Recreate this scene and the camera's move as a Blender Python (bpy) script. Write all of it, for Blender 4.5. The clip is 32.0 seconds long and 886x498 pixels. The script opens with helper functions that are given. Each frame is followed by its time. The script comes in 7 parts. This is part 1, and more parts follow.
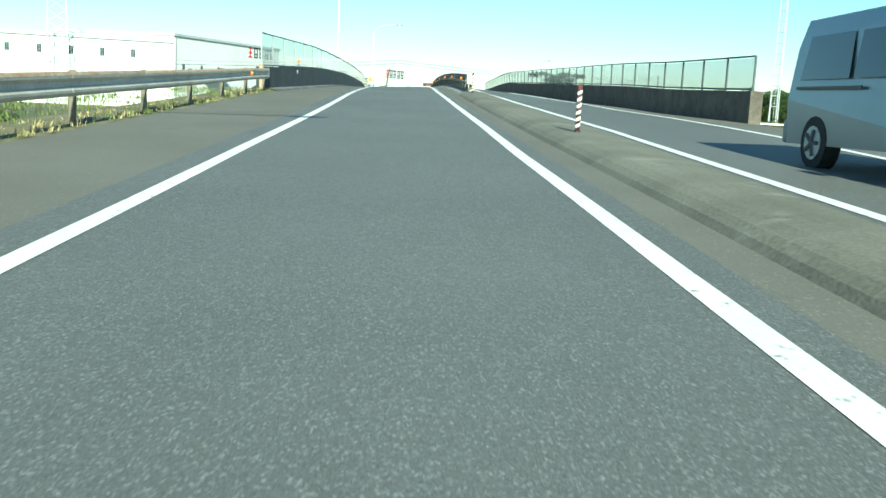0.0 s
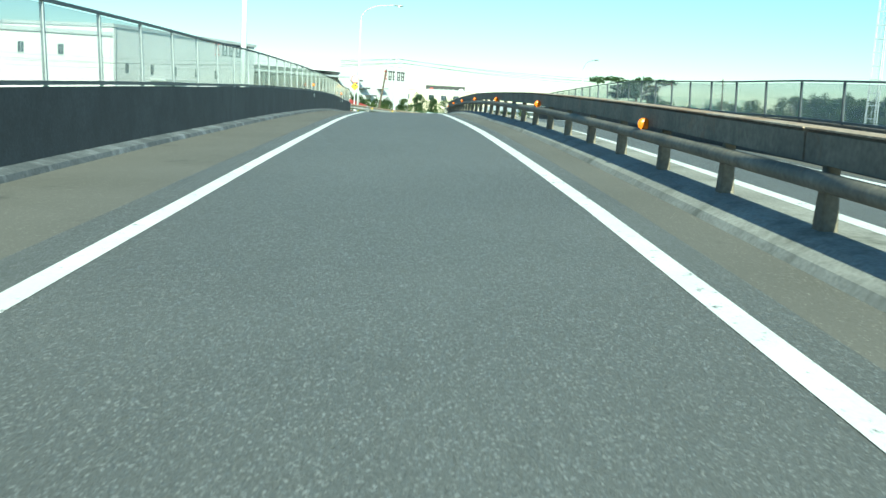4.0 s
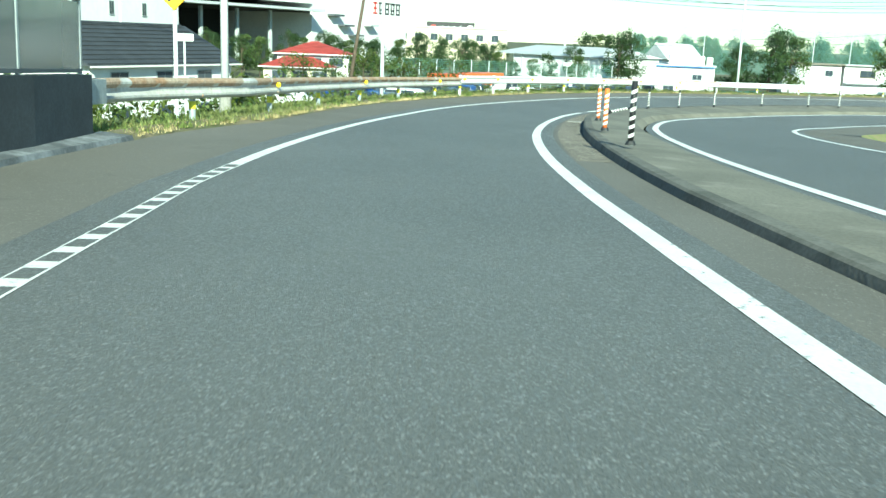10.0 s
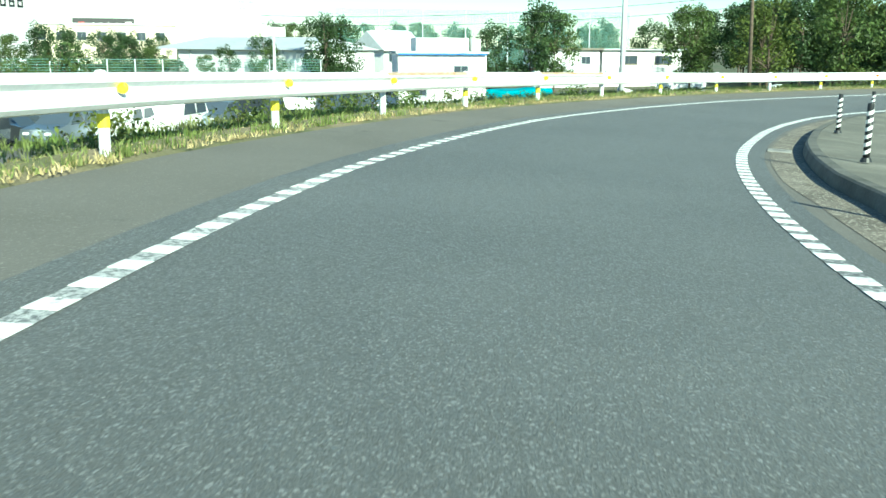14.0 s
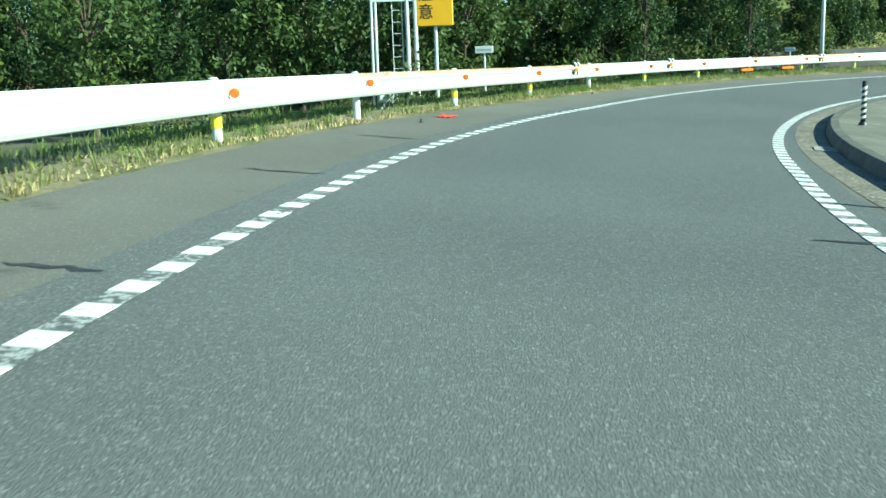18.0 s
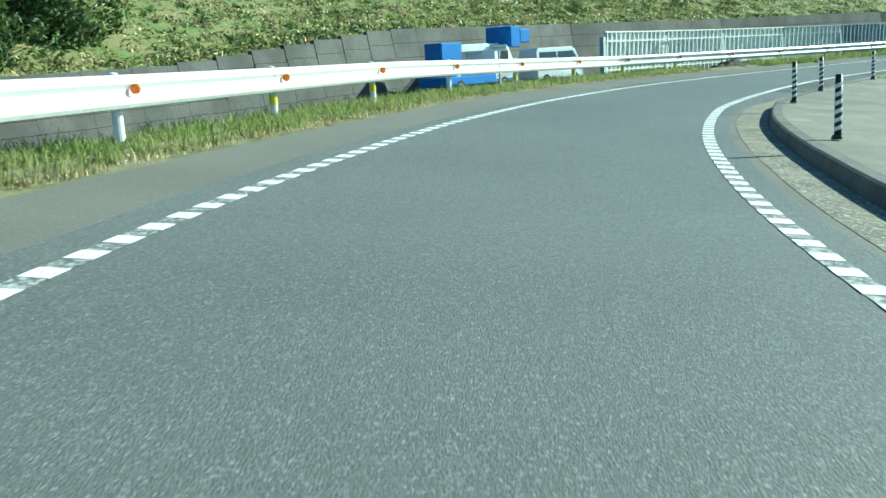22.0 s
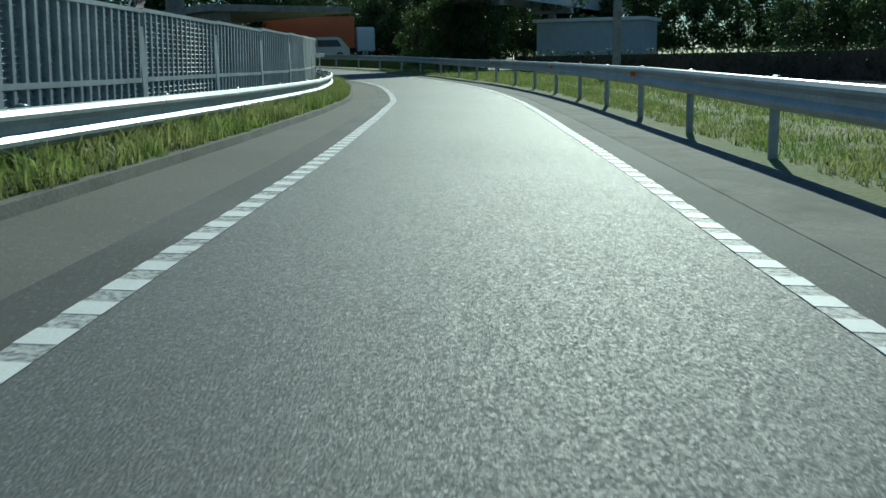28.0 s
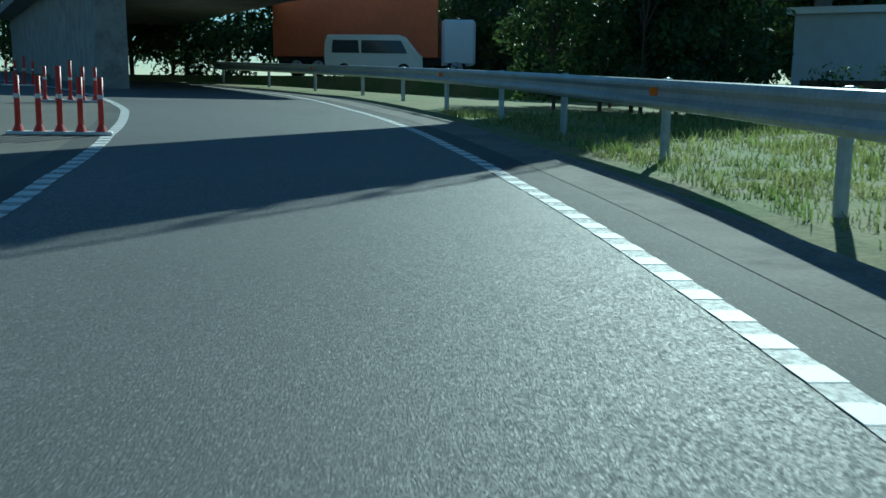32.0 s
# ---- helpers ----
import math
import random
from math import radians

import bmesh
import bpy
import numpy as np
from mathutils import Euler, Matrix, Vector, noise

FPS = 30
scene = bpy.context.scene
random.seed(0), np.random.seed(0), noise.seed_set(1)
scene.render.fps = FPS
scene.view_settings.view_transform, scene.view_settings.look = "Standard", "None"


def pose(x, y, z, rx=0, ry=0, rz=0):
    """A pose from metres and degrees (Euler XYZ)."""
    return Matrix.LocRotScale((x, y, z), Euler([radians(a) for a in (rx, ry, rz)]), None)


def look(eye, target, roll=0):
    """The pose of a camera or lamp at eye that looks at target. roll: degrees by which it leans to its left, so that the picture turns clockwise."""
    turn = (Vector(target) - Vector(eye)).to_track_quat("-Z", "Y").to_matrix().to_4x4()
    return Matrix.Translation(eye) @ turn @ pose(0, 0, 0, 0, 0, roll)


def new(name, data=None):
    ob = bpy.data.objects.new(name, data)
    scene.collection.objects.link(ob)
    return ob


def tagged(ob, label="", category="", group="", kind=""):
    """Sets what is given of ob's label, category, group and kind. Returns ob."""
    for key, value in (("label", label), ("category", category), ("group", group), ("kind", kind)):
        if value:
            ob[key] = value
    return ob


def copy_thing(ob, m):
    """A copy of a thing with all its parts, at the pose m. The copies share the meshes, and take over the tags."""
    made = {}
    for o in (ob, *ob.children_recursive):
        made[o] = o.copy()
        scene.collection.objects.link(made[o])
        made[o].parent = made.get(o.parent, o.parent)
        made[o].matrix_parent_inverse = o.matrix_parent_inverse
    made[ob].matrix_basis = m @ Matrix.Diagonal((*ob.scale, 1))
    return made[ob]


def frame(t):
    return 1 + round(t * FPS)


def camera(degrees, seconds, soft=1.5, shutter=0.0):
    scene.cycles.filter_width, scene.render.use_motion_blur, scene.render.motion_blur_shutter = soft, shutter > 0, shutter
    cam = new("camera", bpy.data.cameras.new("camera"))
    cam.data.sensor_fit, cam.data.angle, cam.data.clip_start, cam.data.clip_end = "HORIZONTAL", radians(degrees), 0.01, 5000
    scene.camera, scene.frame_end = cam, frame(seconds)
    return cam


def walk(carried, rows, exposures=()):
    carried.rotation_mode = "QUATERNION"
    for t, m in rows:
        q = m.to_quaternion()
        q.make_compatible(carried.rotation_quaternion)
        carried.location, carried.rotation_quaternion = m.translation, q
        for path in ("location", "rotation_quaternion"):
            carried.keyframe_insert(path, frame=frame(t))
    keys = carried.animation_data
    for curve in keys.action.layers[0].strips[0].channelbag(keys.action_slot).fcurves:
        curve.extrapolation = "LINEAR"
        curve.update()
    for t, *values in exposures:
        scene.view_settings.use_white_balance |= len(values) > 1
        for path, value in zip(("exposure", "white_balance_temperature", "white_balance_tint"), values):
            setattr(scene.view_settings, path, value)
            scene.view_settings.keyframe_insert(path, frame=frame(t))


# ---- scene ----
cam = camera(49.42, 32.0, shutter=0.06)
PATH = [
    (0, (0.050, -0.031, 1.014), (0.1274, 1.9440, 0.7054), 2.91),
    (0.5, (-0.001, 5.010, 1.163), (0.0765, 6.9847, 0.8527), 2.91),
    (1, (-0.072, 10.050, 1.320), (-0.0015, 12.0253, 1.0154), 2.86),
    (1.5, (-0.148, 15.087, 1.480), (-0.0756, 17.0632, 1.1791), 2.63),
    (2, (-0.217, 20.122, 1.638), (-0.1478, 22.0978, 1.3383), 2.43),
    (2.5, (-0.273, 25.153, 1.790), (-0.1962, 27.1288, 1.4903), 2.40),
    (3, (-0.326, 30.182, 1.959), (-0.2491, 32.1572, 1.6573), 2.49),
    (3.5, (-0.383, 35.211, 2.134), (-0.3012, 37.1855, 1.8288), 2.78),
    (4, (-0.443, 40.240, 2.286), (-0.3655, 42.2142, 1.9780), 3.11),
    (4.5, (-0.496, 45.282, 2.418), (-0.4118, 47.2547, 2.1006), 3.51),
    (5, (-0.537, 50.341, 2.526), (-0.4489, 52.3125, 2.1995), 3.93),
    (5.5, (-0.579, 55.419, 2.608), (-0.4884, 57.3876, 2.2660), 4.23),
    (6, (-0.638, 60.512, 2.654), (-0.5478, 62.4783, 2.3012), 4.48),
    (6.5, (-0.712, 65.621, 2.679), (-0.6231, 67.5863, 2.3166), 4.40),
    (7, (-0.796, 70.747, 2.678), (-0.7059, 72.7100, 2.3043), 4.22),
    (7.5, (-0.881, 75.892, 2.655), (-0.7873, 77.8529, 2.2733), 4.10),
    (8, (-0.947, 81.056, 2.618), (-0.8499, 83.0159, 2.2327), 4.05),
    (8.5, (-0.990, 86.212, 2.566), (-0.8909, 88.1708, 2.1743), 3.61),
    (9, (-1.022, 91.329, 2.496), (-0.9245, 93.2854, 2.0908), 2.90),
    (9.5, (-1.036, 96.404, 2.397), (-0.9434, 98.3590, 1.9849), 2.45),
    (10, (-1.038, 101.430, 2.262), (-0.9550, 103.3816, 1.8338), 2.15),
    (10.5, (-1.009, 106.410, 2.103), (-0.9188, 108.3587, 1.6628), 1.83),
    (11, (-0.891, 111.341, 1.918), (-0.7805, 113.2869, 1.4672), 1.40),
    (11.5, (-0.597, 116.211, 1.720), (-0.4296, 118.1533, 1.2742), 1.22),
    (12, (-0.060, 121.014, 1.525), (0.1796, 122.9525, 1.0949), 1.02),
    (12.5, (0.733, 125.759, 1.338), (1.0618, 127.6851, 0.9101), 0.93),
    (13, (1.778, 130.458, 1.160), (2.2047, 132.3649, 0.7344), 0.68),
    (13.5, (3.102, 135.088, 0.989), (3.6464, 136.9657, 0.5664), 0.44),
    (14, (4.749, 139.615, 0.825), (5.4331, 141.4484, 0.4124), 0.38),
    (14.5, (6.746, 143.995, 0.670), (7.5822, 145.7648, 0.2602), -0.28),
    (15, (9.119, 148.182, 0.532), (10.1190, 149.8644, 0.1196), -0.88),
    (15.5, (11.860, 152.140, 0.412), (13.0073, 153.7255, -0.0004), -1.08),
    (16, (14.940, 155.839, 0.303), (16.2190, 157.3218, -0.1038), -1.22),
    (16.5, (18.349, 159.261, 0.205), (19.7423, 160.6380, -0.1984), -1.36),
    (17, (22.086, 162.366, 0.113), (23.6106, 163.5973, -0.2866), -1.88),
    (17.5, (26.134, 165.101, 0.025), (27.7677, 166.1831, -0.3780), -2.02),
    (18, (30.449, 167.451, -0.052), (32.1784, 168.3765, -0.4440), -1.92),
    (18.5, (34.991, 169.398, -0.128), (36.8034, 170.1470, -0.5213), -2.20),
    (19, (39.732, 170.910, -0.203), (41.6102, 171.4764, -0.5945), -2.25),
    (19.5, (44.628, 171.956, -0.269), (46.5539, 172.3248, -0.6599), -2.57),
    (20, (49.631, 172.515, -0.333), (51.5855, 172.6890, -0.7209), -3.04),
    (20.5, (54.698, 172.572, -0.391), (56.6575, 172.5542, -0.7889), -3.04),
    (21, (59.781, 172.069, -0.442), (61.7301, 171.8528, -0.8340), -3.09),
    (21.5, (64.822, 171.023, -0.486), (66.7429, 170.6221, -0.8752), -3.50),
    (22, (69.779, 169.480, -0.537), (71.6495, 168.8910, -0.9305), -3.42),
    (22.5, (74.614, 167.479, -0.595), (76.4237, 166.7215, -0.9834), -3.40),
    (23, (79.281, 165.021, -0.657), (81.0074, 164.0901, -1.0496), -3.08),
    (23.5, (83.737, 162.114, -0.712), (85.3601, 161.0138, -1.1040), -2.65),
    (24, (87.946, 158.790, -0.755), (89.4599, 157.5430, -1.1454), -1.89),
    (24.5, (91.870, 155.093, -0.782), (93.2698, 153.7185, -1.1725), -1.83),
    (25, (95.449, 151.044, -0.801), (96.7172, 149.5480, -1.1930), -1.38),
    (25.5, (98.640, 146.671, -0.827), (99.7647, 145.0625, -1.2136), -1.11),
    (26, (101.431, 142.017, -0.863), (102.4118, 140.3188, -1.2551), -0.93),
    (26.5, (103.832, 137.138, -0.901), (104.6844, 135.3716, -1.2926), -0.99),
    (27, (105.906, 132.100, -0.930), (106.6609, 130.2876, -1.3136), -0.88),
    (27.5, (107.740, 126.953, -0.955), (108.4228, 125.1119, -1.3362), -0.87),
    (28, (109.414, 121.739, -0.978), (110.0463, 119.8807, -1.3641), -0.91),
    (28.5, (111.011, 116.486, -1.002), (111.6069, 114.6192, -1.4032), -0.84),
    (29, (112.610, 111.220, -1.024), (113.2023, 109.3508, -1.4191), -0.50),
    (29.5, (114.283, 105.965, -1.040), (114.8825, 104.0955, -1.4228), -0.63),
    (30, (116.045, 100.724, -1.043), (116.6585, 98.8587, -1.4237), -0.73),
    (30.5, (117.904, 95.503, -1.036), (118.5397, 93.6433, -1.4067), -0.29),
    (31, (119.914, 90.325, -1.010), (120.5960, 88.4792, -1.3642), 0.33),
    (31.5, (122.140, 85.225, -0.971), (122.8983, 83.4074, -1.3198), 0.50),
    (32, (124.645, 80.243, -0.918), (125.5202, 78.4779, -1.2629), 0.45),
]
EXPOSURES = [(0.0, 1.1, 6150, -22), (7.0, 1.15, 6000, -23), (12.0, 1.28, 6050, -22), (17.0, 1.16, 6050, -22), (18.5, 1.1, 5650, -28), (22.5, 1.12, 5600, -26), (24.0, 1.1, 5900, -18), (25.0, 0.75, 5850, -17), (26.0, 0.0, 5600, -18), (29.0, -0.25, 5650, -16), (31.0, 0.0, 5600, -18), (32.0, 0.05, 5000, -22)]
walk(cam, [(t, look(eye, target, roll)) for t, eye, target, roll in PATH], EXPOSURES)

# ---- world and sun ----
SUN_YAW, SUN_UP = -174.0, 27.0
world = bpy.data.worlds.new("sky")
scene.world = world
world.use_nodes = True
_n = world.node_tree.nodes
_bg = _n["Background"]
_sky = _n.new("ShaderNodeTexSky")
_sky.sky_type = "NISHITA"
_sky.sun_disc = False
_sky.sun_elevation = radians(SUN_UP)
_sky.sun_rotation = radians(-SUN_YAW)
_sky.air_density, _sky.dust_density, _sky.ozone_density = 1.0, 0.0, 4.5
world.node_tree.links.new(_sky.outputs[0], _bg.inputs[0])
_bg.inputs[1].default_value = 0.075
_sd = bpy.data.lights.new("sun", "SUN")
_sd.energy, _sd.angle, _sd.color = 4.8, radians(0.55), (1.0, 0.93, 0.82)
sun = new("sun", _sd)
_dir = Vector((-math.sin(radians(SUN_YAW)) * math.cos(radians(SUN_UP)), math.cos(radians(SUN_YAW)) * math.cos(radians(SUN_UP)), math.sin(radians(SUN_UP))))
sun.matrix_world = look(_dir * 100, (0, 0, 0))

# ---- materials ----
def mat(name, color, rough=0.8, metal=0.0, spec=0.5, var=0.25, scale=3.0, fine=60.0, bump=0.2, tint=None, stain=None, island=0.0, obj=0.0, speck=None, gloss=None):
    """Procedural surface: base colour, broad stains, fine grain, bump; tint: second colour of the broad pattern;
    speck: (colour, scale, amount) of small flecks; island/obj: brightness spread from piece to piece."""
    m = bpy.data.materials.new(name)
    m.use_nodes = True
    nt = m.node_tree
    N, L = nt.nodes, nt.links
    b = N["Principled BSDF"]
    b.inputs["Roughness"].default_value, b.inputs["Metallic"].default_value = rough, metal
    b.inputs["Specular IOR Level"].default_value = spec
    geo = N.new("ShaderNodeNewGeometry")
    n1 = N.new("ShaderNodeTexNoise")
    n1.inputs["Scale"].default_value, n1.inputs["Detail"].default_value = scale, 6
    n2 = N.new("ShaderNodeTexNoise")
    n2.inputs["Scale"].default_value, n2.inputs["Detail"].default_value = fine, 3
    L.new(geo.outputs["Position"], n1.inputs["Vector"])
    L.new(geo.outputs["Position"], n2.inputs["Vector"])
    r1 = N.new("ShaderNodeMapRange")
    r1.inputs[1].default_value, r1.inputs[2].default_value = 0.36, 0.64
    L.new(n1.outputs["Fac"], r1.inputs[0])
    mx = N.new("ShaderNodeMix")
    mx.data_type = "RGBA"
    second = tint or tuple(c * (1 - var) for c in color)
    mx.inputs[6].default_value, mx.inputs[7].default_value = (*color, 1), (*second, 1)
    L.new(r1.outputs[0], mx.inputs[0])
    out = mx.outputs[2]
    # fine grain as brightness
    r2 = N.new("ShaderNodeMapRange")
    r2.inputs[1].default_value, r2.inputs[2].default_value = 0.3, 0.7
    r2.inputs[3].default_value, r2.inputs[4].default_value = 1 - var * 0.7, 1 + var * 0.7
    L.new(n2.outputs["Fac"], r2.inputs[0])
    hs = N.new("ShaderNodeHueSaturation")
    L.new(out, hs.inputs["Color"])
    L.new(r2.outputs[0], hs.inputs["Value"])
    out = hs.outputs[0]
    for src, amount in ((geo.outputs["Random Per Island"], island), (None, obj)):
        if amount:
            if src is None:
                src = N.new("ShaderNodeObjectInfo").outputs["Random"]
            rr = N.new("ShaderNodeMapRange")
            rr.inputs[3].default_value, rr.inputs[4].default_value = 1 - amount, 1 + amount
            L.new(src, rr.inputs[0])
            h2 = N.new("ShaderNodeHueSaturation")
            L.new(out, h2.inputs["Color"])
            L.new(rr.outputs[0], h2.inputs["Value"])
            out = h2.outputs[0]
    if speck:
        col, sc, amt = speck
        vo = N.new("ShaderNodeTexVoronoi")
        vo.inputs["Scale"].default_value = sc
        L.new(geo.outputs["Position"], vo.inputs["Vector"])
        st = N.new("ShaderNodeMapRange")
        st.inputs[1].default_value, st.inputs[2].default_value = 1 - amt, 1 - amt * 0.6
        L.new(vo.outputs["Color"], st.inputs[0])
        m2 = N.new("ShaderNodeMix")
        m2.data_type = "RGBA"
        m2.inputs[7].default_value = (*col, 1)
        L.new(st.outputs[0], m2.inputs[0])
        L.new(out, m2.inputs[6])
        out = m2.outputs[2]
    if stain:
        col, sc, lo, hi = stain
        n3 = N.new("ShaderNodeTexNoise")
        n3.inputs["Scale"].default_value, n3.inputs["Detail"].default_value = sc, 8
        n3.inputs["Roughness"].default_value = 0.7
        L.new(geo.outputs["Position"], n3.inputs["Vector"])
        st = N.new("ShaderNodeMapRange")
        st.inputs[1].default_value, st.inputs[2].default_value = lo, hi
        L.new(n3.outputs["Fac"], st.inputs[0])
        m2 = N.new("ShaderNodeMix")
        m2.data_type = "RGBA"
        m2.inputs[7].default_value = (*col, 1)
        L.new(st.outputs[0], m2.inputs[0])
        L.new(out, m2.inputs[6])
        out = m2.outputs[2]
    L.new(out, b.inputs["Base Color"])
    if gloss:
        # polished and dull stones side by side
        sc, lo, hi = gloss
        vo = N.new("ShaderNodeTexVoronoi")
        vo.inputs["Scale"].default_value = sc
        L.new(geo.outputs["Position"], vo.inputs["Vector"])
        st = N.new("ShaderNodeMapRange")
        st.inputs[3].default_value, st.inputs[4].default_value = lo, hi
        L.new(vo.outputs["Color"], st.inputs[0])
        L.new(st.outputs[0], b.inputs["Roughness"])
    if bump:
        bp = N.new("ShaderNodeBump")
        bp.inputs["Strength"].default_value, bp.inputs["Distance"].default_value = bump, 0.01
        L.new(n2.outputs["Fac"], bp.inputs["Height"])
        L.new(bp.outputs[0], b.inputs["Normal"])
    return m


def leaf_mat(name, color, second, rough=0.55, trans=0.35):
    """Foliage: colour varies from leaf to leaf, a share of the light passes through."""
    m = mat(name, color, rough, tint=second, scale=0.6, fine=8, var=0.3, bump=0, island=0.45, spec=0.35)
    N, L = m.node_tree.nodes, m.node_tree.links
    b = N["Principled BSDF"]
    tr = N.new("ShaderNodeBsdfTranslucent")
    L.new(b.inputs["Base Color"].links[0].from_socket, tr.inputs[0])
    mix = N.new("ShaderNodeMixShader")
    mix.inputs[0].default_value = trans
    L.new(b.outputs[0], mix.inputs[1])
    L.new(tr.outputs[0], mix.inputs[2])
    L.new(mix.outputs[0], N["Material Output"].inputs[0])
    return m


def glass_mat(name, color, alpha):
    """Clear sheet: mostly see-through with a gloss."""
    m = bpy.data.materials.new(name)
    m.use_nodes = True
    N, L = m.node_tree.nodes, m.node_tree.links
    b = N["Principled BSDF"]
    b.inputs["Base Color"].default_value, b.inputs["Roughness"].default_value = (*color, 1), 0.15
    b.inputs["Alpha"].default_value = alpha
    return m


M_ASPHALT = mat("asphalt", (0.113, 0.116, 0.112), 0.55, spec=0.28, var=0.38, scale=0.3, fine=115, bump=0.6, tint=(0.135, 0.138, 0.133), speck=((0.25, 0.255, 0.25), 110, 0.26), gloss=(85, 0.36, 0.95))
M_SHOULDER = mat("shoulder_asphalt", (0.168, 0.16, 0.143), 0.85, spec=0.2, var=0.22, scale=0.5, fine=80, bump=0.5, tint=(0.145, 0.138, 0.122), speck=((0.27, 0.26, 0.23), 95, 0.18), stain=((0.1, 0.098, 0.09), 0.9, 0.62, 0.72))
M_EDGE = mat("asphalt_matte_dark", (0.115, 0.117, 0.113), 0.8, spec=0.2, var=0.35, scale=0.4, fine=110, bump=0.5, speck=((0.2, 0.2, 0.19), 110, 0.2))
M_PAINT = mat("road_paint_white", (0.8, 0.8, 0.78), 0.65, var=0.1, scale=2, fine=50, bump=0.2, stain=((0.17, 0.17, 0.17), 9, 0.6, 0.66))
M_WORN = mat("road_paint_worn", (0.5, 0.5, 0.49), 0.7, var=0.2, scale=4, fine=30, bump=0.2, stain=((0.1, 0.104, 0.103), 22, 0.42, 0.53))
M_WORN_HALF = mat("road_paint_half_worn", (0.58, 0.58, 0.57), 0.7, var=0.2, scale=4, fine=30, bump=0.2, stain=((0.12, 0.125, 0.125), 26, 0.46, 0.58))
M_CONC = mat("concrete_pale", (0.36, 0.35, 0.32), 0.88, spec=0.3, var=0.25, scale=1.2, fine=30, bump=0.3, stain=((0.12, 0.12, 0.1), 1.6, 0.52, 0.75))
M_GUTTER = mat("gutter_concrete", (0.24, 0.23, 0.205), 0.9, spec=0.25, var=0.25, scale=1.2, fine=30, bump=0.3, stain=((0.12, 0.115, 0.1), 1.6, 0.5, 0.72))
M_FOOT = mat("parapet_foot_concrete", (0.13, 0.14, 0.15), 0.85, var=0.3, scale=1.5, fine=30, bump=0.4, stain=((0.36, 0.38, 0.4), 1.3, 0.5, 0.72))
# weathered concrete; dark bluish base carries the shade of the west parapet face
M_CONC_DARK = mat("concrete_weathered_shaded", (0.05, 0.06, 0.07), 0.8, var=0.3, scale=1.0, fine=25, bump=0.3, stain=((0.03, 0.034, 0.04), 2.5, 0.45, 0.7))
M_WALL_R = mat("concrete_brown_weathered", (0.15, 0.125, 0.1), 0.85, var=0.3, scale=1.0, fine=25, bump=0.3, stain=((0.06, 0.05, 0.042), 2.5, 0.45, 0.7))
M_KERB = mat("kerb_concrete", (0.15, 0.145, 0.125), 0.9, var=0.3, scale=1.5, fine=30, bump=0.4, stain=((0.07, 0.07, 0.055), 2.2, 0.48, 0.7))
M_ISLAND = mat("island_paving", (0.19, 0.18, 0.145), 0.9, var=0.3, scale=0.8, fine=35, bump=0.45, stain=((0.3, 0.28, 0.24), 1.3, 0.56, 0.75))
M_GRAVEL = mat("gutter_gravel", (0.2, 0.175, 0.14), 0.95, var=0.4, scale=2, fine=40, bump=0.8, speck=((0.4, 0.37, 0.3), 45, 0.3))
M_STEEL_W = mat("rail_white_paint", (0.78, 0.79, 0.78), 0.38, var=0.1, scale=0.7, fine=12, bump=0.05, stain=((0.4, 0.3, 0.2), 2.0, 0.66, 0.8))
M_STEEL_TOP = mat("rail_white_paint_old", (0.72, 0.73, 0.71), 0.42, var=0.15, scale=1.0, fine=12, bump=0.05, stain=((0.36, 0.24, 0.14), 1.2, 0.6, 0.78))
M_STEEL_G = mat("rail_galvanised", (0.42, 0.46, 0.48), 0.45, metal=0.3, var=0.2, scale=1.2, fine=15, bump=0.05, stain=((0.3, 0.2, 0.13), 1.5, 0.64, 0.8))
M_RUST = mat("rail_rusty", (0.36, 0.22, 0.13), 0.75, var=0.4, scale=2.5, fine=20, bump=0.25, tint=(0.42, 0.34, 0.26))
M_BEAM = mat("beam_brown_weathered", (0.2, 0.18, 0.145), 0.7, var=0.35, scale=1.6, fine=20, bump=0.2, tint=(0.13, 0.12, 0.1), stain=((0.24, 0.14, 0.08), 2.0, 0.55, 0.75))
M_POST_CONC = mat("post_beige", (0.22, 0.19, 0.145), 0.85, var=0.3, scale=3, fine=25, bump=0.2)
M_POLE = mat("pole_pale_grey", (0.62, 0.65, 0.66), 0.5, var=0.12, scale=1, fine=12, bump=0.03)
M_ALU = mat("fence_frame_grey", (0.42, 0.45, 0.46), 0.45, metal=0.4, var=0.15, scale=1, fine=12, bump=0.03)
M_DARKFRAME = mat("fence_frame_dark", (0.09, 0.1, 0.11), 0.55, var=0.2, bump=0.03)
M_GLASS = glass_mat("fence_panel_clear", (0.24, 0.26, 0.27), 0.33)
M_GLASS_FAR = glass_mat("fence_panel_far", (0.36, 0.43, 0.47), 0.34)
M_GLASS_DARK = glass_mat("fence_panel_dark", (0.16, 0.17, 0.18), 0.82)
M_WINDOW = mat("window_glass_dark", (0.05, 0.065, 0.08), 0.12, var=0.04, scale=0.5, bump=0)
M_ORANGE = mat("reflector_orange", (0.88, 0.2, 0.012), 0.25, var=0.08, bump=0)
M_YELLOW = mat("reflector_yellow", (0.95, 0.66, 0.03), 0.3, var=0.08, bump=0)
M_YELLOW_BAND = mat("band_yellow", (0.85, 0.72, 0.05), 0.5, var=0.15, bump=0)
M_RED = mat("post_red", (0.55, 0.045, 0.03), 0.5, var=0.15, scale=4, bump=0.03)
M_REDBROWN = mat("stripe_red_brown", (0.11, 0.035, 0.032), 0.6, var=0.25, scale=6, bump=0.03)
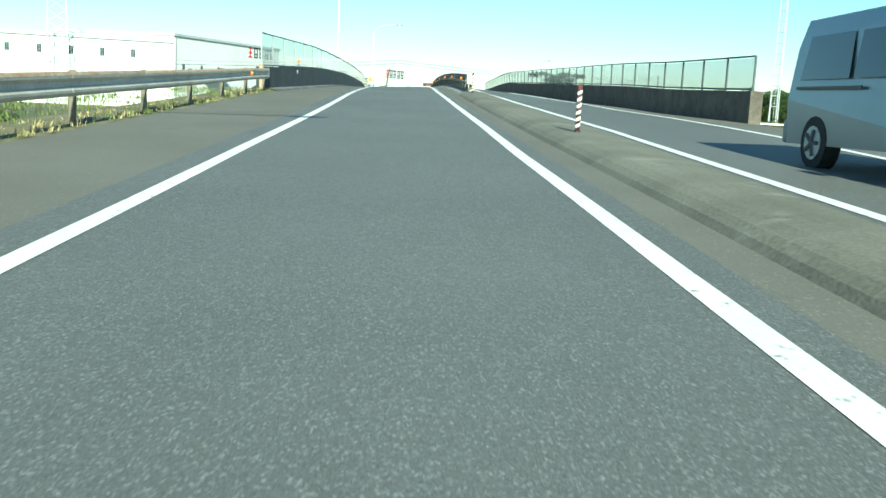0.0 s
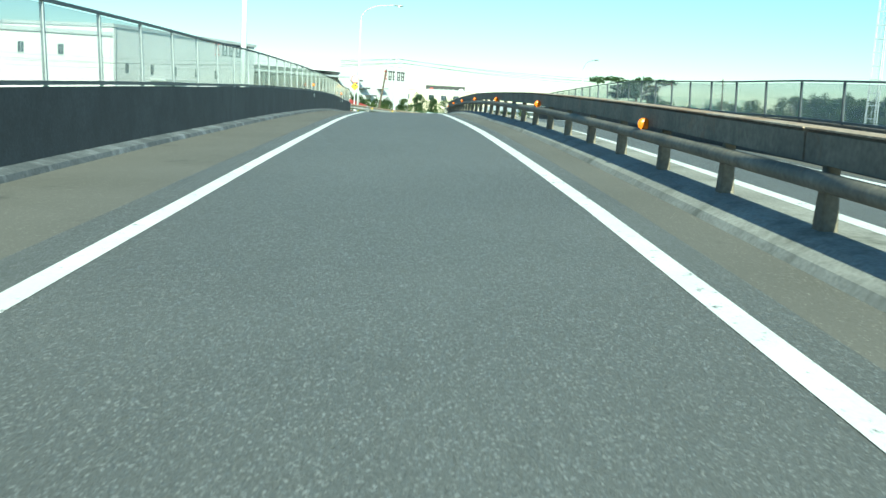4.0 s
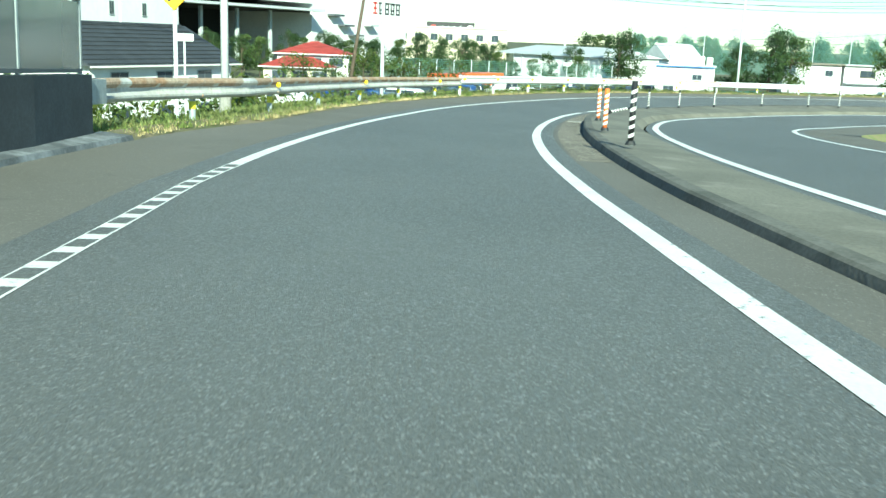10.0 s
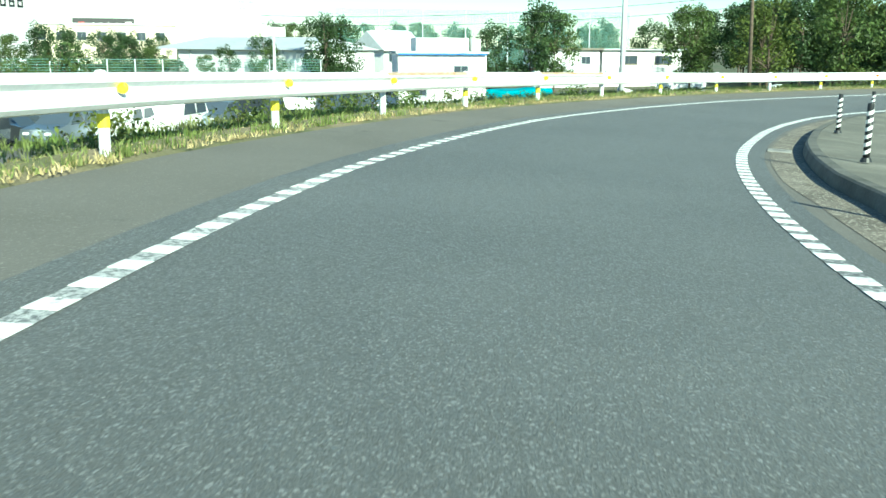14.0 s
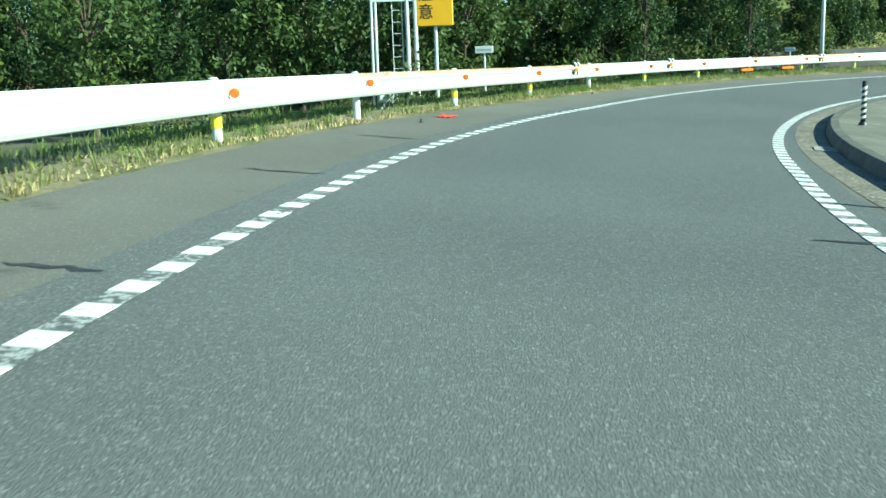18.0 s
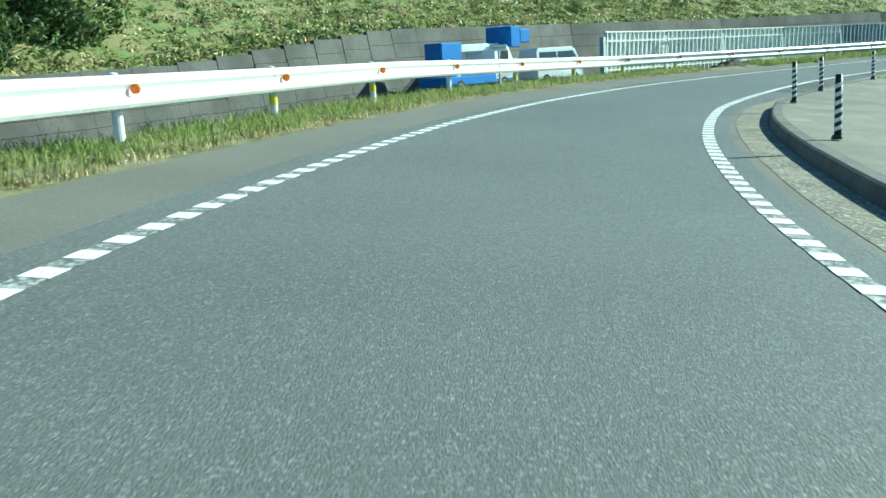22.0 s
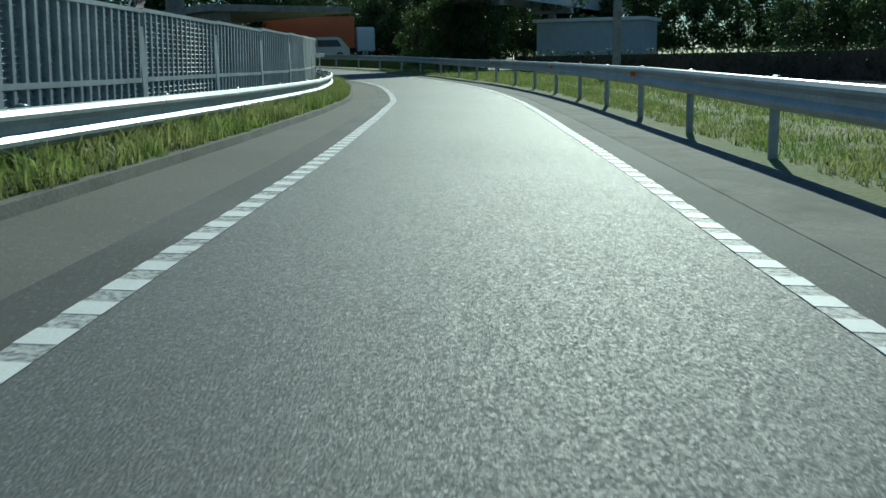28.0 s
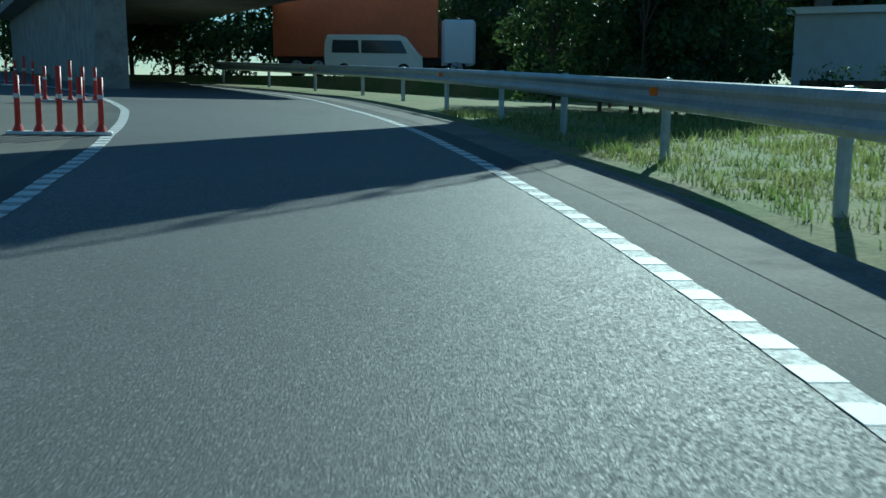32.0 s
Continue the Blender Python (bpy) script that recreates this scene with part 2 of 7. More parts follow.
M_ORANGE_STRIPE = mat("stripe_orange", (0.85, 0.2, 0.05), 0.55, var=0.12, bump=0.03)
M_BLACK = mat("black_plastic", (0.02, 0.022, 0.024), 0.5, var=0.3, bump=0.03)
M_WHITE = mat("white_plastic", (0.75, 0.75, 0.73), 0.5, var=0.1, bump=0.03)
M_CREAM = mat("terminal_cream", (0.62, 0.58, 0.47), 0.6, var=0.15, scale=3, bump=0.05, stain=((0.35, 0.27, 0.18), 3, 0.6, 0.75))
M_SOIL = mat("verge_soil", (0.2, 0.165, 0.1), 0.95, var=0.4, scale=1.2, fine=25, bump=0.8, tint=(0.1, 0.11, 0.045))
M_GROUND = mat("field_ground", (0.11, 0.105, 0.06), 0.95, var=0.3, scale=0.06, fine=4, bump=0.3, tint=(0.07, 0.09, 0.035), stain=((0.16, 0.145, 0.1), 0.2, 0.5, 0.7))
M_YARD = mat("yard_paving", (0.13, 0.128, 0.12), 0.9, var=0.25, scale=0.3, fine=15, bump=0.2, stain=((0.12, 0.115, 0.1), 0.6, 0.5, 0.7))
M_TURF = mat("turf_bank", (0.13, 0.18, 0.045), 0.95, var=0.35, scale=0.7, fine=14, bump=0.8, tint=(0.22, 0.2, 0.09))
M_REVET = mat("revetment_block", (0.105, 0.1, 0.095), 0.9, var=0.3, scale=0.5, fine=14, bump=0.4, obj=0.04, stain=((0.055, 0.052, 0.048), 0.5, 0.45, 0.68))
M_GRASS = leaf_mat("grass_blades", (0.19, 0.26, 0.065), (0.3, 0.31, 0.12), trans=0.5)
M_DRY = leaf_mat("grass_dry", (0.5, 0.4, 0.22), (0.36, 0.3, 0.14), trans=0.2)
M_LEAF_A = leaf_mat("leaves_mid_green", (0.065, 0.105, 0.03), (0.1, 0.14, 0.04))
M_LEAF_B = leaf_mat("leaves_dark_green", (0.035, 0.068, 0.025), (0.06, 0.098, 0.032))
M_LEAF_C = leaf_mat("leaves_yellow_green", (0.12, 0.15, 0.03), (0.09, 0.12, 0.03))
M_BARK = mat("bark", (0.12, 0.09, 0.065), 0.95, var=0.4, scale=4, fine=25, bump=0.6)
M_WHITEWALL = mat("cladding_white", (0.8, 0.8, 0.79), 0.6, var=0.05, scale=0.15, fine=1.5, bump=0.02)
M_GREYWALL = mat("cladding_grey", (0.5, 0.53, 0.54), 0.6, var=0.1, scale=0.2, fine=2, bump=0.02)
M_CREAMWALL = mat("wall_cream", (0.66, 0.6, 0.45), 0.8, var=0.1, scale=0.4, fine=8, bump=0.1)
M_SIGNBLACK = mat("signboard_black", (0.025, 0.025, 0.027), 0.5, var=0.2, bump=0)
M_INK = mat("sign_ink_black", (0.02, 0.02, 0.022), 0.6, var=0.1, bump=0)
M_INKRED = mat("sign_ink_red", (0.6, 0.05, 0.04), 0.6, var=0.1, bump=0)
# near-black base colour that holds the shade of deep bays
M_BAYSHADE = mat("bay_shade_dark", (0.03, 0.032, 0.035), 0.9, var=0.3, bump=0)
M_ROOFDARK = mat("roof_dark_tile", (0.055, 0.06, 0.068), 0.6, var=0.25, scale=1, fine=10, bump=0.3)
M_ROOFRED = mat("roof_red_tile", (0.33, 0.05, 0.045), 0.65, var=0.25, scale=1, fine=10, bump=0.3)
M_TRUCK = mat("truck_box_orange", (0.75, 0.17, 0.05), 0.5, var=0.1, scale=0.6, fine=4, bump=0.02)
M_BLUE = mat("machine_blue", (0.025, 0.16, 0.5), 0.4, var=0.15, scale=2, bump=0.02)
M_TEAL = mat("tarpaulin_teal", (0.02, 0.3, 0.36), 0.5, var=0.25, scale=2, fine=8, bump=0.4)
M_TYRE = mat("tyre_rubber", (0.02, 0.02, 0.02), 0.85, var=0.2, bump=0.1)
M_CARSILVER = mat("car_paint_silver", (0.17, 0.21, 0.25), 0.3, metal=0.6, var=0.05, bump=0)
M_CARWHITE = mat("car_paint_white", (0.8, 0.8, 0.8), 0.2, var=0.03, bump=0)
M_CARBLUE = mat("car_paint_blue", (0.02, 0.06, 0.22), 0.2, var=0.05, bump=0)
M_CARDARK = mat("car_paint_dark", (0.03, 0.035, 0.04), 0.2, var=0.05, bump=0)
M_GIRDER = mat("bridge_girder_red_brown", (0.3, 0.14, 0.09), 0.6, var=0.15, scale=0.6, fine=8, bump=0.05)
M_BARRIER = mat("noise_panel_grey", (0.42, 0.47, 0.5), 0.55, metal=0.2, var=0.2, scale=0.8, fine=8, bump=0.05)
M_BARRIER_W = mat("noise_panel_back_white", (0.72, 0.73, 0.7), 0.55, var=0.15, scale=0.8, fine=8, bump=0.05)
M_SIGNYELLOW = mat("sign_yellow", (0.95, 0.5, 0.02), 0.4, var=0.05, bump=0)
M_SIGNWHITE = mat("sign_white", (0.82, 0.84, 0.83), 0.4, var=0.06, bump=0)
M_NETGREEN = mat("net_green", (0.16, 0.34, 0.3), 0.7, var=0.15, bump=0)
M_JOINT = mat("steel_joint", (0.16, 0.17, 0.19), 0.5, metal=0.6, var=0.35, scale=5, fine=30, bump=0.2)
M_RAIL_OLD = mat("rail_beige_weathered", (0.5, 0.47, 0.41), 0.5, var=0.2, scale=1.4, fine=14, bump=0.06, stain=((0.3, 0.2, 0.13), 1.4, 0.58, 0.76))
M_STEEL_RUST = mat("rail_paint_half_rusted", (0.6, 0.59, 0.55), 0.5, var=0.2, scale=1.4, fine=14, bump=0.06, stain=((0.33, 0.2, 0.12), 1.6, 0.56, 0.74))
M_TAR = mat("tar_dark", (0.035, 0.037, 0.04), 0.6, var=0.4, scale=6, fine=40, bump=0.3)

# ---- building helpers ----
ROAD_YAW = [(-60.0, 0.01), (-20.0, 0.01), (0.0, 0.01), (15.0, 0.7), (30.0, 0.71), (45.0, 0.51), (60.0, 0.69), (75.0, 0.77), (90.0, 0.47), (97.0, 0.23), (106.0, -0.46), (115.0, -4.04), (124.0, -9.71), (133.0, -15.89), (142.0, -23.76), (151.0, -33.21), (160.0, -42.7), (169.0, -52.6), (178.0, -62.81), (187.0, -72.65), (196.0, -82.95), (205.0, -93.48), (214.0, -104.04), (223.0, -113.16), (232.0, -122.32), (241.0, -131.0), (250.0, -139.59), (259.0, -148.31), (268.0, -155.85), (277.0, -160.71), (286.0, -163.02), (295.0, -162.87), (304.0, -161.39), (313.0, -159.6), (322.0, -155.74), (328.7, -151.75), (337.0, -144.0), (350.0, -132.0), (370.0, -114.0), (400.0, -90.0)]
ROAD_GRADE = [(0.0, 0.0285), (10.0, 0.0279), (20.0, 0.0296), (30.0, 0.0335), (40.0, 0.0292), (50.0, 0.0203), (60.0, 0.0101), (70.0, 0.0007), (80.0, -0.0089), (90.0, -0.0181), (100.0, -0.0287), (110.0, -0.0376), (120.0, -0.0388), (130.0, -0.0371), (140.0, -0.0347), (150.0, -0.0267), (160.0, -0.0209), (170.0, -0.0172), (180.0, -0.0151), (190.0, -0.0121), (200.0, -0.0122), (210.0, -0.0114), (220.0, -0.011), (230.0, -0.009), (240.0, -0.0065), (250.0, -0.0068), (260.0, -0.007), (270.0, -0.0044), (280.0, -0.0032), (290.0, -0.0037), (300.0, -0.0028), (310.0, 0.0011), (320.0, 0.0052), (330.0, 0.0073), (340.0, 0.022), (400.0, 0.03)]
ROAD_BANK = [(0.0, -1.25), (15.0, -0.81), (30.0, -0.72), (45.0, -1.75), (60.0, -2.79), (75.0, -2.57), (90.0, -1.47), (105.0, -0.23), (120.0, 0.38), (135.0, 1.42), (150.0, 2.63), (165.0, 3.22), (180.0, 3.75), (195.0, 4.68), (210.0, 5.07), (225.0, 4.95), (240.0, 4.0), (255.0, 2.7), (270.0, 2.33), (285.0, 2.53), (300.0, 2.21), (315.0, 1.39), (330.0, 1.05)]
GROUND_Z = -3.6


def knots(rows, x):
    k, v = np.array([r[0] for r in rows], float), np.array([r[1] for r in rows], float)
    return np.interp(x, k, v)


def glide(rows, x):
    k, v = np.array([r[0] for r in rows], float), np.array([r[1] for r in rows], float)
    d = np.gradient(v, k)
    i = np.clip(np.searchsorted(k, x, side="right") - 1, 0, len(k) - 2)
    h = k[i + 1] - k[i]
    u = (np.asarray(x, float) - k[i]) / h
    return (2 * u**3 - 3 * u**2 + 1) * v[i] + (u**3 - 2 * u**2 + u) * h * d[i] + (3 * u**2 - 2 * u**3) * v[i + 1] + (u**3 - u**2) * h * d[i + 1]


STEP = 0.25
S_TAB = np.arange(-60, 400 + STEP / 2, STEP)
_yaw = np.radians(glide(ROAD_YAW, S_TAB))
_grade = knots(ROAD_GRADE, S_TAB)
_way = np.stack([-np.sin(_yaw), np.cos(_yaw), _grade], -1)
P_TAB = np.concatenate([np.zeros((1, 3)), np.cumsum((_way[1:] + _way[:-1]) * STEP / 2, 0)])
P_TAB -= P_TAB[round(60 / STEP)]


def station(s):
    """Origin, ahead, right and up of the road at distance s along it."""
    p = Vector([float(np.interp(s, S_TAB, P_TAB[:, k])) for k in range(3)])
    y, g, b = radians(float(glide(ROAD_YAW, s))), math.atan(float(knots(ROAD_GRADE, s))), radians(float(knots(ROAD_BANK, s)))
    f = Vector((-math.sin(y) * math.cos(g), math.cos(y) * math.cos(g), math.sin(g)))
    r0 = Vector((math.cos(y), math.sin(y), 0))
    u0 = r0.cross(f)
    return p, f, r0 * math.cos(b) - u0 * math.sin(b), u0 * math.cos(b) + r0 * math.sin(b)


def at(s, u, v=0.0):
    """World place of road coordinates: along, to the right, up."""
    p, f, r, up = station(s)
    return p + r * u + up * v


def stand(s, u, v=0.0, turn=0.0):
    """Upright pose at road coordinates, +y along the road."""
    q = at(s, u, v)
    return pose(q.x, q.y, q.z, 0, 0, float(glide(ROAD_YAW, s)) + turn)


def lean(s, u, v=0.0):
    """Pose square to the road surface, +y along the road."""
    p, f, r, up = station(s)
    m = Matrix((r, f, up)).transposed().to_4x4()
    m.translation = p + r * u + up * v
    return m


def val(x, s):
    return float(knots(x, s)) if isinstance(x, (list, tuple)) else x


def mesh_of(name, verts, faces, material, smooth=False):
    me = bpy.data.meshes.new(name)
    me.from_pydata([tuple(v) for v in verts], [], faces)
    for m in material if isinstance(material, (list, tuple)) else [material]:
        me.materials.append(m)
    if smooth:
        for p in me.polygons:
            p.use_smooth = True
    me.update()
    return me


def part(name, bm, material, parent=None, label="", smooth=False, m=None):
    """Link a bmesh or mesh as one object under a thing."""
    if isinstance(bm, bmesh.types.BMesh):
        me = bpy.data.meshes.new(name)
        bm.to_mesh(me)
        bm.free()
        me.materials.append(material)
        if smooth:
            for p in me.polygons:
                p.use_smooth = True
    else:
        me = bm
    ob = new(name, me)
    if parent is not None:
        ob.parent = parent
    if m is not None:
        ob.matrix_local = m
    if label:
        ob["label"] = label
    return ob


def thing(name, label, category, group="", m=None, kind=""):
    ob = new(name)
    if m is not None:
        ob.matrix_world = m
    return tagged(ob, label, category, group, kind)


def box(bm, x0, y0, z0, x1, y1, z1, bevel=0.0):
    g = bmesh.ops.create_cube(bm, size=1, matrix=Matrix.LocRotScale(((x0 + x1) / 2, (y0 + y1) / 2, (z0 + z1) / 2), None, (abs(x1 - x0), abs(y1 - y0), abs(z1 - z0))))
    if bevel:
        edges = list({e for v in g["verts"] for e in v.link_edges})
        bmesh.ops.bevel(bm, geom=edges, offset=bevel, segments=1, affect="EDGES")
    return bm


def boxed(x0, y0, z0, x1, y1, z1, bevel=0.0):
    return box(bmesh.new(), x0, y0, z0, x1, y1, z1, bevel)


def rod(bm, a, b, r0, r1=None, n=8):
    """Tapered round bar from a to b."""
    a, b = Vector(a), Vector(b)
    q = (b - a).to_track_quat("Z", "Y").to_matrix().to_4x4()
    bmesh.ops.create_cone(bm, cap_ends=True, segments=n, radius1=r0, radius2=r0 if r1 is None else r1, depth=(b - a).length, matrix=Matrix.Translation((a + b) / 2) @ q)
    return bm


def rodded(a, b, r0, r1=None, n=8):
    return rod(bmesh.new(), a, b, r0, r1, n)


def sweep(name, profile, s0, s1, material, parent=None, step=1.0, du=0.0, dv=0.0, closed=False, label="", smooth=False, cap=True):
    """A strip or bar along the road: profile of (u, v), each a number or rows of (s, value)."""
    n = max(1, math.ceil((s1 - s0) / step))
    verts, faces, k = [], [], len(profile)
    for i in range(n + 1):
        s = s0 + (s1 - s0) * i / n
        p, f, r, up = station(s)
        a, b = val(du, s), val(dv, s)
        verts += [p + r * (val(u, s) + a) + up * (val(v, s) + b) for u, v in profile]
    for i in range(n):
        for j in range(k if closed else k - 1):
            a, b = i * k + j, i * k + (j + 1) % k
            faces.append((a, b, b + k, a + k))
    if closed and cap:
        faces += [tuple(range(k)), tuple(range(n * k, n * k + k))]
    me = mesh_of(name, verts, faces, material, smooth)
    ob = new(name, me)
    if parent is not None:
        ob.parent = parent
    if label:
        ob["label"] = label
    return ob


def structure(ob, label, category=""):
    return tagged(ob, label, category, "", "structure")

# ---- road, islands, walls and ground ----
LINE_L = [(-60, -1.95), (0, -1.93), (5, -1.92), (6, -1.92), (12, -1.93), (18, -1.89), (24, -1.86), (30, -1.85), (36, -1.87), (37, -1.86), (42, -1.84), (48, -1.78), (54, -1.76), (60, -1.77), (66, -1.79), (72, -1.79), (78, -1.72), (84, -1.71), (88, -1.73), (90, -1.74), (96, -1.78), (100, -1.76), (102, -1.79), (108, -1.93), (110, -2.01), (114, -1.99), (120, -1.89), (126, -1.8), (130, -1.85), (132, -1.84), (138, -1.83), (140, -1.82), (144, -1.9), (150, -2.07), (156, -2.09), (160, -2.12), (162, -2.06), (168, -1.89), (170, -1.84), (174, -1.79), (180, -1.66), (186, -1.68), (190, -1.76), (192, -1.75), (198, -1.67), (200, -1.65), (204, -1.78), (210, -1.93), (216, -2.07), (220, -2.18), (222, -2.18), (228, -2.16), (230, -2.15), (234, -2.19), (240, -2.15), (246, -2.05), (250, -1.93), (252, -1.84), (258, -1.65), (260, -1.58), (264, -1.63), (270, -1.59), (276, -1.51), (280, -1.45), (282, -1.47), (288, -1.52), (290, -1.53), (294, -1.53), (300, -1.61), (306, -1.65), (310, -1.64), (312, -1.72), (318, -1.96), (320, -2.01), (324, -2.1), (330, -2.33), (334, -2.5), (336, -2.57), (338, -2.67), (342, -2.67), (343, -2.68), (348, -2.5), (350, -2.4), (400, -2.2)]
LINE_R = [(-60, 1.52), (0, 1.52), (5, 1.5), (6, 1.5), (12, 1.49), (18, 1.54), (24, 1.55), (30, 1.55), (36, 1.53), (42, 1.5), (48, 1.56), (54, 1.56), (60, 1.56), (66, 1.54), (72, 1.54), (78, 1.58), (84, 1.62), (88, 1.64), (90, 1.64), (96, 1.64), (100, 1.64), (102, 1.64), (108, 1.63), (110, 1.61), (114, 1.61), (120, 1.67), (126, 1.77), (130, 1.81), (132, 1.81), (138, 1.89), (140, 1.9), (144, 1.99), (150, 2.06), (156, 2.07), (160, 2.11), (162, 2.08), (168, 2.01), (170, 1.98), (174, 2.07), (180, 2.21), (186, 2.35), (190, 2.45), (192, 2.43), (198, 2.36), (200, 2.33), (204, 2.22), (210, 2.07), (216, 1.95), (220, 1.9), (222, 1.87), (228, 1.77), (230, 1.74), (234, 1.63), (240, 1.49), (246, 1.68), (250, 1.76), (252, 1.78), (258, 1.98), (260, 2.07), (264, 2.07), (270, 2.04), (276, 1.92), (280, 1.87), (282, 1.83), (288, 1.69), (290, 1.65), (294, 1.65), (300, 1.63), (306, 1.71), (310, 1.76), (312, 1.75), (318, 1.74), (320, 1.73), (324, 1.67), (330, 1.55), (334, 1.62), (338, 1.72), (342, 1.95), (347, 2.4), (352, 2.9), (360, 4.2), (370, 5.2), (400, 6)]
EDGE_L = [(-60, -4.58), (0, -4.6), (8, -4.6), (16, -4.61), (24, -4.61), (30, -4.61), (32, -4.56), (36, -4.46), (40, -4.16), (46, -3.71), (48, -3.7), (56, -3.66), (64, -3.6), (66, -3.59), (72, -3.59), (80, -3.62), (88, -3.68), (95, -3.72), (96, -3.73), (100, -3.77), (104, -3.85), (106, -3.88), (110, -4.03), (112, -4.03), (116, -3.97), (120, -3.52), (128, -3.77), (130, -3.83), (136, -3.87), (140, -3.89), (144, -3.96), (150, -4.06), (152, -4.06), (160, -4.01), (168, -3.68), (170, -3.6), (172, -3.55), (176, -3.49), (180, -3.43), (184, -3.49), (190, -3.57), (192, -3.52), (195, -3.42), (200, -3.23), (208, -3.36), (210, -3.41), (215, -3.56), (216, -3.59), (220, -3.71), (224, -3.69), (230, -3.6), (232, -3.61), (236, -3.65), (240, -3.8), (248, -3.87), (250, -3.89), (256, -3.7), (258, -3.64), (260, -3.45), (264, -3.19), (267, -3), (270, -2.95), (272, -2.9), (280, -2.77), (288, -2.9), (290, -2.88), (296, -2.79), (299, -2.78), (300, -2.77), (304, -2.74), (310, -2.76), (312, -2.86), (318, -3.18), (320, -3.34), (328, -3.45), (333, -3.61), (336, -5.04), (338, -6), (344, -6), (400, -6)]
KERB_R = [(-60, 2.11), (0, 2.15), (8, 2.16), (16, 2.17), (24, 2.18), (32, 2.18), (36, 2.18), (40, 2.24), (44, 2.29), (48, 2.3), (56, 2.33), (64, 2.36), (66, 2.37), (72, 2.35), (80, 2.35), (88, 2.47), (95, 2.49), (96, 2.5), (100, 2.52), (101, 2.52), (104, 2.49), (110, 2.4), (112, 2.42), (117, 2.52), (120, 2.58), (124, 2.67), (128, 2.65), (130, 2.66), (136, 2.66), (137, 2.66), (140, 2.77), (144, 2.89), (148, 3.02), (150, 3.05), (152, 2.96), (158, 2.98), (160, 3.01), (168, 2.95), (170, 2.93), (176, 3.08), (179, 3.15), (180, 3.17), (184, 3.27), (185, 3.3), (190, 3.31), (192, 3.25), (198, 3.08), (200, 3.01), (208, 2.85), (210, 2.83), (216, 2.7), (217, 2.68), (220, 2.61), (224, 2.73), (230, 2.69), (232, 2.63), (236, 2.49), (240, 2.46), (246, 3.02), (248, 3.1), (250, 3.2), (257, 3.35), (265, 3.3), (272, 3.22), (278, 3.1), (285, 3.06), (300, 3.1), (313, 3), (324, 2.84), (334, 2.75), (338, 2.85), (342, 3.05), (347, 3.5), (352, 4), (360, 5.3), (370, 6.3), (400, 7)]
WEAR_L = [(s, u - 0.42) for s, u in LINE_L]
WEAR_R = [(s, u + 0.32) for s, u in LINE_R if s < 244] + [(s, u - 0.1) for s, u in KERB_R if s > 249.5]
# where the inner gutter begins
GUTTER_R = [(244, 2.6), (250, 2.75), (258, 2.85), (265, 2.76), (270, 2.68), (277, 2.36), (285, 2.22), (300, 2.14), (313, 2.2), (325, 2.1), (334, 2.15), (338, 2.25), (342, 2.45), (347, 2.9), (352, 3.4), (360, 4.7), (370, 5.7), (400, 6.5)]


def strip(name, ul, ur, s0, s1, material, label, v=0.0, step=1.0, cells=1):
    cols = [([(s, val(ul, s) + (val(ur, s) - val(ul, s)) * k / cells) for s in np.arange(s0, s1 + 0.5, 1.0)], v) for k in range(cells + 1)]
    return structure(sweep(name, cols, s0, s1, material, step=step), label, "road")


strip("road", WEAR_L, WEAR_R, -60, 246, M_ASPHALT, "dark grey worn asphalt lane of a single-lane ramp")
strip("road_lower", [(s, u - 0.06) for s, u in LINE_L], [(s, u + 0.06) for s, u in LINE_R], 246, 400, M_ASPHALT, "dark grey polished asphalt lane of the lower straight")
strip("road_edge_west", WEAR_L, [(s, u - 0.06) for s, u in LINE_L], 246, 400, M_EDGE, "dark matte asphalt strip outside the edge line")
strip("road_edge_east", [(s, u + 0.06) for s, u in LINE_R], WEAR_R, 246, 400, M_EDGE, "dark matte asphalt strip beside the inner gutter")
strip("road_shoulder_west", EDGE_L, WEAR_L, -60, 400, M_SHOULDER, "brownish grey dusty asphalt shoulder beside the lane")
strip("road_shoulder_east", WEAR_R, KERB_R, -60, 400, M_SHOULDER, "narrow brownish grey asphalt shoulder beside the kerb")


def painted(name, line, s0, s1, material, half=0.08, label=""):
    return structure(sweep(name, [([(s, val(line, s) - half) for s in np.arange(s0, s1 + 1, 1.0)], 0.004), ([(s, val(line, s) + half) for s in np.arange(s0, s1 + 1, 1.0)], 0.004)], s0, s1, material), label, "road marking")


painted("edge_line_west", LINE_L, -60, 132, M_PAINT, label="solid white edge line, slightly worn, on the asphalt")
painted("edge_line_east", LINE_R, -60, 136, M_PAINT, label="solid white edge line along the median side of the lane")
painted("edge_line_west_scuffed", LINE_L, 132, 150, M_WORN_HALF, label="scuffed white edge line with dark worn patches")
painted("edge_line_west_half_worn", LINE_L, 262, 400, M_WORN_HALF, label="half worn white edge line between newer blocks")
painted("edge_line_east_half_worn", LINE_R, 246, 400, M_WORN_HALF, label="half worn white edge line between newer blocks")
painted("edge_line_west_worn", LINE_L, 150, 262, M_WORN, label="worn white edge line under newer raised blocks")
painted("edge_line_east_worn", LINE_R, 136, 246, M_WORN, label="worn white edge line under newer raised blocks")

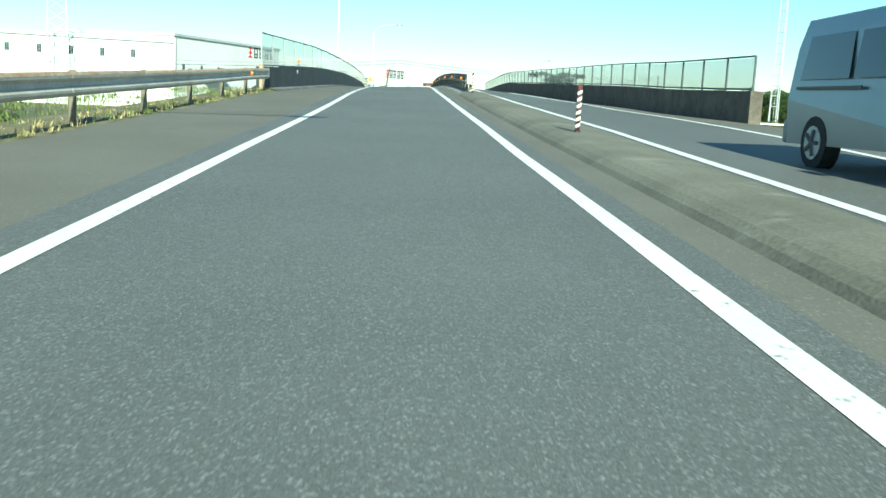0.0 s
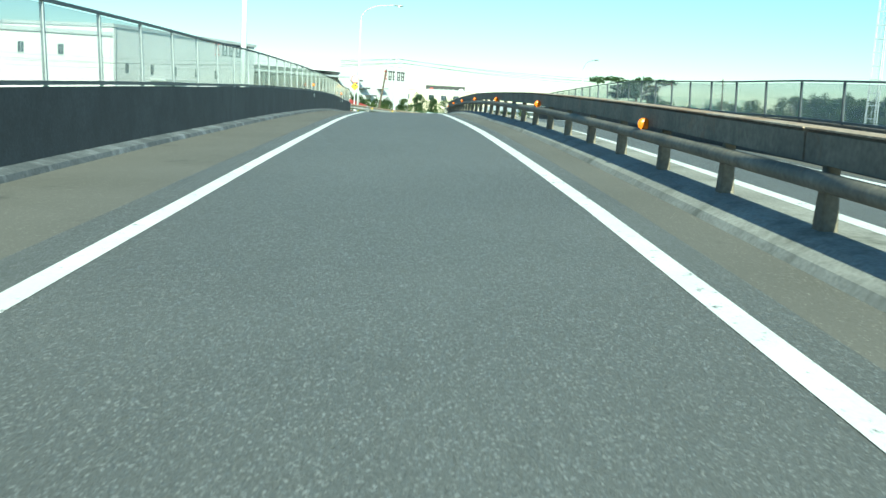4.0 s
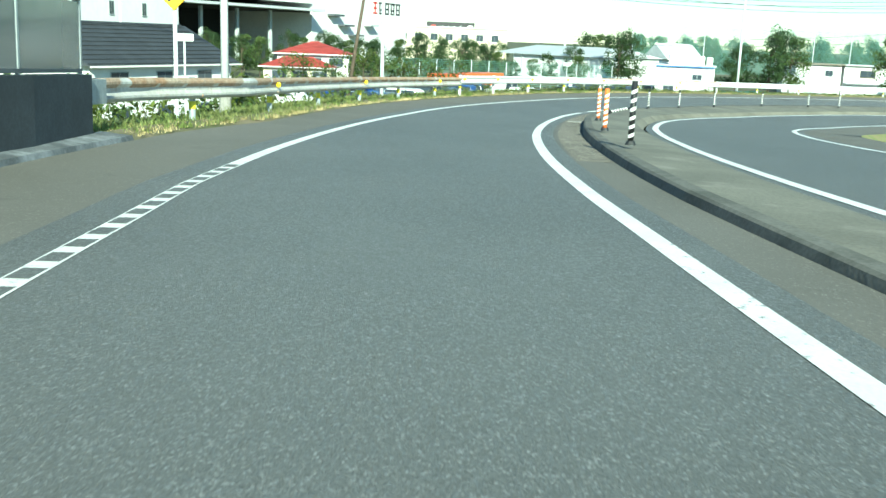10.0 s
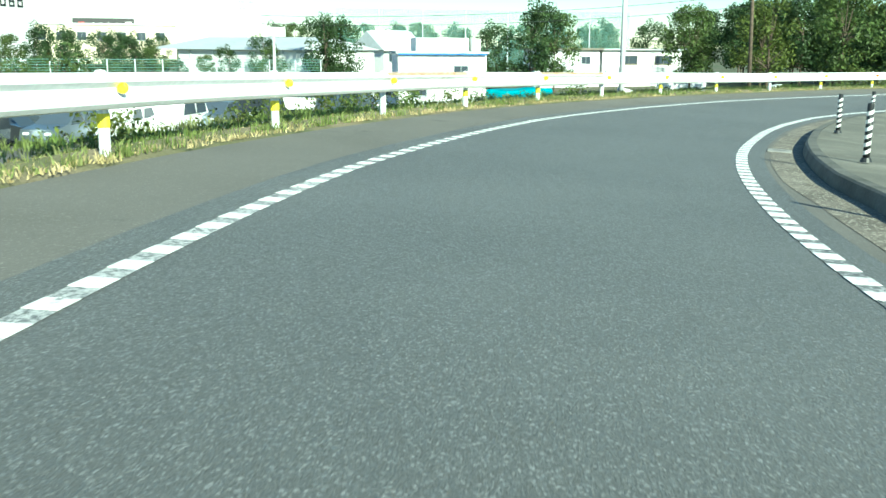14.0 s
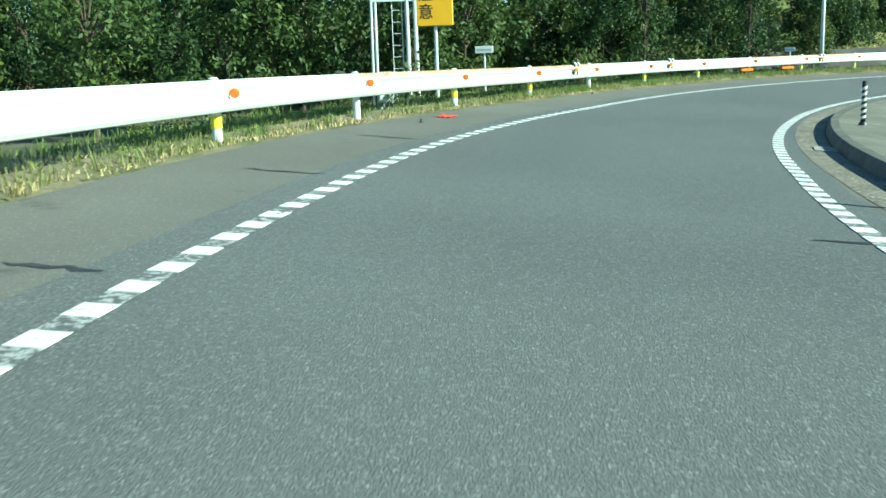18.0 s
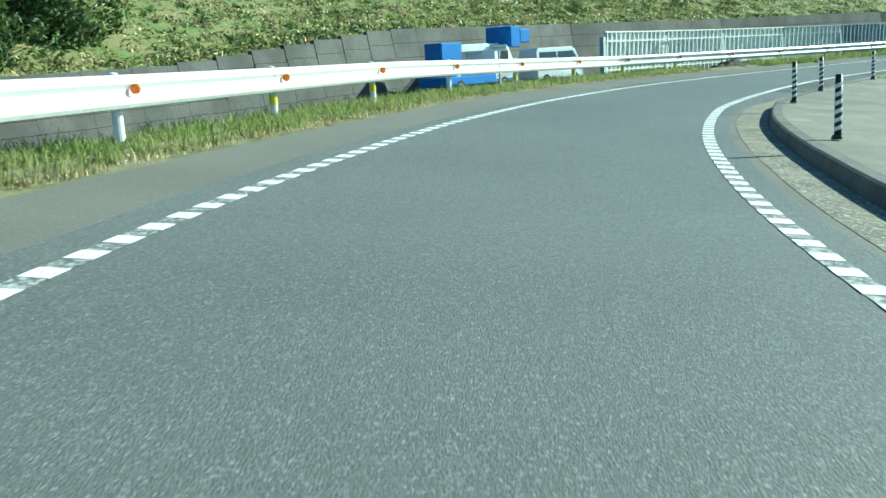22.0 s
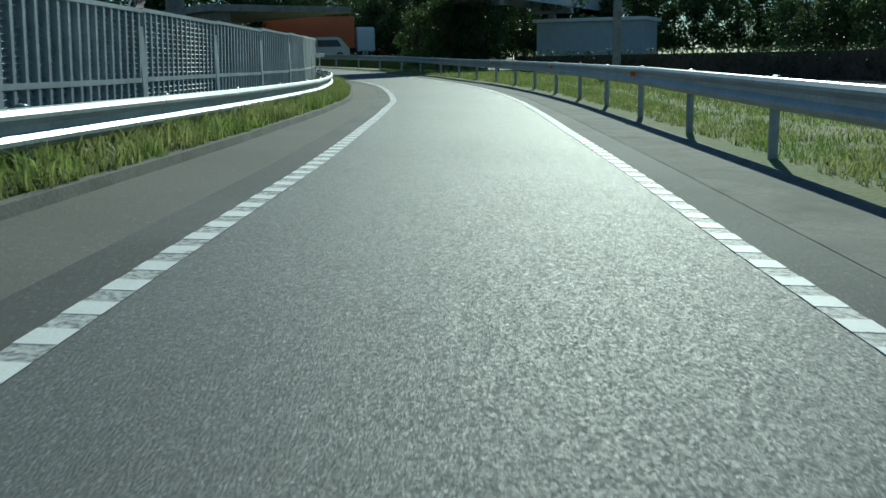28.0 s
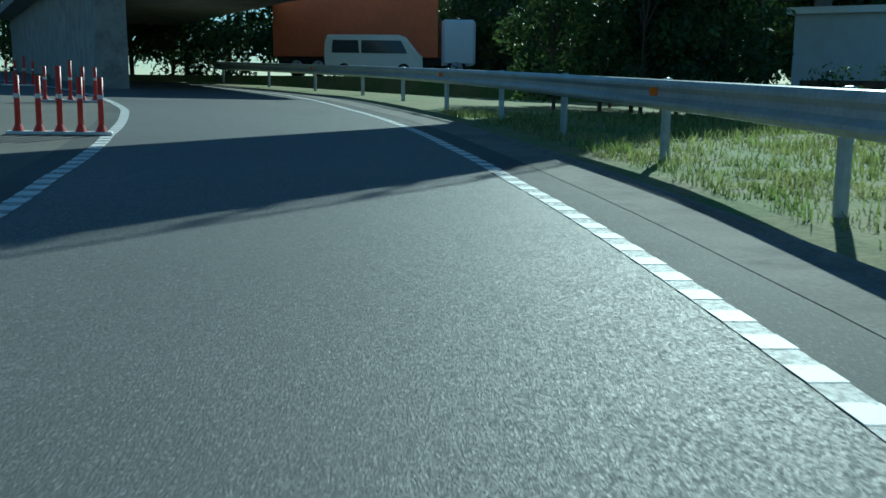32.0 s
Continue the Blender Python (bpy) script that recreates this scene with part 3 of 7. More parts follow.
# opposite carriageway inside the loop
OPP_L = [(-60, 3.6), (5, 3.5), (11, 3.62), (17, 3.76), (30, 3.68), (40, 3.55), (68, 3.58), (80, 3.66), (94, 3.95), (103, 3.98), (112, 4.15), (120, 4.35), (127, 4.5), (135, 4.85), (140, 5.2), (150, 5.78), (160, 5.95), (170, 5.89), (180, 6.15), (190, 6.35), (200, 6.21), (210, 6.45), (220, 6.39), (230, 6.53), (240, 6.43), (250, 7.69), (260, 9.0), (262, 9.19), (270, 10.71), (280, 12.51), (290, 14.2), (300, 16.2)]
OPP_R = [(s, val(OPP_L, s) + (2.8 if s < 14 else 3.05 if s < 106 else 4.0)) for s in range(-60, 301, 4)]
OPP_V = [(-60, 0.05), (26, 0.05), (42, -0.02), (262, -0.02)]
OPP_W = [(s, max(u + 1.5, 8.2) if s < 104 else u + 2.1) for s, u in OPP_R]
# the far side of the opposite lane falls away over the bridge
DROP = [(-60, 0.0), (22, 0.0), (36, -0.23), (47, -0.47), (56, -0.58), (65, -0.55), (77, -0.33), (90, -0.25), (103, -0.05), (110, 0.0), (300, 0.0)]
OPP_VR = [(s, val(OPP_V, s) + 0.6 * val(DROP, s)) for s in range(-60, 301, 4)]
OPP_VW = [(s, val(OPP_V, s) + val(DROP, s)) for s in range(-60, 301, 4)]
OPP_P = [(s, v + 0.006) for s, v in OPP_V]
OPP_PR = [(s, v + 0.008) for s, v in OPP_VR]
structure(sweep("opposite_lane", [([(s, u - 0.25) for s, u in OPP_L], OPP_V), ([(s, u + 0.1) for s, u in OPP_L], OPP_V), (OPP_R, OPP_VR), ([(s, u + 0.3) for s, u in OPP_R], OPP_VR)], -60, 262, M_ASPHALT), "grey asphalt lane of the opposite direction", "road")
structure(sweep("opposite_shoulder", [([(s, u + 0.3) for s, u in OPP_R], OPP_VR), (OPP_W, OPP_VW)], -60, 262, M_SHOULDER), "brownish asphalt shoulder of the opposite lane", "road")
structure(sweep("opposite_line_inner", [([(s, u - 0.08) for s, u in OPP_L], OPP_P), ([(s, u + 0.08) for s, u in OPP_L], OPP_P)], -60, 262, M_PAINT), "white edge line of the opposite lane", "road marking")
structure(sweep("opposite_line_outer", [([(s, u - 0.08) for s, u in OPP_R], OPP_PR), ([(s, u + 0.08) for s, u in OPP_R], OPP_PR)], -60, 262, M_PAINT), "white outer edge line of the opposite lane", "road marking")

KERB_H = [(101, 0.03), (112, 0.09), (124, 0.15), (246, 0.15), (254, 0.06)]
# median and inner island with its kerb
_k = lambda d, s0, s1: [(s, val(KERB_R, s) + d) for s in np.arange(s0, s1 + 1, 1.0)]
_o = lambda d: [(s, u + d) for s, u in OPP_L]
structure(sweep("median_island_south", [(_k(0, -60, 38), -0.01), (_k(0.05, -60, 38), 0.05), (_k(0.13, -60, 38), 0.1), (_k(0.26, -60, 38), 0.14), (_k(0.6, -60, 38), 0.155), (_o(-0.4), 0.12), (_o(-0.16), 0.0)], -60, 38, M_ISLAND), "low mossy concrete median island with a rounded kerb", "traffic island")
structure(sweep("median_kerb", [(_k(0, 38, 101), -0.01), (_k(0.05, 38, 101), 0.05), (_k(0.2, 38, 101), 0.12), (_k(0.34, 38, 101), 0.14), (_k(0.72, 38, 101), 0.13), (_k(0.9, 38, 101), -0.05)], 38, 101, M_CONC), "pale concrete plinth under the median rail", "kerb")
structure(sweep("median_gap", [(_k(0.9, 38, 101), -0.022), (_o(-0.25), -0.022)], 38, 101, M_SHOULDER), "strip of asphalt beside the median plinth", "road")
structure(sweep("island_kerb", [(_k(0, 101, 255), -0.02), (_k(0.03, 101, 255), KERB_H), (_k(0.06, 101, 255), [(s, h + 0.02) for s, h in KERB_H]), (_k(0.2, 101, 255), [(s, h + 0.025) for s, h in KERB_H])], 101, 254, M_KERB), "weathered grey concrete kerb of the loop island", "kerb")
structure(sweep("island_paving", [(_k(0.2, 101, 255), [(s, h + 0.02) for s, h in KERB_H]), (_k(0.8, 101, 255), KERB_H), (_o(-0.5), [(101, 0.02), (124, 0.12), (250, 0.12)]), (_o(-0.3), -0.05)], 101, 254, M_ISLAND), "worn grey concrete paving on the loop island", "traffic island")
structure(sweep("gutter", [(_k(-0.5, 114, 244), 0.004), (_k(-0.02, 114, 244), 0.006)], 114, 244, M_GRAVEL), "gritty gravel filled gutter along the kerb", "gutter")

# parapet wall and clear fence on the left of the bridge
WALL_L = [(30, -4.91), (36, -4.91), (46, -3.96), (66, -3.86), (95, -3.9), (100, -3.97), (110, -4.27), (112, -4.25), (116.5, -4.58)]
structure(sweep("parapet_wall_west", [(WALL_L, -0.3), (WALL_L, 0.86), ([(s, u - 0.3) for s, u in WALL_L], 0.86), ([(s, u - 0.3) for s, u in WALL_L], -0.9)][::-1], 35.20, 114.0, M_CONC_DARK, closed=True), "weathered concrete bridge parapet coloured dark as if shaded, with pale efflorescence at its foot", "wall")
structure(sweep("parapet_foot_kerb", [(EDGE_L, -0.02), ([(s, u - 0.03) for s, u in EDGE_L], 0.06), ([(s, u - 0.03) for s, u in WALL_L], 0.1)], 35.30, 114.4, M_FOOT), "pale streaked concrete strip at the foot of the parapet", "kerb")
WALL_R = [(-60, 8.4), (20, 8.2), (66, 8.2), (100, 8.5)]
_wr = lambda d: [(s, v + d) for s, v in DROP]
structure(sweep("parapet_wall_east", [(WALL_R, _wr(-0.3)), (WALL_R, _wr(0.8)), ([(s, u + 0.3) for s, u in WALL_R], _wr(0.8)), ([(s, u + 0.3) for s, u in WALL_R], _wr(-0.9))], 22.6, 102, M_WALL_R, closed=True), "dark brownish concrete bridge parapet beyond the opposite lane", "wall")

# verge and embankments down to the fields
VERGE_L = [(s, u - 1.1) for s, u in EDGE_L]


def bank(name, inner, s0, s1, out, side, material, label, z=None, v0=0.0, step=2.0):
    n = round((s1 - s0) / step)
    verts, faces = [], []
    for i in range(n + 1):
        s = s0 + (s1 - s0) * i / n
        a = at(s, val(inner, s), v0)
        zz = GROUND_Z - 0.05 if z is None else val(z, s)
        run = min(max((a.z - zz) * 1.6, 0.5), out)
        b = at(s, val(inner, s) + side * run * 0.5, 0)
        b.z = a.z + (zz - a.z) * 0.42
        c = at(s, val(inner, s) + side * run, 0)
        c.z = zz
        verts += [a, b, c]
    for i in range(n):
        for j in range(2):
            q = (i * 3 + j, i * 3 + j + 1, i * 3 + j + 4, i * 3 + j + 3)
            faces.append(q if side > 0 else q[::-1])
    return structure(new(name, mesh_of(name, verts, faces, material, True)), label, "embankment")


structure(sweep("verge_west", [(VERGE_L, 0.05), ([(s, u - 0.45) for s, u in EDGE_L], 0.07), (EDGE_L, -0.01)], -60, 36, M_SOIL), "soil verge with dry grass behind the shoulder", "verge")
structure(sweep("verge_kerb", [([(s, u - 0.16) for s, u in EDGE_L], 0.0), ([(s, u - 0.14) for s, u in EDGE_L], 0.085), ([(s, u - 0.03) for s, u in EDGE_L], 0.085), (EDGE_L, -0.01)], 266, 333, M_KERB), "low dark concrete kerb at the foot of the grass", "kerb")
structure(sweep("verge_loop", [(VERGE_L, -0.06), ([(s, u - 0.45) for s, u in EDGE_L], 0.09), (EDGE_L, -0.01)], 114.0, 333, M_SOIL), "soil verge with dry grass under the guard rail", "verge")
bank("bank_west", VERGE_L, -60, 36, 12, -1, M_TURF, "grassy bank falling away from the ramp", v0=0.05)
bank("bank_bridge_west", [(s, u - 0.3) for s, u in WALL_L], 36, 114, 9, -1, M_CONC, "concrete bridge side below the parapet", v0=-0.8)
bank("bank_loop", VERGE_L, 114, 250, 7, -1, M_TURF, "grassy bank on the outside of the loop", v0=-0.06)
bank("bank_east", [(s, u + 0.3) for s, u in WALL_R], -60, 102, 9, 1, M_CONC, "bridge side below the east parapet", v0=-0.8)
bank("bank_inner", OPP_W, 102, 262, 9, 1, M_TURF, "grassy bank inside the loop", v0=-0.02)

_g = 4000
structure(new("ground", mesh_of("ground", [(-_g, -_g, GROUND_Z), (_g, -_g, GROUND_Z), (_g, _g, GROUND_Z), (-_g, _g, GROUND_Z)], [(0, 1, 2, 3)], M_GROUND)), "dry grassy open ground reaching to the horizon", "ground")

# ---- guard rails ----
WAVE = [(0.0, 0.80), (0.03, 0.788), (0.062, 0.745), (0.062, 0.71), (0.004, 0.655), (0.004, 0.595), (0.062, 0.54), (0.062, 0.505), (0.03, 0.462), (0.0, 0.45)]


def post_mesh(h=0.8, r=0.057, material=M_STEEL_W):
    bm = rodded((0, 0, -0.5), (0, 0, h), r, n=12)
    bmesh.ops.create_uvsphere(bm, u_segments=12, v_segments=4, radius=r, matrix=Matrix.LocRotScale((0, 0, h), None, (1, 1, 0.35)))
    box(bm, 0.03, -0.035, h - 0.27, 0.1, 0.035, h - 0.13)
    me = bpy.data.meshes.new("post")
    bm.to_mesh(me)
    bm.free()
    me.materials.append(material)
    return me


def band_mesh(z0, z1, r, material):
    bm = rodded((0, 0, z0), (0, 0, z1), r, n=12)
    me = bpy.data.meshes.new("band")
    bm.to_mesh(me)
    bm.free()
    me.materials.append(material)
    return me


def disc_mesh(r, material, square=False):
    bm = bmesh.new()
    if square:
        box(bm, -r, -0.012, -r, r, 0.012, r, 0.008)
    else:
        rod(bm, (0, -0.014, 0), (0, 0.014, 0), r, n=16)
        bmesh.ops.create_uvsphere(bm, u_segments=14, v_segments=5, radius=r * 0.86, matrix=Matrix.LocRotScale((0, -0.014, 0), None, (1, 0.25, 1)))
    me = bpy.data.meshes.new("reflector")
    bm.to_mesh(me)
    bm.free()
    me.materials.append(material)
    return me


POST_W, POST_G, POST_R = post_mesh(material=M_STEEL_W), post_mesh(material=M_STEEL_G), post_mesh(material=M_POST_CONC)
BAND_Y = band_mesh(0.26, 0.4, 0.062, M_YELLOW_BAND)
REF_Y, REF_O, REF_S = disc_mesh(0.055, M_YELLOW), disc_mesh(0.055, M_ORANGE), disc_mesh(0.05, M_ORANGE, True)

_bo = rodded((-0.01, 0, 0), (0.03, 0, 0), 0.02, n=6)
BOLT = bpy.data.meshes.new("bolt")
_bo.to_mesh(BOLT)
_bo.free()
BOLT.materials.append(M_RUST)


def guard_rail(label, s0, s1, line, side, skins, post, first=0.0, ref=None, every=1, band=None, dv=0.0, length=4.0, group="guard rails", boss=False):
    """W-beam rail: side +1 faces right (rail stands left of the lane). skins: rows of (s, material)."""
    rail = thing("guard_rail", label, "guard rail", group)
    n = 0
    s = s0
    while s < s1 - 0.05:
        e = min(s + length, s1)
        skin = [m for a, m in skins if s >= a - 0.01][-1]
        off = 0.004 if n % 2 else 0.0
        front = [(side * (a + off), v) for a, v in WAVE]
        back = [(side * (a + off - 0.005), v - 0.002) for a, v in WAVE][::-1]
        prof = front + back
        bar = sweep("beam", prof if side < 0 else prof[::-1], s, e + 0.12 if e < s1 else e, skin, rail, step=1.0, du=line, dv=dv, closed=True, smooth=False)
        if skin in (M_STEEL_TOP, M_STEEL_RUST, M_RAIL_OLD):
            cut = 5 if skin is M_STEEL_RUST else 3
            rust = [(side * (a + off + 0.0015), v + 0.0015) for a, v in WAVE[:cut]]
            under = [(side * (a + off - 0.004), v - 0.004) for a, v in WAVE[:cut]][::-1]
            sweep("rusty_edge", rust + under if side < 0 else (rust + under)[::-1], s, e, M_RUST, bar, step=1.0, du=line, dv=dv, closed=True)
        p = s + first
        if p < s1:
            m = stand(p, val(line, p) - side * 0.115, val(dv, p))
            if side < 0:
                m = m @ Matrix.Rotation(math.pi, 4, "Z")
            ob = part("post", post, None, rail, m=m)
            if band and band(p):
                b = part("band", BAND_Y, None, ob, "yellow reflective band")
            r = ref(p) if ref else None
            if r is not None and n % every == 0:
                part("reflector", r, None, rail, "round amber reflector" if r is not REF_S else "square orange reflector", m=stand(p, val(line, p) + side * 0.075, val(dv, p) + 0.655))
            if boss:
                for z in (0.75, 0.5):
                    part("bolt", BOLT, None, rail, m=stand(p, val(line, p) + side * 0.05, val(dv, p) + z))
        n += 1
        s = e
    return rail


RAIL_A = [(-60, -4.72), (35, -4.72)]
guard_rail("steel guard rail with a rust-brown top edge, on pale posts", -22, 34.60, RAIL_A, 1, [(-60, M_RAIL_OLD)], POST_R, 0.45, lambda p: REF_O if 28 < p < 32 else None, dv=0.0)
RAIL_B = [(113.6, -4.66), (116, -4.62), (120, -4.03), (130, -4.13), (132, -4.12), (140, -4.08), (145, -4.16), (150, -4.2), (160, -4.2), (170, -3.85), (178, -3.64), (180, -3.59), (190, -3.69), (200, -3.44), (210, -3.84), (220, -4.27), (222, -4.3), (230, -4.39), (235, -4.51), (240, -4.65), (250, -4.6), (258, -4.41), (260, -4.28), (268, -3.94), (270, -3.91), (280, -3.66), (290, -3.66), (300, -3.7), (310, -3.62), (316, -3.82), (321, -3.97), (328, -4.08), (332.5, -4.3)]
guard_rail("rusty steel guard rail at the start of the loop", 113.7, 140.7, RAIL_B, 1, [(113, M_STEEL_RUST)], POST_G, 0.5, lambda p: REF_Y, 2, lambda p: True, boss=True)
guard_rail("white painted steel guard rail round the outside of the loop", 140.7, 252, RAIL_B, 1, [(140, M_STEEL_W), (156, M_STEEL_TOP), (160, M_STEEL_W), (164, M_STEEL_TOP), (168, M_STEEL_W), (192, M_STEEL_TOP), (204, M_STEEL_W), (216, M_STEEL_TOP), (224, M_STEEL_W)], POST_W, 0.35, lambda p: REF_Y if p < 186 else REF_O, 1, lambda p: int(p / 4) % 3 != 0, dv=[(140, 0.08), (150, 0.06), (180, -0.06), (215, -0.07), (238, 0.03), (252, -0.08)])
guard_rail("galvanised guard rail in front of the noise barrier", 252, 332.5, RAIL_B, 1, [(252, M_STEEL_G)], POST_G, 0.6, lambda p: REF_S if p < 286 else None, 1, lambda p: p < 280, dv=[(252, -0.08), (275, -0.12), (300, -0.26), (333, -0.26)])
RAIL_C = [(250, 4.16), (256, 3.86), (260, 3.9), (262, 3.82), (270, 3.94), (280, 3.74), (290, 3.4), (292, 3.38), (300, 3.34), (306, 3.38), (310, 3.41), (320, 3.28), (330, 3.26), (334, 3.35), (338, 3.8), (342, 4.0), (347, 4.7), (352, 5.3), (360, 6.6), (370, 7.2), (380, 7.3)]
guard_rail("dull galvanised guard rail along the grass on the inside", 259, 372, RAIL_C, -1, [(250, M_STEEL_G)], POST_G, 0.5, lambda p: REF_S if int(p / 4) % 3 == 0 else None, 1, None, dv=[(250, 0.02), (280, 0.03), (302, 0.23), (400, 0.25)], length=4.0)

# hazard chevrons strapped round the white rail
def rail_chevron(s):
    ob = thing("rail_chevron", "black and white chevron band with an orange patch", "warning marker", "rail chevrons", lean(s, val(RAIL_B, s) + 0.006, 0))
    for k in range(4):
        bm = bmesh.new()
        y0 = -0.22 + k * 0.11
        rows = [(a + 0.008, v) for a, v in WAVE]
        vs = []
        for a, v in rows:
            sh = 0.05 * (1 - abs((v - 0.625) / 0.175))
            vs.append((bm.verts.new((a, y0 + sh, v)), bm.verts.new((a, y0 + 0.1 + sh, v)), bm.verts.new((a + 0.003, y0 + sh, v)), bm.verts.new((a + 0.003, y0 + 0.1 + sh, v))))
        for p, q in zip(vs, vs[1:]):
            bm.faces.new((p[2], p[3], q[3], q[2]))
            bm.faces.new((p[0], q[0], q[1], p[1]))
            bm.faces.new((p[0], p[2], q[2], q[0]))
            bm.faces.new((p[1], q[1], q[3], p[3]))
        part("stripe", bm, (M_BLACK, M_WHITE)[k % 2], ob)
    part("patch", boxed(0.07, -0.1, 0.57, 0.076, 0.1, 0.67), M_ORANGE, ob, "orange reflective patch")


for _s in (203.6, 210.5, 222.2):
    rail_chevron(_s)
for _s in (216.6, 219.8):
    ob = thing("kerb_reflector", "long orange reflector strip lying low under the rail", "reflector", "strip reflectors", stand(_s, val(RAIL_B, _s) - 0.02, 0.24))
    part("strip", boxed(-0.04, -0.45, 0.0, 0.04, 0.45, 0.09, 0.012), M_ORANGE, ob)
    part("foot", boxed(-0.06, -0.4, -0.14, -0.02, -0.34, 0.02), M_BLACK, ob)
    part("foot", boxed(-0.06, 0.34, -0.14, -0.02, 0.4, 0.02), M_BLACK, ob)

# median rail with box beam, pipe and tapered posts
def taper_post():
    bm = bmesh.new()
    g = bmesh.ops.create_cube(bm, size=1)
    for v in g["verts"]:
        top = v.co.z > 0
        v.co = Vector((v.co.x * (0.09 if top else 0.12), v.co.y * (0.07 if top else 0.16), 0.6 if top else 0.08))
    bmesh.ops.bevel(bm, geom=list(bm.edges), offset=0.012, segments=1, affect="EDGES")
    me = bpy.data.meshes.new("post")
    bm.to_mesh(me)
    bm.free()
    me.materials.append(M_POST_CONC)
    return me


MED = [(36, 2.66), (40, 2.7), (66, 2.7), (93, 2.86), (101, 2.92)]
_median = thing("median_rail", "weathered brown box-beam median rail with a lower pipe on tapered posts", "guard rail", "guard rails")
for _i in range(8):
    _a, _b = 38.6 + _i * 7.95, 38.6 + (_i + 1) * 7.95
    sweep("box_beam", [(-0.07, 0.555), (-0.07, 0.745), (-0.04, 0.765), (0.1, 0.765), (0.1, 0.555)], _a, _b - 0.03, M_BEAM, _median, du=MED, closed=True)
    sweep("top_plate", [(-0.085, 0.766), (-0.085, 0.778), (0.115, 0.778), (0.115, 0.766)], _a, _b - 0.03, M_RUST, _median, du=MED, closed=True)
    sweep("pipe", [(-0.13 + 0.062 * math.cos(k * math.pi / 5), 0.465 + 0.062 * math.sin(k * math.pi / 5)) for k in range(10)][::-1], _a, _b, M_BEAM, _median, du=MED, closed=True, smooth=True)
_tp = taper_post()
for _i in range(31):
    _s = float(np.interp(_i, (0, 13, 26, 30), (40.35, 65.85, 92.6, 100.8)))
    part("post", _tp, None, _median, m=stand(_s, val(MED, _s) - 0.02, 0))
for _i in range(8):
    _s = 42.4 + 8.25 * _i
    part("reflector", disc_mesh(0.065, M_ORANGE), None, _median, "round amber reflector", m=stand(_s, val(MED, _s) - 0.12, 0.58))
for _s, _t in ((37.8, 0), (102.6, 180)):
    _e = thing("rail_terminal", "cream painted steel terminal box on a short round post", "rail end", "rail terminals", stand(_s, val(MED, _s), 0, _t))
    part("box", boxed(-0.19, -0.28, 0.41, 0.17, 0.38, 0.79, 0.02), M_CREAM, _e)
    part("post", rodded((0, 0, 0.05), (0, 0, 0.4), 0.075, n=14), M_POST_CONC, _e, smooth=True)
    part("stub", rodded((0, 0, 0.05), (0, 0, 0.2), 0.085, n=14), M_CONC, _e)

# striped flexible delineator posts
def ring(z0, z1, r, tilt, material):
    bm = bmesh.new()
    n = 12
    vs = []
    for z in (z0, z1):
        vs.append([bm.verts.new((r * math.cos(k * 2 * math.pi / n), r * math.sin(k * 2 * math.pi / n), z + tilt * math.cos(k * 2 * math.pi / n))) for k in range(n)])
    for k in range(n):
        bm.faces.new((vs[0][k], vs[0][(k + 1) % n], vs[1][(k + 1) % n], vs[1][k]))
    me = bpy.data.meshes.new("stripe")
    bm.to_mesh(me)
    bm.free()
    me.materials.append(material)
    return me


def delineator(label, s, u, v, dark, pale, r=0.042, h=0.8, m=None):
    ob = thing("delineator_post", label, "delineator", "delineators", m or stand(s, u, v))
    part("tube", rodded((0, 0, 0.03), (0, 0, h), r, n=12), dark, ob, smooth=True)
    part("cap", rodded((0, 0, h), (0, 0, h + 0.018), r * 1.05, r * 0.8, n=12), dark, ob)
    part("foot", rodded((0, 0, -0.02), (0, 0, 0.035), r * 1.9, r * 1.35, n=12), M_BLACK, ob)
    st = ring(0, 0.05, r + 0.0025, 0.02, pale)
    for k in range(6):
        part("stripe", st, None, ob, m=Matrix.Translation((0, 0, 0.09 + k * (h - 0.12) / 6)))
    return ob


_d1 = delineator("red-brown and white striped delineator post on the median island", 14.8, 2.7, 0.14, M_REDBROWN, M_WHITE, r=0.036, h=0.72)
copy_thing(_d1, stand(36.1, 2.62, 0.14))
_d2 = delineator("black and white striped delineator post by the median rail", 104.7, 2.92, 0.1, M_BLACK, M_WHITE, h=0.85)
tagged(copy_thing(_d2, stand(115.1, 2.81, 0.2)), "black and white striped delineator post on the loop island")
_d3 = delineator("orange and white striped delineator post on the loop island", 119.3, 2.89, 0.2, M_ORANGE_STRIPE, M_WHITE, h=0.72)
copy_thing(_d3, stand(124.9, 3.02, 0.2))
_d4 = delineator("black and white striped delineator post on the loop kerb", 142.8, 3.33, 0.2, M_BLACK, M_WHITE, h=0.72)
for _s, _u in ((148.5, 3.45), (154.0, 3.59), (161.3, 3.51), (166.8, 3.84), (170.2, 4.1), (178, 3.94), (187.5, 4.02), (198.0, 3.66), (210.4, 3.88), (226.4, 3.6), (232.0, 3.1), (239.5, 2.84), (244.0, 3.12), (249.8, 3.73)):
    copy_thing(_d4, stand(_s, _u, 0.2))
tagged(copy_thing(_d4, stand(221.9, 3.49, -0.3)), "black delineator stump, broken off short")

_d5 = copy_thing(_d4, lean(132.2, 3.15, 0.22) @ pose(0, 0, 0, 0, 78, 35))
tagged(_d5, "black and white striped delineator post knocked flat on the kerb")

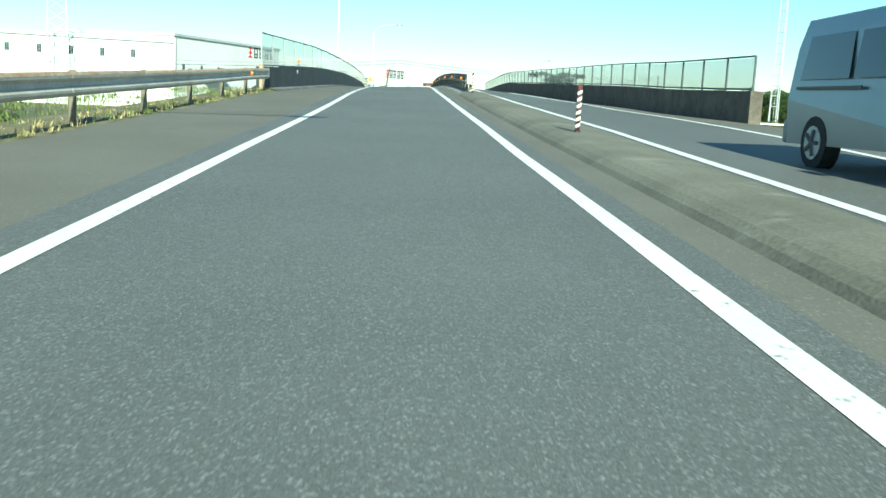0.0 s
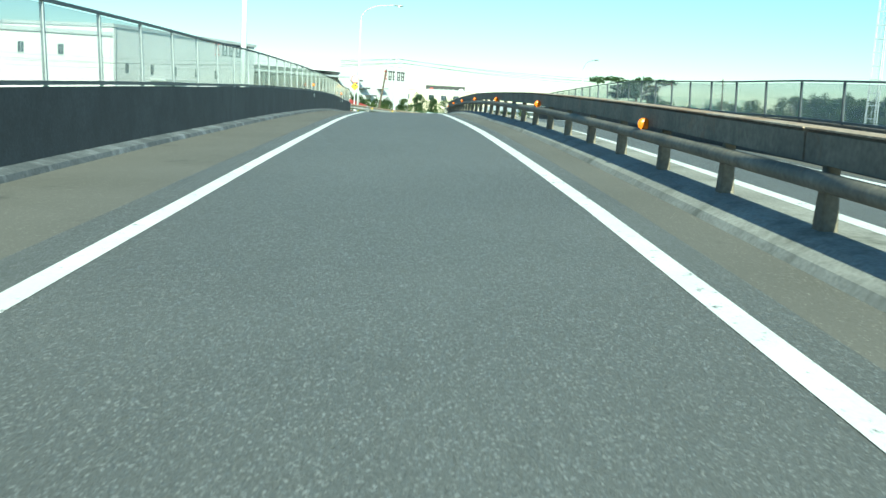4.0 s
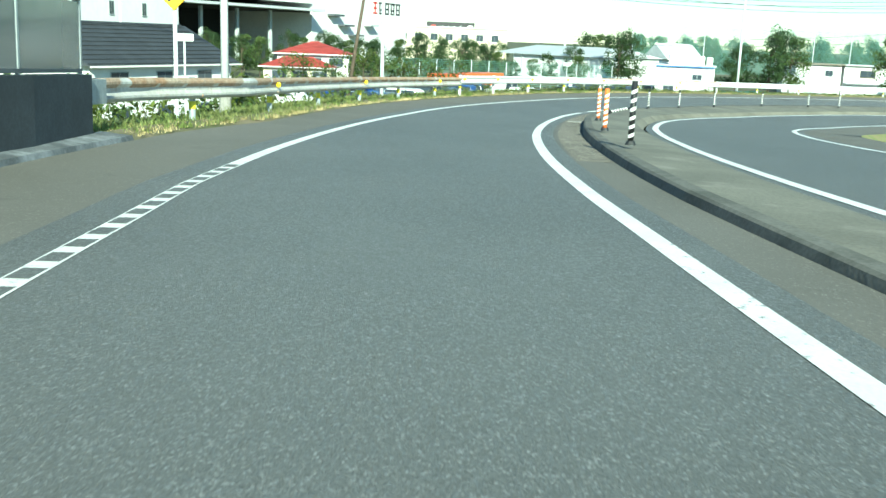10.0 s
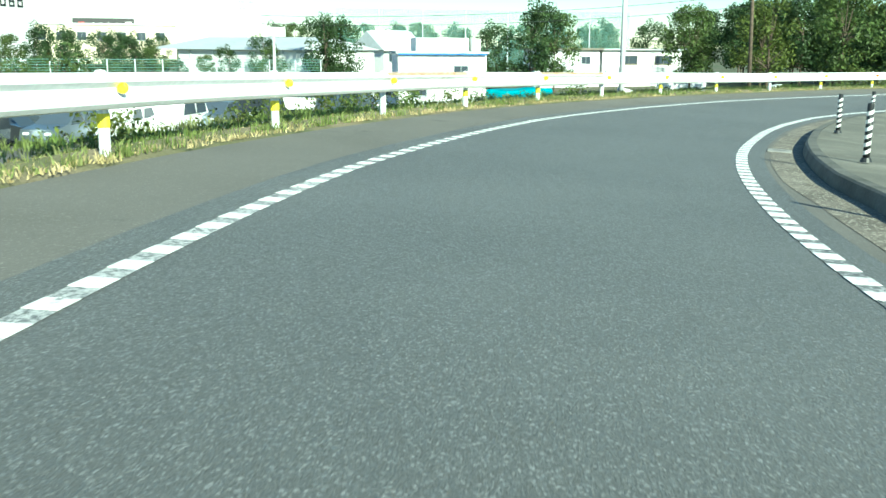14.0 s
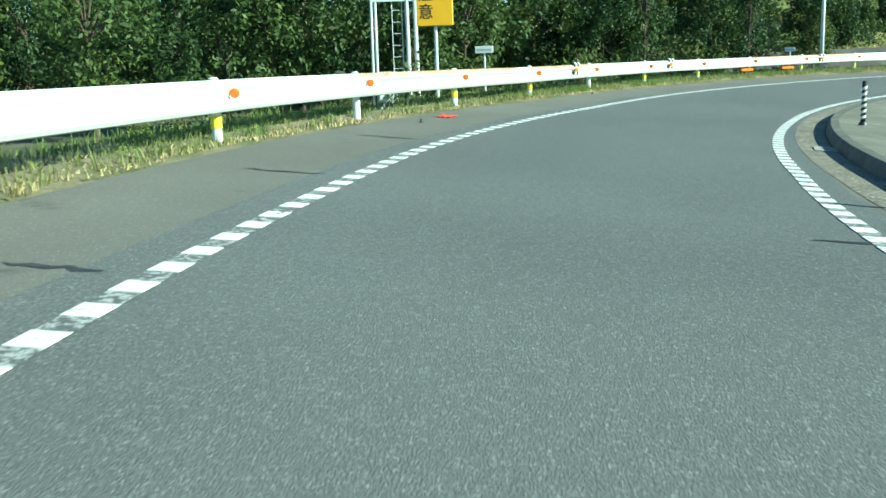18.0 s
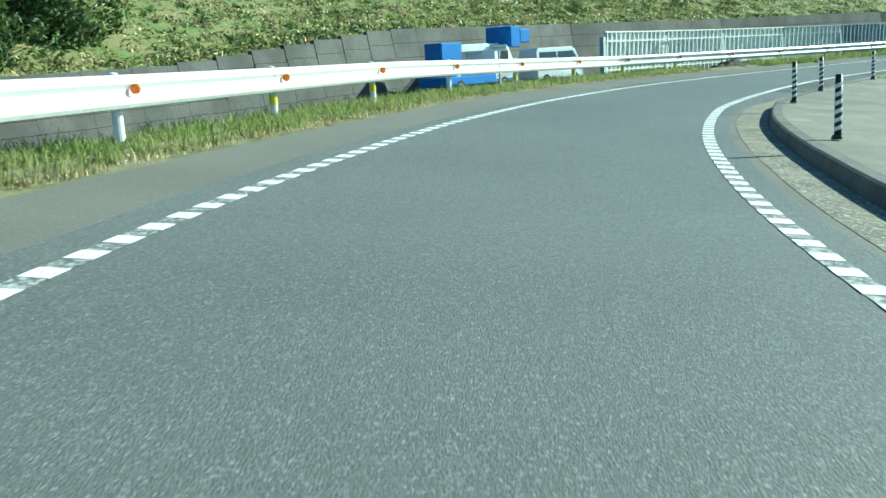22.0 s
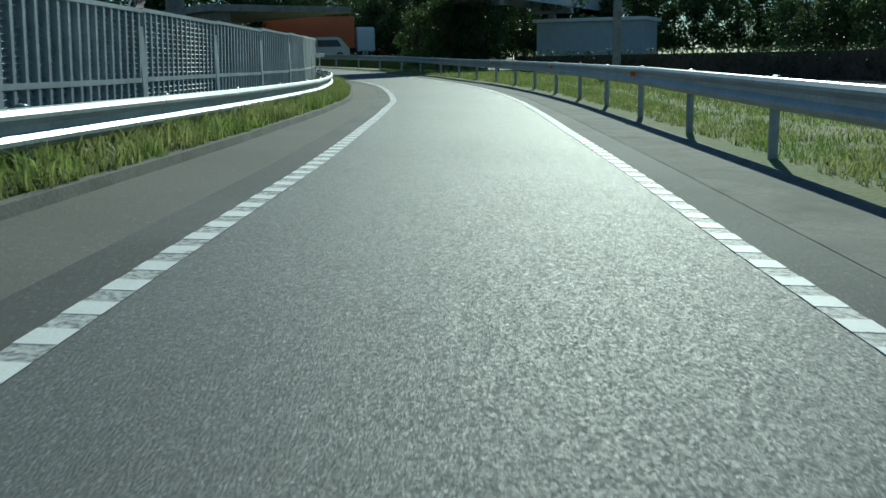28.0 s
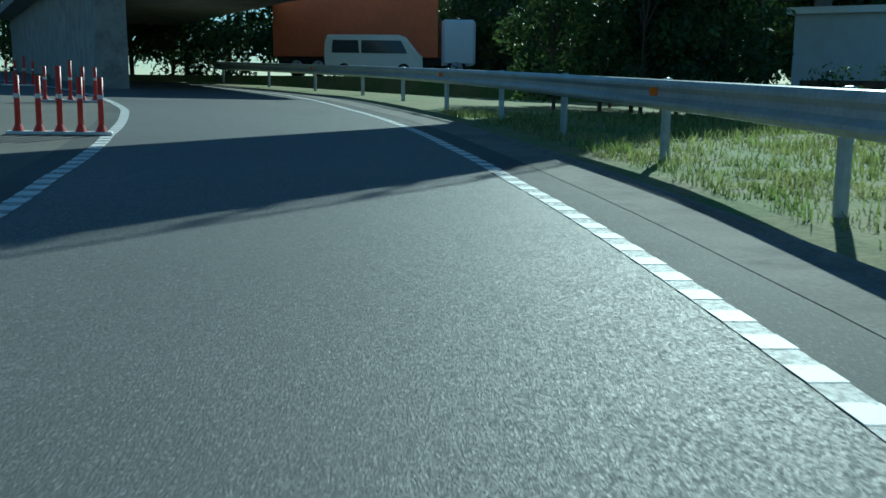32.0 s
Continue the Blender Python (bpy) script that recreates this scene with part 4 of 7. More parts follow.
# blunt rail end where the island stops
_e = thing("rail_end_box", "pale grey steel box end of the inner guard rail", "rail end", "rail terminals", stand(258.6, 3.9, 0.0, -12))
part("box", boxed(-0.4, -0.3, 0.42, 0.4, 0.25, 0.8, 0.03), M_STEEL_G, _e)
part("post", rodded((0, 0, -0.3), (0, 0, 0.45), 0.06, n=12), M_STEEL_G, _e)
part("strap", boxed(-0.41, -0.31, 0.6, 0.41, 0.26, 0.63, 0.0), M_STEEL_G, _e)

# ---- fences on the parapets ----
def parapet_fence(label, line, s0, s1, base, top, gap, frame_m, pane_m, fall=0.0):
    f = thing("parapet_fence", label, "fence", "parapet fences")
    n = round((s1 - s0) / gap)
    rise = lambda d: [(s, v + d) for s, v in top]
    pm = boxed(-0.022, -0.022, 0, 0.022, 0.022, 1.0)
    me = bpy.data.meshes.new("post")
    pm.to_mesh(me)
    pm.free()
    me.materials.append(frame_m)
    for i in range(n + 1):
        s = s0 + (s1 - s0) * i / n
        part("post", me, None, f, m=lean(s, val(line, s), base + val(fall, s)) @ Matrix.Diagonal((1, 1, val(top, s) - base, 1)))
        if i < n:
            e = s0 + (s1 - s0) * (i + 1) / n
            dark = pane_m if not callable(pane_m) else pane_m(s)
            pane = sweep("pane", [(0.012, base + 0.06), (0.012, rise(-0.04)), (0.0, rise(-0.04)), (0.0, base + 0.06)], s + 0.04, e - 0.04, dark, f, step=2, du=line, dv=fall, closed=True)
            sweep("top_rail", [(-0.025, rise(-0.02)), (0.025, rise(-0.02)), (0.025, rise(0.02)), (-0.025, rise(0.02))][::-1], s, e, M_DARKFRAME, f, step=2, du=line, dv=fall, closed=True)
            sweep("bottom_rail", [(-0.03, base + 0.02), (0.03, base + 0.02), (0.03, base + 0.07), (-0.03, base + 0.07)][::-1], s, e, M_DARKFRAME, f, step=2, du=line, dv=fall, closed=True)
    return f


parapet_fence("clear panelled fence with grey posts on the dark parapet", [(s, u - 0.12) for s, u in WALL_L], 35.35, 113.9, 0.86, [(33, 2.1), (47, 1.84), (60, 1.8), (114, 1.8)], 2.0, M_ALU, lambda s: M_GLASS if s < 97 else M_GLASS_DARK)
parapet_fence("clear panelled fence with dark posts on the brown parapet", [(s, u + 0.12) for s, u in WALL_R], 22.8, 101.8, 0.8, [(20, 1.62), (104, 1.62)], 2.0, M_DARKFRAME, M_GLASS_FAR, DROP)
# wall ends, plates and marker lamps on the parapet
_wp = thing("wall_end_post", "slim rust-brown steel post at the end of the parapet", "post", "", lean(35.05, -5.0, 0.0))
part("shaft", boxed(-0.07, -0.07, -0.3, 0.07, 0.07, 0.92, 0.01), M_RUST, _wp)
part("cap", boxed(-0.09, -0.09, 0.92, 0.09, 0.09, 0.95, 0.005), M_RUST, _wp)
for _s, _u in ((35.10, -4.82), (114.15, -4.5)):
    _ep = thing("rail_end_plate", "blue-grey flat steel end plate bolted to the parapet", "rail end", "rail terminals", lean(_s, _u, 0.0))
    part("plate", boxed(0.0, -0.55, 0.46, 0.03, 0.55, 0.8, 0.008), M_STEEL_G, _ep)
    for _y in (-0.4, -0.15):
        for _z in (0.55, 0.71):
            part("bolt", rodded((0.02, _y, _z), (0.05, _y, _z), 0.018, n=8), M_STEEL_G, _ep)
for _s in (41.4, 83.5, 103.4, 105.8):
    _p = thing("wall_plate", "small white plate fixed to the parapet wall", "plate", "wall plates", lean(_s, val(WALL_L, _s), 0.7))
    part("plate", boxed(0.0, -0.12, -0.07, 0.012, 0.12, 0.07, 0.004), M_SIGNWHITE, _p)
    part("bar", boxed(0.012, -0.08, -0.02, 0.014, 0.08, 0.0), M_INK, _p, "illegible print")
for _s in (41.4, 82.7, 102.7):
    _p = thing("marker_reflector", "round orange marker reflector on a short stem above the parapet", "reflector", "marker reflectors", lean(_s, val(WALL_L, _s) + 0.05, 0.86))
    part("stem", rodded((0, 0, 0), (0, 0, 0.2), 0.018), M_DARKFRAME, _p)
    part("disc", disc_mesh(0.062, M_ORANGE), None, _p, m=Matrix.Translation((0, 0, 0.27)))

# joints across the deck: pale nosing with a dark gap at the near end, a thin seam at the far end
for _s, _k, _rows in ((39.05, 0.49, (("joint_nosing", 0.42, M_CONC, 0.005), ("joint_gap", 0.13, M_JOINT, 0.008))), (102.3, 0.5, (("joint_seam", 0.07, M_SHOULDER, 0.006),))):
    for _n, _w, _c, _h in _rows:
        verts, faces = [], []
        us = np.linspace(val(EDGE_L, _s) + 0.02, val(KERB_R, _s) - 0.03, 16)
        for u in us:
            c = _s - _k * u
            verts += [at(c - _w / 2, u, _h), at(c + _w / 2, u, _h)]
        for i in range(len(us) - 1):
            faces.append((2 * i, 2 * i + 2, 2 * i + 3, 2 * i + 1))
        structure(new(_n, mesh_of(_n, verts, faces, _c)), "worn expansion joint across the lane", "road joint")

# raised white blocks of the edge lines through the loop
_blk = boxed(-0.082, -0.105, 0.0, 0.082, 0.105, 0.003)
_bm = bpy.data.meshes.new("line_block")
_blk.to_mesh(_bm)
_blk.free()
_bm.materials.append(M_PAINT)


def blocks(line, s0, s1, near0, near1, name):
    holder = thing(name, "row of short white raised blocks along the edge line", "road marking", "", None, "structure")
    verts, faces = [], []
    s = s0
    while s < s1:
        u = val(line, s)
        if near0 < s < near1:
            part("line_block", _bm, None, holder, m=lean(s, u, 0.004))
        else:
            m = lean(s, u, 0.004)
            k = len(verts)
            verts += [m @ v.co for v in _bm.vertices]
            faces += [tuple(k + i for i in p.vertices) for p in _bm.polygons]
        s += 0.42
    me = mesh_of("line_blocks_far", verts, faces, M_PAINT)
    ob = part("line_blocks_far", me, None, holder)
    ob["kind"] = "stuff"


blocks(LINE_L, 132.4, 372, 172, 296, "edge_blocks_west")
blocks(LINE_R, 138, 372, 172, 296, "edge_blocks_east")
# covers in the gutter and stray litter
for _s, _u in ((127.8, 2.42), (135.7, 2.53), (143.5, 2.62), (157.3, 2.62), (194.1, 3.07)):
    _p = thing("drain_cover", "pale concrete drain cover set in the gutter", "drain cover", "drain covers", lean(_s, _u, 0.006))
    part("slab", boxed(-0.19, -0.3, 0, 0.19, 0.3, 0.014, 0.006), M_CONC, _p)
    part("slot", boxed(-0.1, -0.04, 0.014, 0.1, 0.04, 0.016), M_BLACK, _p)

# dark tar streaks and cracks on the shoulders
def tar_mark(s, u, length, seed):
    rng = random.Random(seed)
    n = 9
    top, low = [], []
    for k in range(n):
        q = (k / (n - 1) - 0.5) * length
        w = 0.035 * (1 - (2 * k / (n - 1) - 1) ** 2) + 0.006
        c = rng.uniform(-0.03, 0.03)
        top.append(at(s + c + w * rng.uniform(0.6, 1.4), u + q, 0.004))
        low.append(at(s + c - w * rng.uniform(0.6, 1.4), u + q, 0.004))
    faces = [(k, k + 1, n + k + 1, n + k) for k in range(n - 1)]
    return structure(new("tar_mark", mesh_of("tar_mark", top + low, faces, M_TAR)), "dark tar streak across the shoulder", "road stain")


for _i, (_s, _u, _l) in enumerate([(183.5, -2.22, 0.55), (187.5, -2.4, 0.8), (191.2, -2.53, 0.9), (185.7, 2.13, 0.5), (176.8, -3.14, 0.4)]):
    tar_mark(_s, _u, _l, 70 + _i)

# dark worn patches between the white cross bars at the end of the bridge
_wp = boxed(-0.062, -0.125, 0.0, 0.062, 0.125, 0.002)
_wm = bpy.data.meshes.new("worn_patch")
_wp.to_mesh(_wm)
_wp.free()
_wm.materials.append(M_ASPHALT)
_wh0 = thing("edge_line_patches", "row of dark worn patches in the white edge line", "road marking", "", None, "structure")
for _i in range(20):
    _s = 103.6 + 0.42 * _i
    part("worn_patch", _wm, None, _wh0, m=lean(_s, val(LINE_L, _s), 0.0045))
_rng = random.Random(5)
for _i in range(42):
    _s = 103.6 - 0.42 * (_i + 1)
    part("worn_patch", _wm, None, _wh0, m=lean(_s, val(LINE_L, _s) + _rng.uniform(-0.015, 0.015), 0.0045) @ Matrix.Diagonal((_rng.uniform(0.55, 0.9), _rng.uniform(0.35, 0.7) * (1 - _i * 0.008), 1, 1)))

# ---- noise barrier beside the main road ----
BARR = [(254, -6.08), (258.5, -6.0), (260, -5.95), (268, -5.89), (270, -5.54), (275, -4.63), (280, -4.38), (283, -4.3), (290, -4.26), (295, -4.25), (300, -4.35), (310, -4.34), (320, -4.6), (330, -4.65), (336, -4.8)]


def noise_panel(parent, s0, s1, z0, z1, louvre, pale):
    """One framed panel between two posts, with upright ribs and rows of louvres."""
    mt = M_BARRIER_W if pale else M_BARRIER
    line = BARR
    sweep("panel_sheet", [(-0.05, z0), (-0.05, z1), (-0.08, z1), (-0.08, z0)][::-1], s0 + 0.08, s1 - 0.08, mt, parent, step=1, du=line, closed=True)
    sweep("panel_cap", [(-0.1, z1), (0.03, z1), (0.03, z1 + 0.05), (-0.1, z1 + 0.05)][::-1], s0, s1, mt, parent, step=1, du=line, closed=True)
    for zr in ((z0 + z1) / 2,) if louvre else (z0 + 0.3, z1 - 0.3):
        sweep("panel_rail", [(-0.05, zr - 0.03), (0.025, zr - 0.03), (0.025, zr + 0.03), (-0.05, zr + 0.03)][::-1], s0 + 0.08, s1 - 0.08, mt, parent, step=1, du=line, closed=True)
    n = 16 if louvre else 14
    rib = boxed(-0.05, -0.03, z0, 0.02, 0.03, z1)
    me = bpy.data.meshes.new("rib")
    rib.to_mesh(me)
    rib.free()
    me.materials.append(mt)
    for k in range(n):
        s = s0 + (s1 - s0) * (k + 0.5) / n
        part("rib", me, None, parent, m=lean(s, val(line, s), 0))
    if louvre:
        verts, faces = [], []
        rows = 26
        for r in range(rows):
            z = z0 + (z1 - z0) * (r + 0.2) / rows
            for s in (s0 + 0.1, s1 - 0.1):
                u = val(line, s)
                verts += [at(s, u - 0.049, z + 0.032), at(s, u + 0.006, z)]
            k = len(verts) - 4
            faces.append((k, k + 1, k + 3, k + 2))
        part("louvres", mesh_of("louvres", verts, faces, mt), None, parent)


_ph = boxed(-0.1, -0.1, -0.6, 0.06, 0.1, 1.0)
_ph2 = bpy.data.meshes.new("barrier_post")
_ph.to_mesh(_ph2)
_ph.free()
_ph2.materials.append(M_BARRIER)
_edges = [254.0, 258.5, 263.0, 268.0, 272.0, 276.2, 280.4, 284.6, 288.8, 293.0, 297.2, 301.4, 305.6, 309.8, 314.0, 318.2, 322.4, 326.4, 330.6, 334.8]
for _i, (_a, _b) in enumerate(zip(_edges, _edges[1:])):
    _gap = 276.0 < _a < 276.5
    _b2 = _b - 0.9 if _gap else _b
    _top = float(np.interp(_a, (254, 284, 301, 313, 335), (1.5, 1.54, 1.6, 1.7, 1.9)))
    _n = thing("noise_barrier_panel", "pale ribbed noise barrier panel seen from its back" if _i < 4 else "grey louvred noise barrier panel between steel posts", "noise barrier", "noise barrier panels")
    noise_panel(_n, _a, _b2, -0.15, _top, _i >= 4, _i < 4 or _i > 13)
    p = part("barrier_post", _ph2, None, _n)
    p.matrix_local = stand(_a, val(BARR, _a), 0) @ Matrix.Diagonal((1, 1, (_top + 0.65) / 1.6, 1))

# ---- signs ----
def lettering(text, size, material, m, parent, name="lettering"):
    c = bpy.data.curves.new(name, "FONT")
    c.body, c.size, c.align_x, c.align_y, c.extrude = text, size, "CENTER", "CENTER", 0.002
    ob = new(name, c)
    c.materials.append(material)
    ob.parent = parent
    ob.matrix_local = m
    return ob


FACE = Matrix.Rotation(math.pi / 2, 4, "X")
_o = thing("merge_sign", "tall orange warning board with black characters on a grey post", "road sign", "", pose(49.4, 177.6, -1.35, 0, 0, -70))
part("board", boxed(-0.4, -0.02, 1.95, 0.4, 0.02, 3.35, 0.02), M_SIGNYELLOW, _o)
part("post", rodded((0, 0.06, -0.8), (0, 0.06, 3.2), 0.04, n=10), M_POLE, _o)
for _t, _x, _z in (("合", 0.19, 3.05), ("流", 0.19, 2.68), ("注", -0.19, 2.62), ("意", -0.19, 2.24)):
    lettering(_t, 0.34, M_INK, Matrix.Translation((_x, -0.024, _z)) @ FACE, _o)


def small_sign(x, y, z, yaw, h=1.5, w=0.42, label="small white distance marker on a thin post with faint print"):
    ob = thing("marker_sign", label, "road sign", "marker signs", pose(x, y, z, 0, 0, yaw))
    part("plate", boxed(-w / 2, -0.012, h - 0.06, w / 2, 0.012, h + 0.1, 0.006), M_SIGNWHITE, ob)
    part("post", rodded((0, 0.03, -0.6), (0, 0.03, h + 0.05), 0.025, n=8), M_POLE, ob)
    part("print", boxed(-w * 0.4, -0.015, h, w * 0.4, -0.012, h + 0.04), M_GREYWALL, ob, "illegible grey print")
    return ob


small_sign(50.8, 177.1, -1.45, -75)
small_sign(72.4, 173.6, -1.75, -100)
for _p in ((93.2, 160.3, -1.95, -120), (104.0, 149.0, -2.1, -135)):
    small_sign(*_p)
_q = at(327.2, -4.4, 0)
small_sign(_q.x, _q.y, _q.z - 0.1, 205, 1.3)
_q = at(122.5, -6.2, 0)
small_sign(_q.x, _q.y, _q.z - 0.2, 0, 1.75)
_q = at(156, -5.9, 0)
small_sign(_q.x, _q.y, _q.z - 0.2, -20, 1.6)

_w = thing("bend_sign", "yellow diamond bend sign below a round red-ringed sign on one post", "road sign", "", pose(-5.15, 118.9, 0.45))
part("post", rodded((0, 0.05, -0.8), (0, 0.05, 3.45), 0.038, n=10), M_POLE, _w)
_b = boxed(-0.225, -0.012, -0.225, 0.225, 0.012, 0.225, 0.01)
part("diamond", _b, M_SIGNYELLOW, _w, "yellow diamond plate", m=Matrix.Translation((0, 0, 2.42)) @ Matrix.Rotation(math.pi / 4, 4, "Y"))
_bm2 = boxed(-0.1, -0.016, 2.26, -0.05, -0.012, 2.48)
box(_bm2, -0.1, -0.016, 2.46, 0.06, -0.012, 2.51)
_v = [_bm2.verts.new(c) for c in ((0.05, -0.014, 2.40), (0.05, -0.014, 2.57), (0.15, -0.014, 2.485))]
_bm2.faces.new(_v)
part("arrow", _bm2, M_INK, _w, "black bent arrow")
part("disc", rodded((0, -0.012, 3.0), (0, 0.012, 3.0), 0.3, n=28), M_INKRED, _w, "red ring")
part("disc_face", rodded((0, -0.016, 3.0), (0, -0.012, 3.0), 0.235, n=28), M_SIGNWHITE, _w, "white face")

# ---- street lamps ----
def street_lamp(x, y, z, yaw, h=7.0, arm=4.6, label="tall pale grey street lamp with a curved arm over the lane"):
    ob = thing("street_lamp", label, "street lamp", "street lamps", pose(x, y, z, 0, 0, yaw))
    part("pole", rodded((0, 0, -0.8), (0, 0, h - 1.3), 0.1, 0.06, n=12), M_POLE, ob, smooth=True)
    part("base", rodded((0, 0, -0.8), (0, 0, 0.35), 0.15, 0.13, n=12), M_CONC, ob)
    bm = bmesh.new()
    pts = [Vector((arm * (1 - math.cos(a)) * 0.75, 0, h - 1.32 + 1.3 * math.sin(a))) for a in np.linspace(0, math.pi / 2, 8)] + [Vector((arm, 0, h + 0.05))]
    for a, b in zip(pts, pts[1:]):
        rod(bm, a, b, 0.045, 0.04, 8)
    part("arm", bm, M_POLE, ob, smooth=True)
    bm = bmesh.new()
    bmesh.ops.create_uvsphere(bm, u_segments=14, v_segments=8, radius=1, matrix=Matrix.LocRotScale((arm + 0.35, 0, h + 0.03), None, (0.45, 0.17, 0.09)))
    hd = part("head", bm, M_ALU, ob, "grey lamp head", smooth=True)
    part("lens", rodded((arm + 0.35, 0, h - 0.09), (arm + 0.35, 0, h - 0.04), 0.13, n=12), M_SIGNWHITE, hd)
    return ob


for _s, _u, _h, _a in ((5.9, -5.15, 7.25, 4.2), (68.0, -4.55, 7.25, 4.3), (122.7, -5.35, 9.3, 2.8)):
    _q = at(_s, _u, 0)
    street_lamp(_q.x, _q.y, _q.z, 0, _h, _a)
street_lamp(21.7, 168.1, -1.3, -60, 9.5, 2.2)
street_lamp(75.1, 172.7, -1.9, 100, 8.5, 2.5)
street_lamp(112.0, 127.0, -2.1, 200, 8.5, 2.5)
# tall twin pole mast with a ladder and crossbars
_t = thing("twin_pole", "tall pale steel mast with crossbars, a ladder and white cabinet", "mast", "", pose(72.2, 192.2, -3.5, 0, 0, -60) @ Matrix.Scale(1.4, 4))
for _x in (-0.75, -0.6, 0.55, 0.85):
    part("pole", rodded((_x, 0, 0), (_x * 0.8, 0, 19.5), 0.075 if _x > 0 else 0.055, 0.045, n=10), M_POLE, _t)
for _z in (4.4, 5.9, 7.3, 8.8, 10.3, 11.8, 13.3, 14.8, 16.3, 17.8):
    part("crossbar", boxed(-0.7, -0.05, _z, 0.78, 0.05, _z + 0.13), M_POLE, _t)
    part("brace", rodded((-0.68, 0, _z), (0.74, 0, _z + 1.45), 0.028, n=6), M_POLE, _t)
for _x in (0.0, 0.35):
    part("ladder_rail", rodded((_x, 0.05, 0.3), (_x, 0.05, 19), 0.02, n=6), M_POLE, _t)
for _k in range(46):
    part("rung", rodded((0, 0.05, 0.5 + _k * 0.4), (0.35, 0.05, 0.5 + _k * 0.4), 0.012, n=6), M_POLE, _t)
part("cabinet", boxed(-0.55, -0.28, 0.6, 0.1, 0.02, 2.0, 0.02), M_SIGNWHITE, _t)


def utility_pole(x, y, z, h, tilt=0.0, wood=False, arms=2, label="pale concrete utility pole with crossarms and insulators"):
    ob = thing("utility_pole", label, "utility pole", "utility poles", pose(x, y, z, 0, tilt, 20))
    part("shaft", rodded((0, 0, -0.5), (0, 0, h), 0.16, 0.1, n=10), M_BARK if wood else M_POLE, ob, smooth=True)
    for k in range(arms):
        zz = h - 0.5 - 0.8 * k
        a = part("crossarm", boxed(-0.9, -0.05, zz, 0.9, 0.05, zz + 0.09), M_ALU, ob)
        for xx in (-0.8, -0.3, 0.3, 0.8):
            part("insulator", rodded((xx, 0, zz + 0.09), (xx, 0, zz + 0.25), 0.05, 0.035, n=8), M_WHITE, a)
    return ob


utility_pole(-2.9, 171.5, GROUND_Z, 11)
utility_pole(-5.6, 172.5, GROUND_Z, 9.5, 9, True, 0, "leaning brown wooden pole beside a concrete one")
utility_pole(50.5, 198.5, GROUND_Z, 11.5, -3, True, 1, "weathered wooden utility pole in front of the trees")
utility_pole(24.5, 262, GROUND_Z, 10, 0, False, 2)
utility_pole(-24, 181, GROUND_Z, 8, 0, False, 0, "thin pale pole beside the dark-roofed house")


def cable(a, b, sag, r=0.02, label="thin black overhead cable slung between poles"):
    a, b = Vector(a), Vector(b)
    bm = bmesh.new()
    pts = [a.lerp(b, k / 10) - Vector((0, 0, sag * 4 * (k / 10) * (1 - k / 10))) for k in range(11)]
    side = (b - a).cross(Vector((0, 0, 1))).normalized()
    rings = [[bm.verts.new(p + side * r * math.cos(k * math.tau / 5) + Vector((0, 0, r * math.sin(k * math.tau / 5)))) for k in range(5)] for p in pts]
    for p, q in zip(rings, rings[1:]):
        for k in range(5):
            bm.faces.new((p[k], p[(k + 1) % 5], q[(k + 1) % 5], q[k]))
    ob = part("overhead_cable", bm, M_BLACK)
    return tagged(ob, label, "cable", "overhead cables")


for _k in range(4):
    cable((-2.9 + 0.3 * _k, 171.5, 7.2 - 0.5 * (_k % 2)), (50.5, 198.5, 7.6 - 0.35 * _k), 1.0)
    cable((-2.9 + 0.3 * _k, 171.5, 7.2 - 0.5 * (_k % 2)), (-75, 150 + 3 * _k, 6.0 - 0.6 * _k), 1.6)
for _k in range(2):
    cable((50.5, 198.5, 6.6 - 1.5 * _k), (60.0, 186.0, 5.0 - _k), 0.5, 0.018)
    cable((50.5, 198.5, 4.6 - 0.8 * _k), (18, 215, 3.0 - 0.6 * _k), 0.6, 0.018)

# ---- lattice towers ----
def lattice_tower(x, y, h, w0, w1, label, yaw=20):
    ob = thing("lattice_tower", label, "lattice tower", "lattice towers", pose(x, y, GROUND_Z, 0, 0, yaw))
    cs = [(1, 1), (-1, 1), (-1, -1), (1, -1)]
    wid = lambda z: w0 + (w1 - w0) * z / h
    for cx, cy in cs:
        part("leg", rodded((cx * w0, cy * w0, 0), (cx * w1, cy * w1, h), 0.09, 0.06, n=6), M_POLE, ob)
    n = max(6, round(h / 2.2))
    for k in range(n):
        z0, z1 = h * k / n, h * (k + 1) / n
        for i in range(4):
            a, b = cs[i], cs[(i + 1) % 4]
            bm = rodded((a[0] * wid(z0), a[1] * wid(z0), z0), (b[0] * wid(z1), b[1] * wid(z1), z1), 0.04, n=5)
            rod(bm, (b[0] * wid(z0), b[1] * wid(z0), z0), (a[0] * wid(z1), a[1] * wid(z1), z1), 0.04, n=5)
            part("brace", bm, M_POLE, ob)
    return ob


lattice_tower(-66, 184, 30, 2.2, 1.2, "pale steel lattice tower behind the warehouse")

# ---- buildings ----
def window(parent, x0, z0, x1, z1, y, frame=M_ALU):
    w = part("window", boxed(x0, y - 0.05, z0, x1, y + 0.02, z1), frame, parent)
    part("pane", boxed(x0 + 0.06, y - 0.06, z0 + 0.06, (x0 + x1) / 2 - 0.02, y - 0.05, z1 - 0.06), M_WINDOW, w)
    part("pane", boxed((x0 + x1) / 2 + 0.02, y - 0.06, z0 + 0.06, x1 - 0.06, y - 0.05, z1 - 0.06), M_WINDOW, w)
    part("sill", boxed(x0 - 0.05, y - 0.12, z0 - 0.06, x1 + 0.05, y, z0), frame, w)


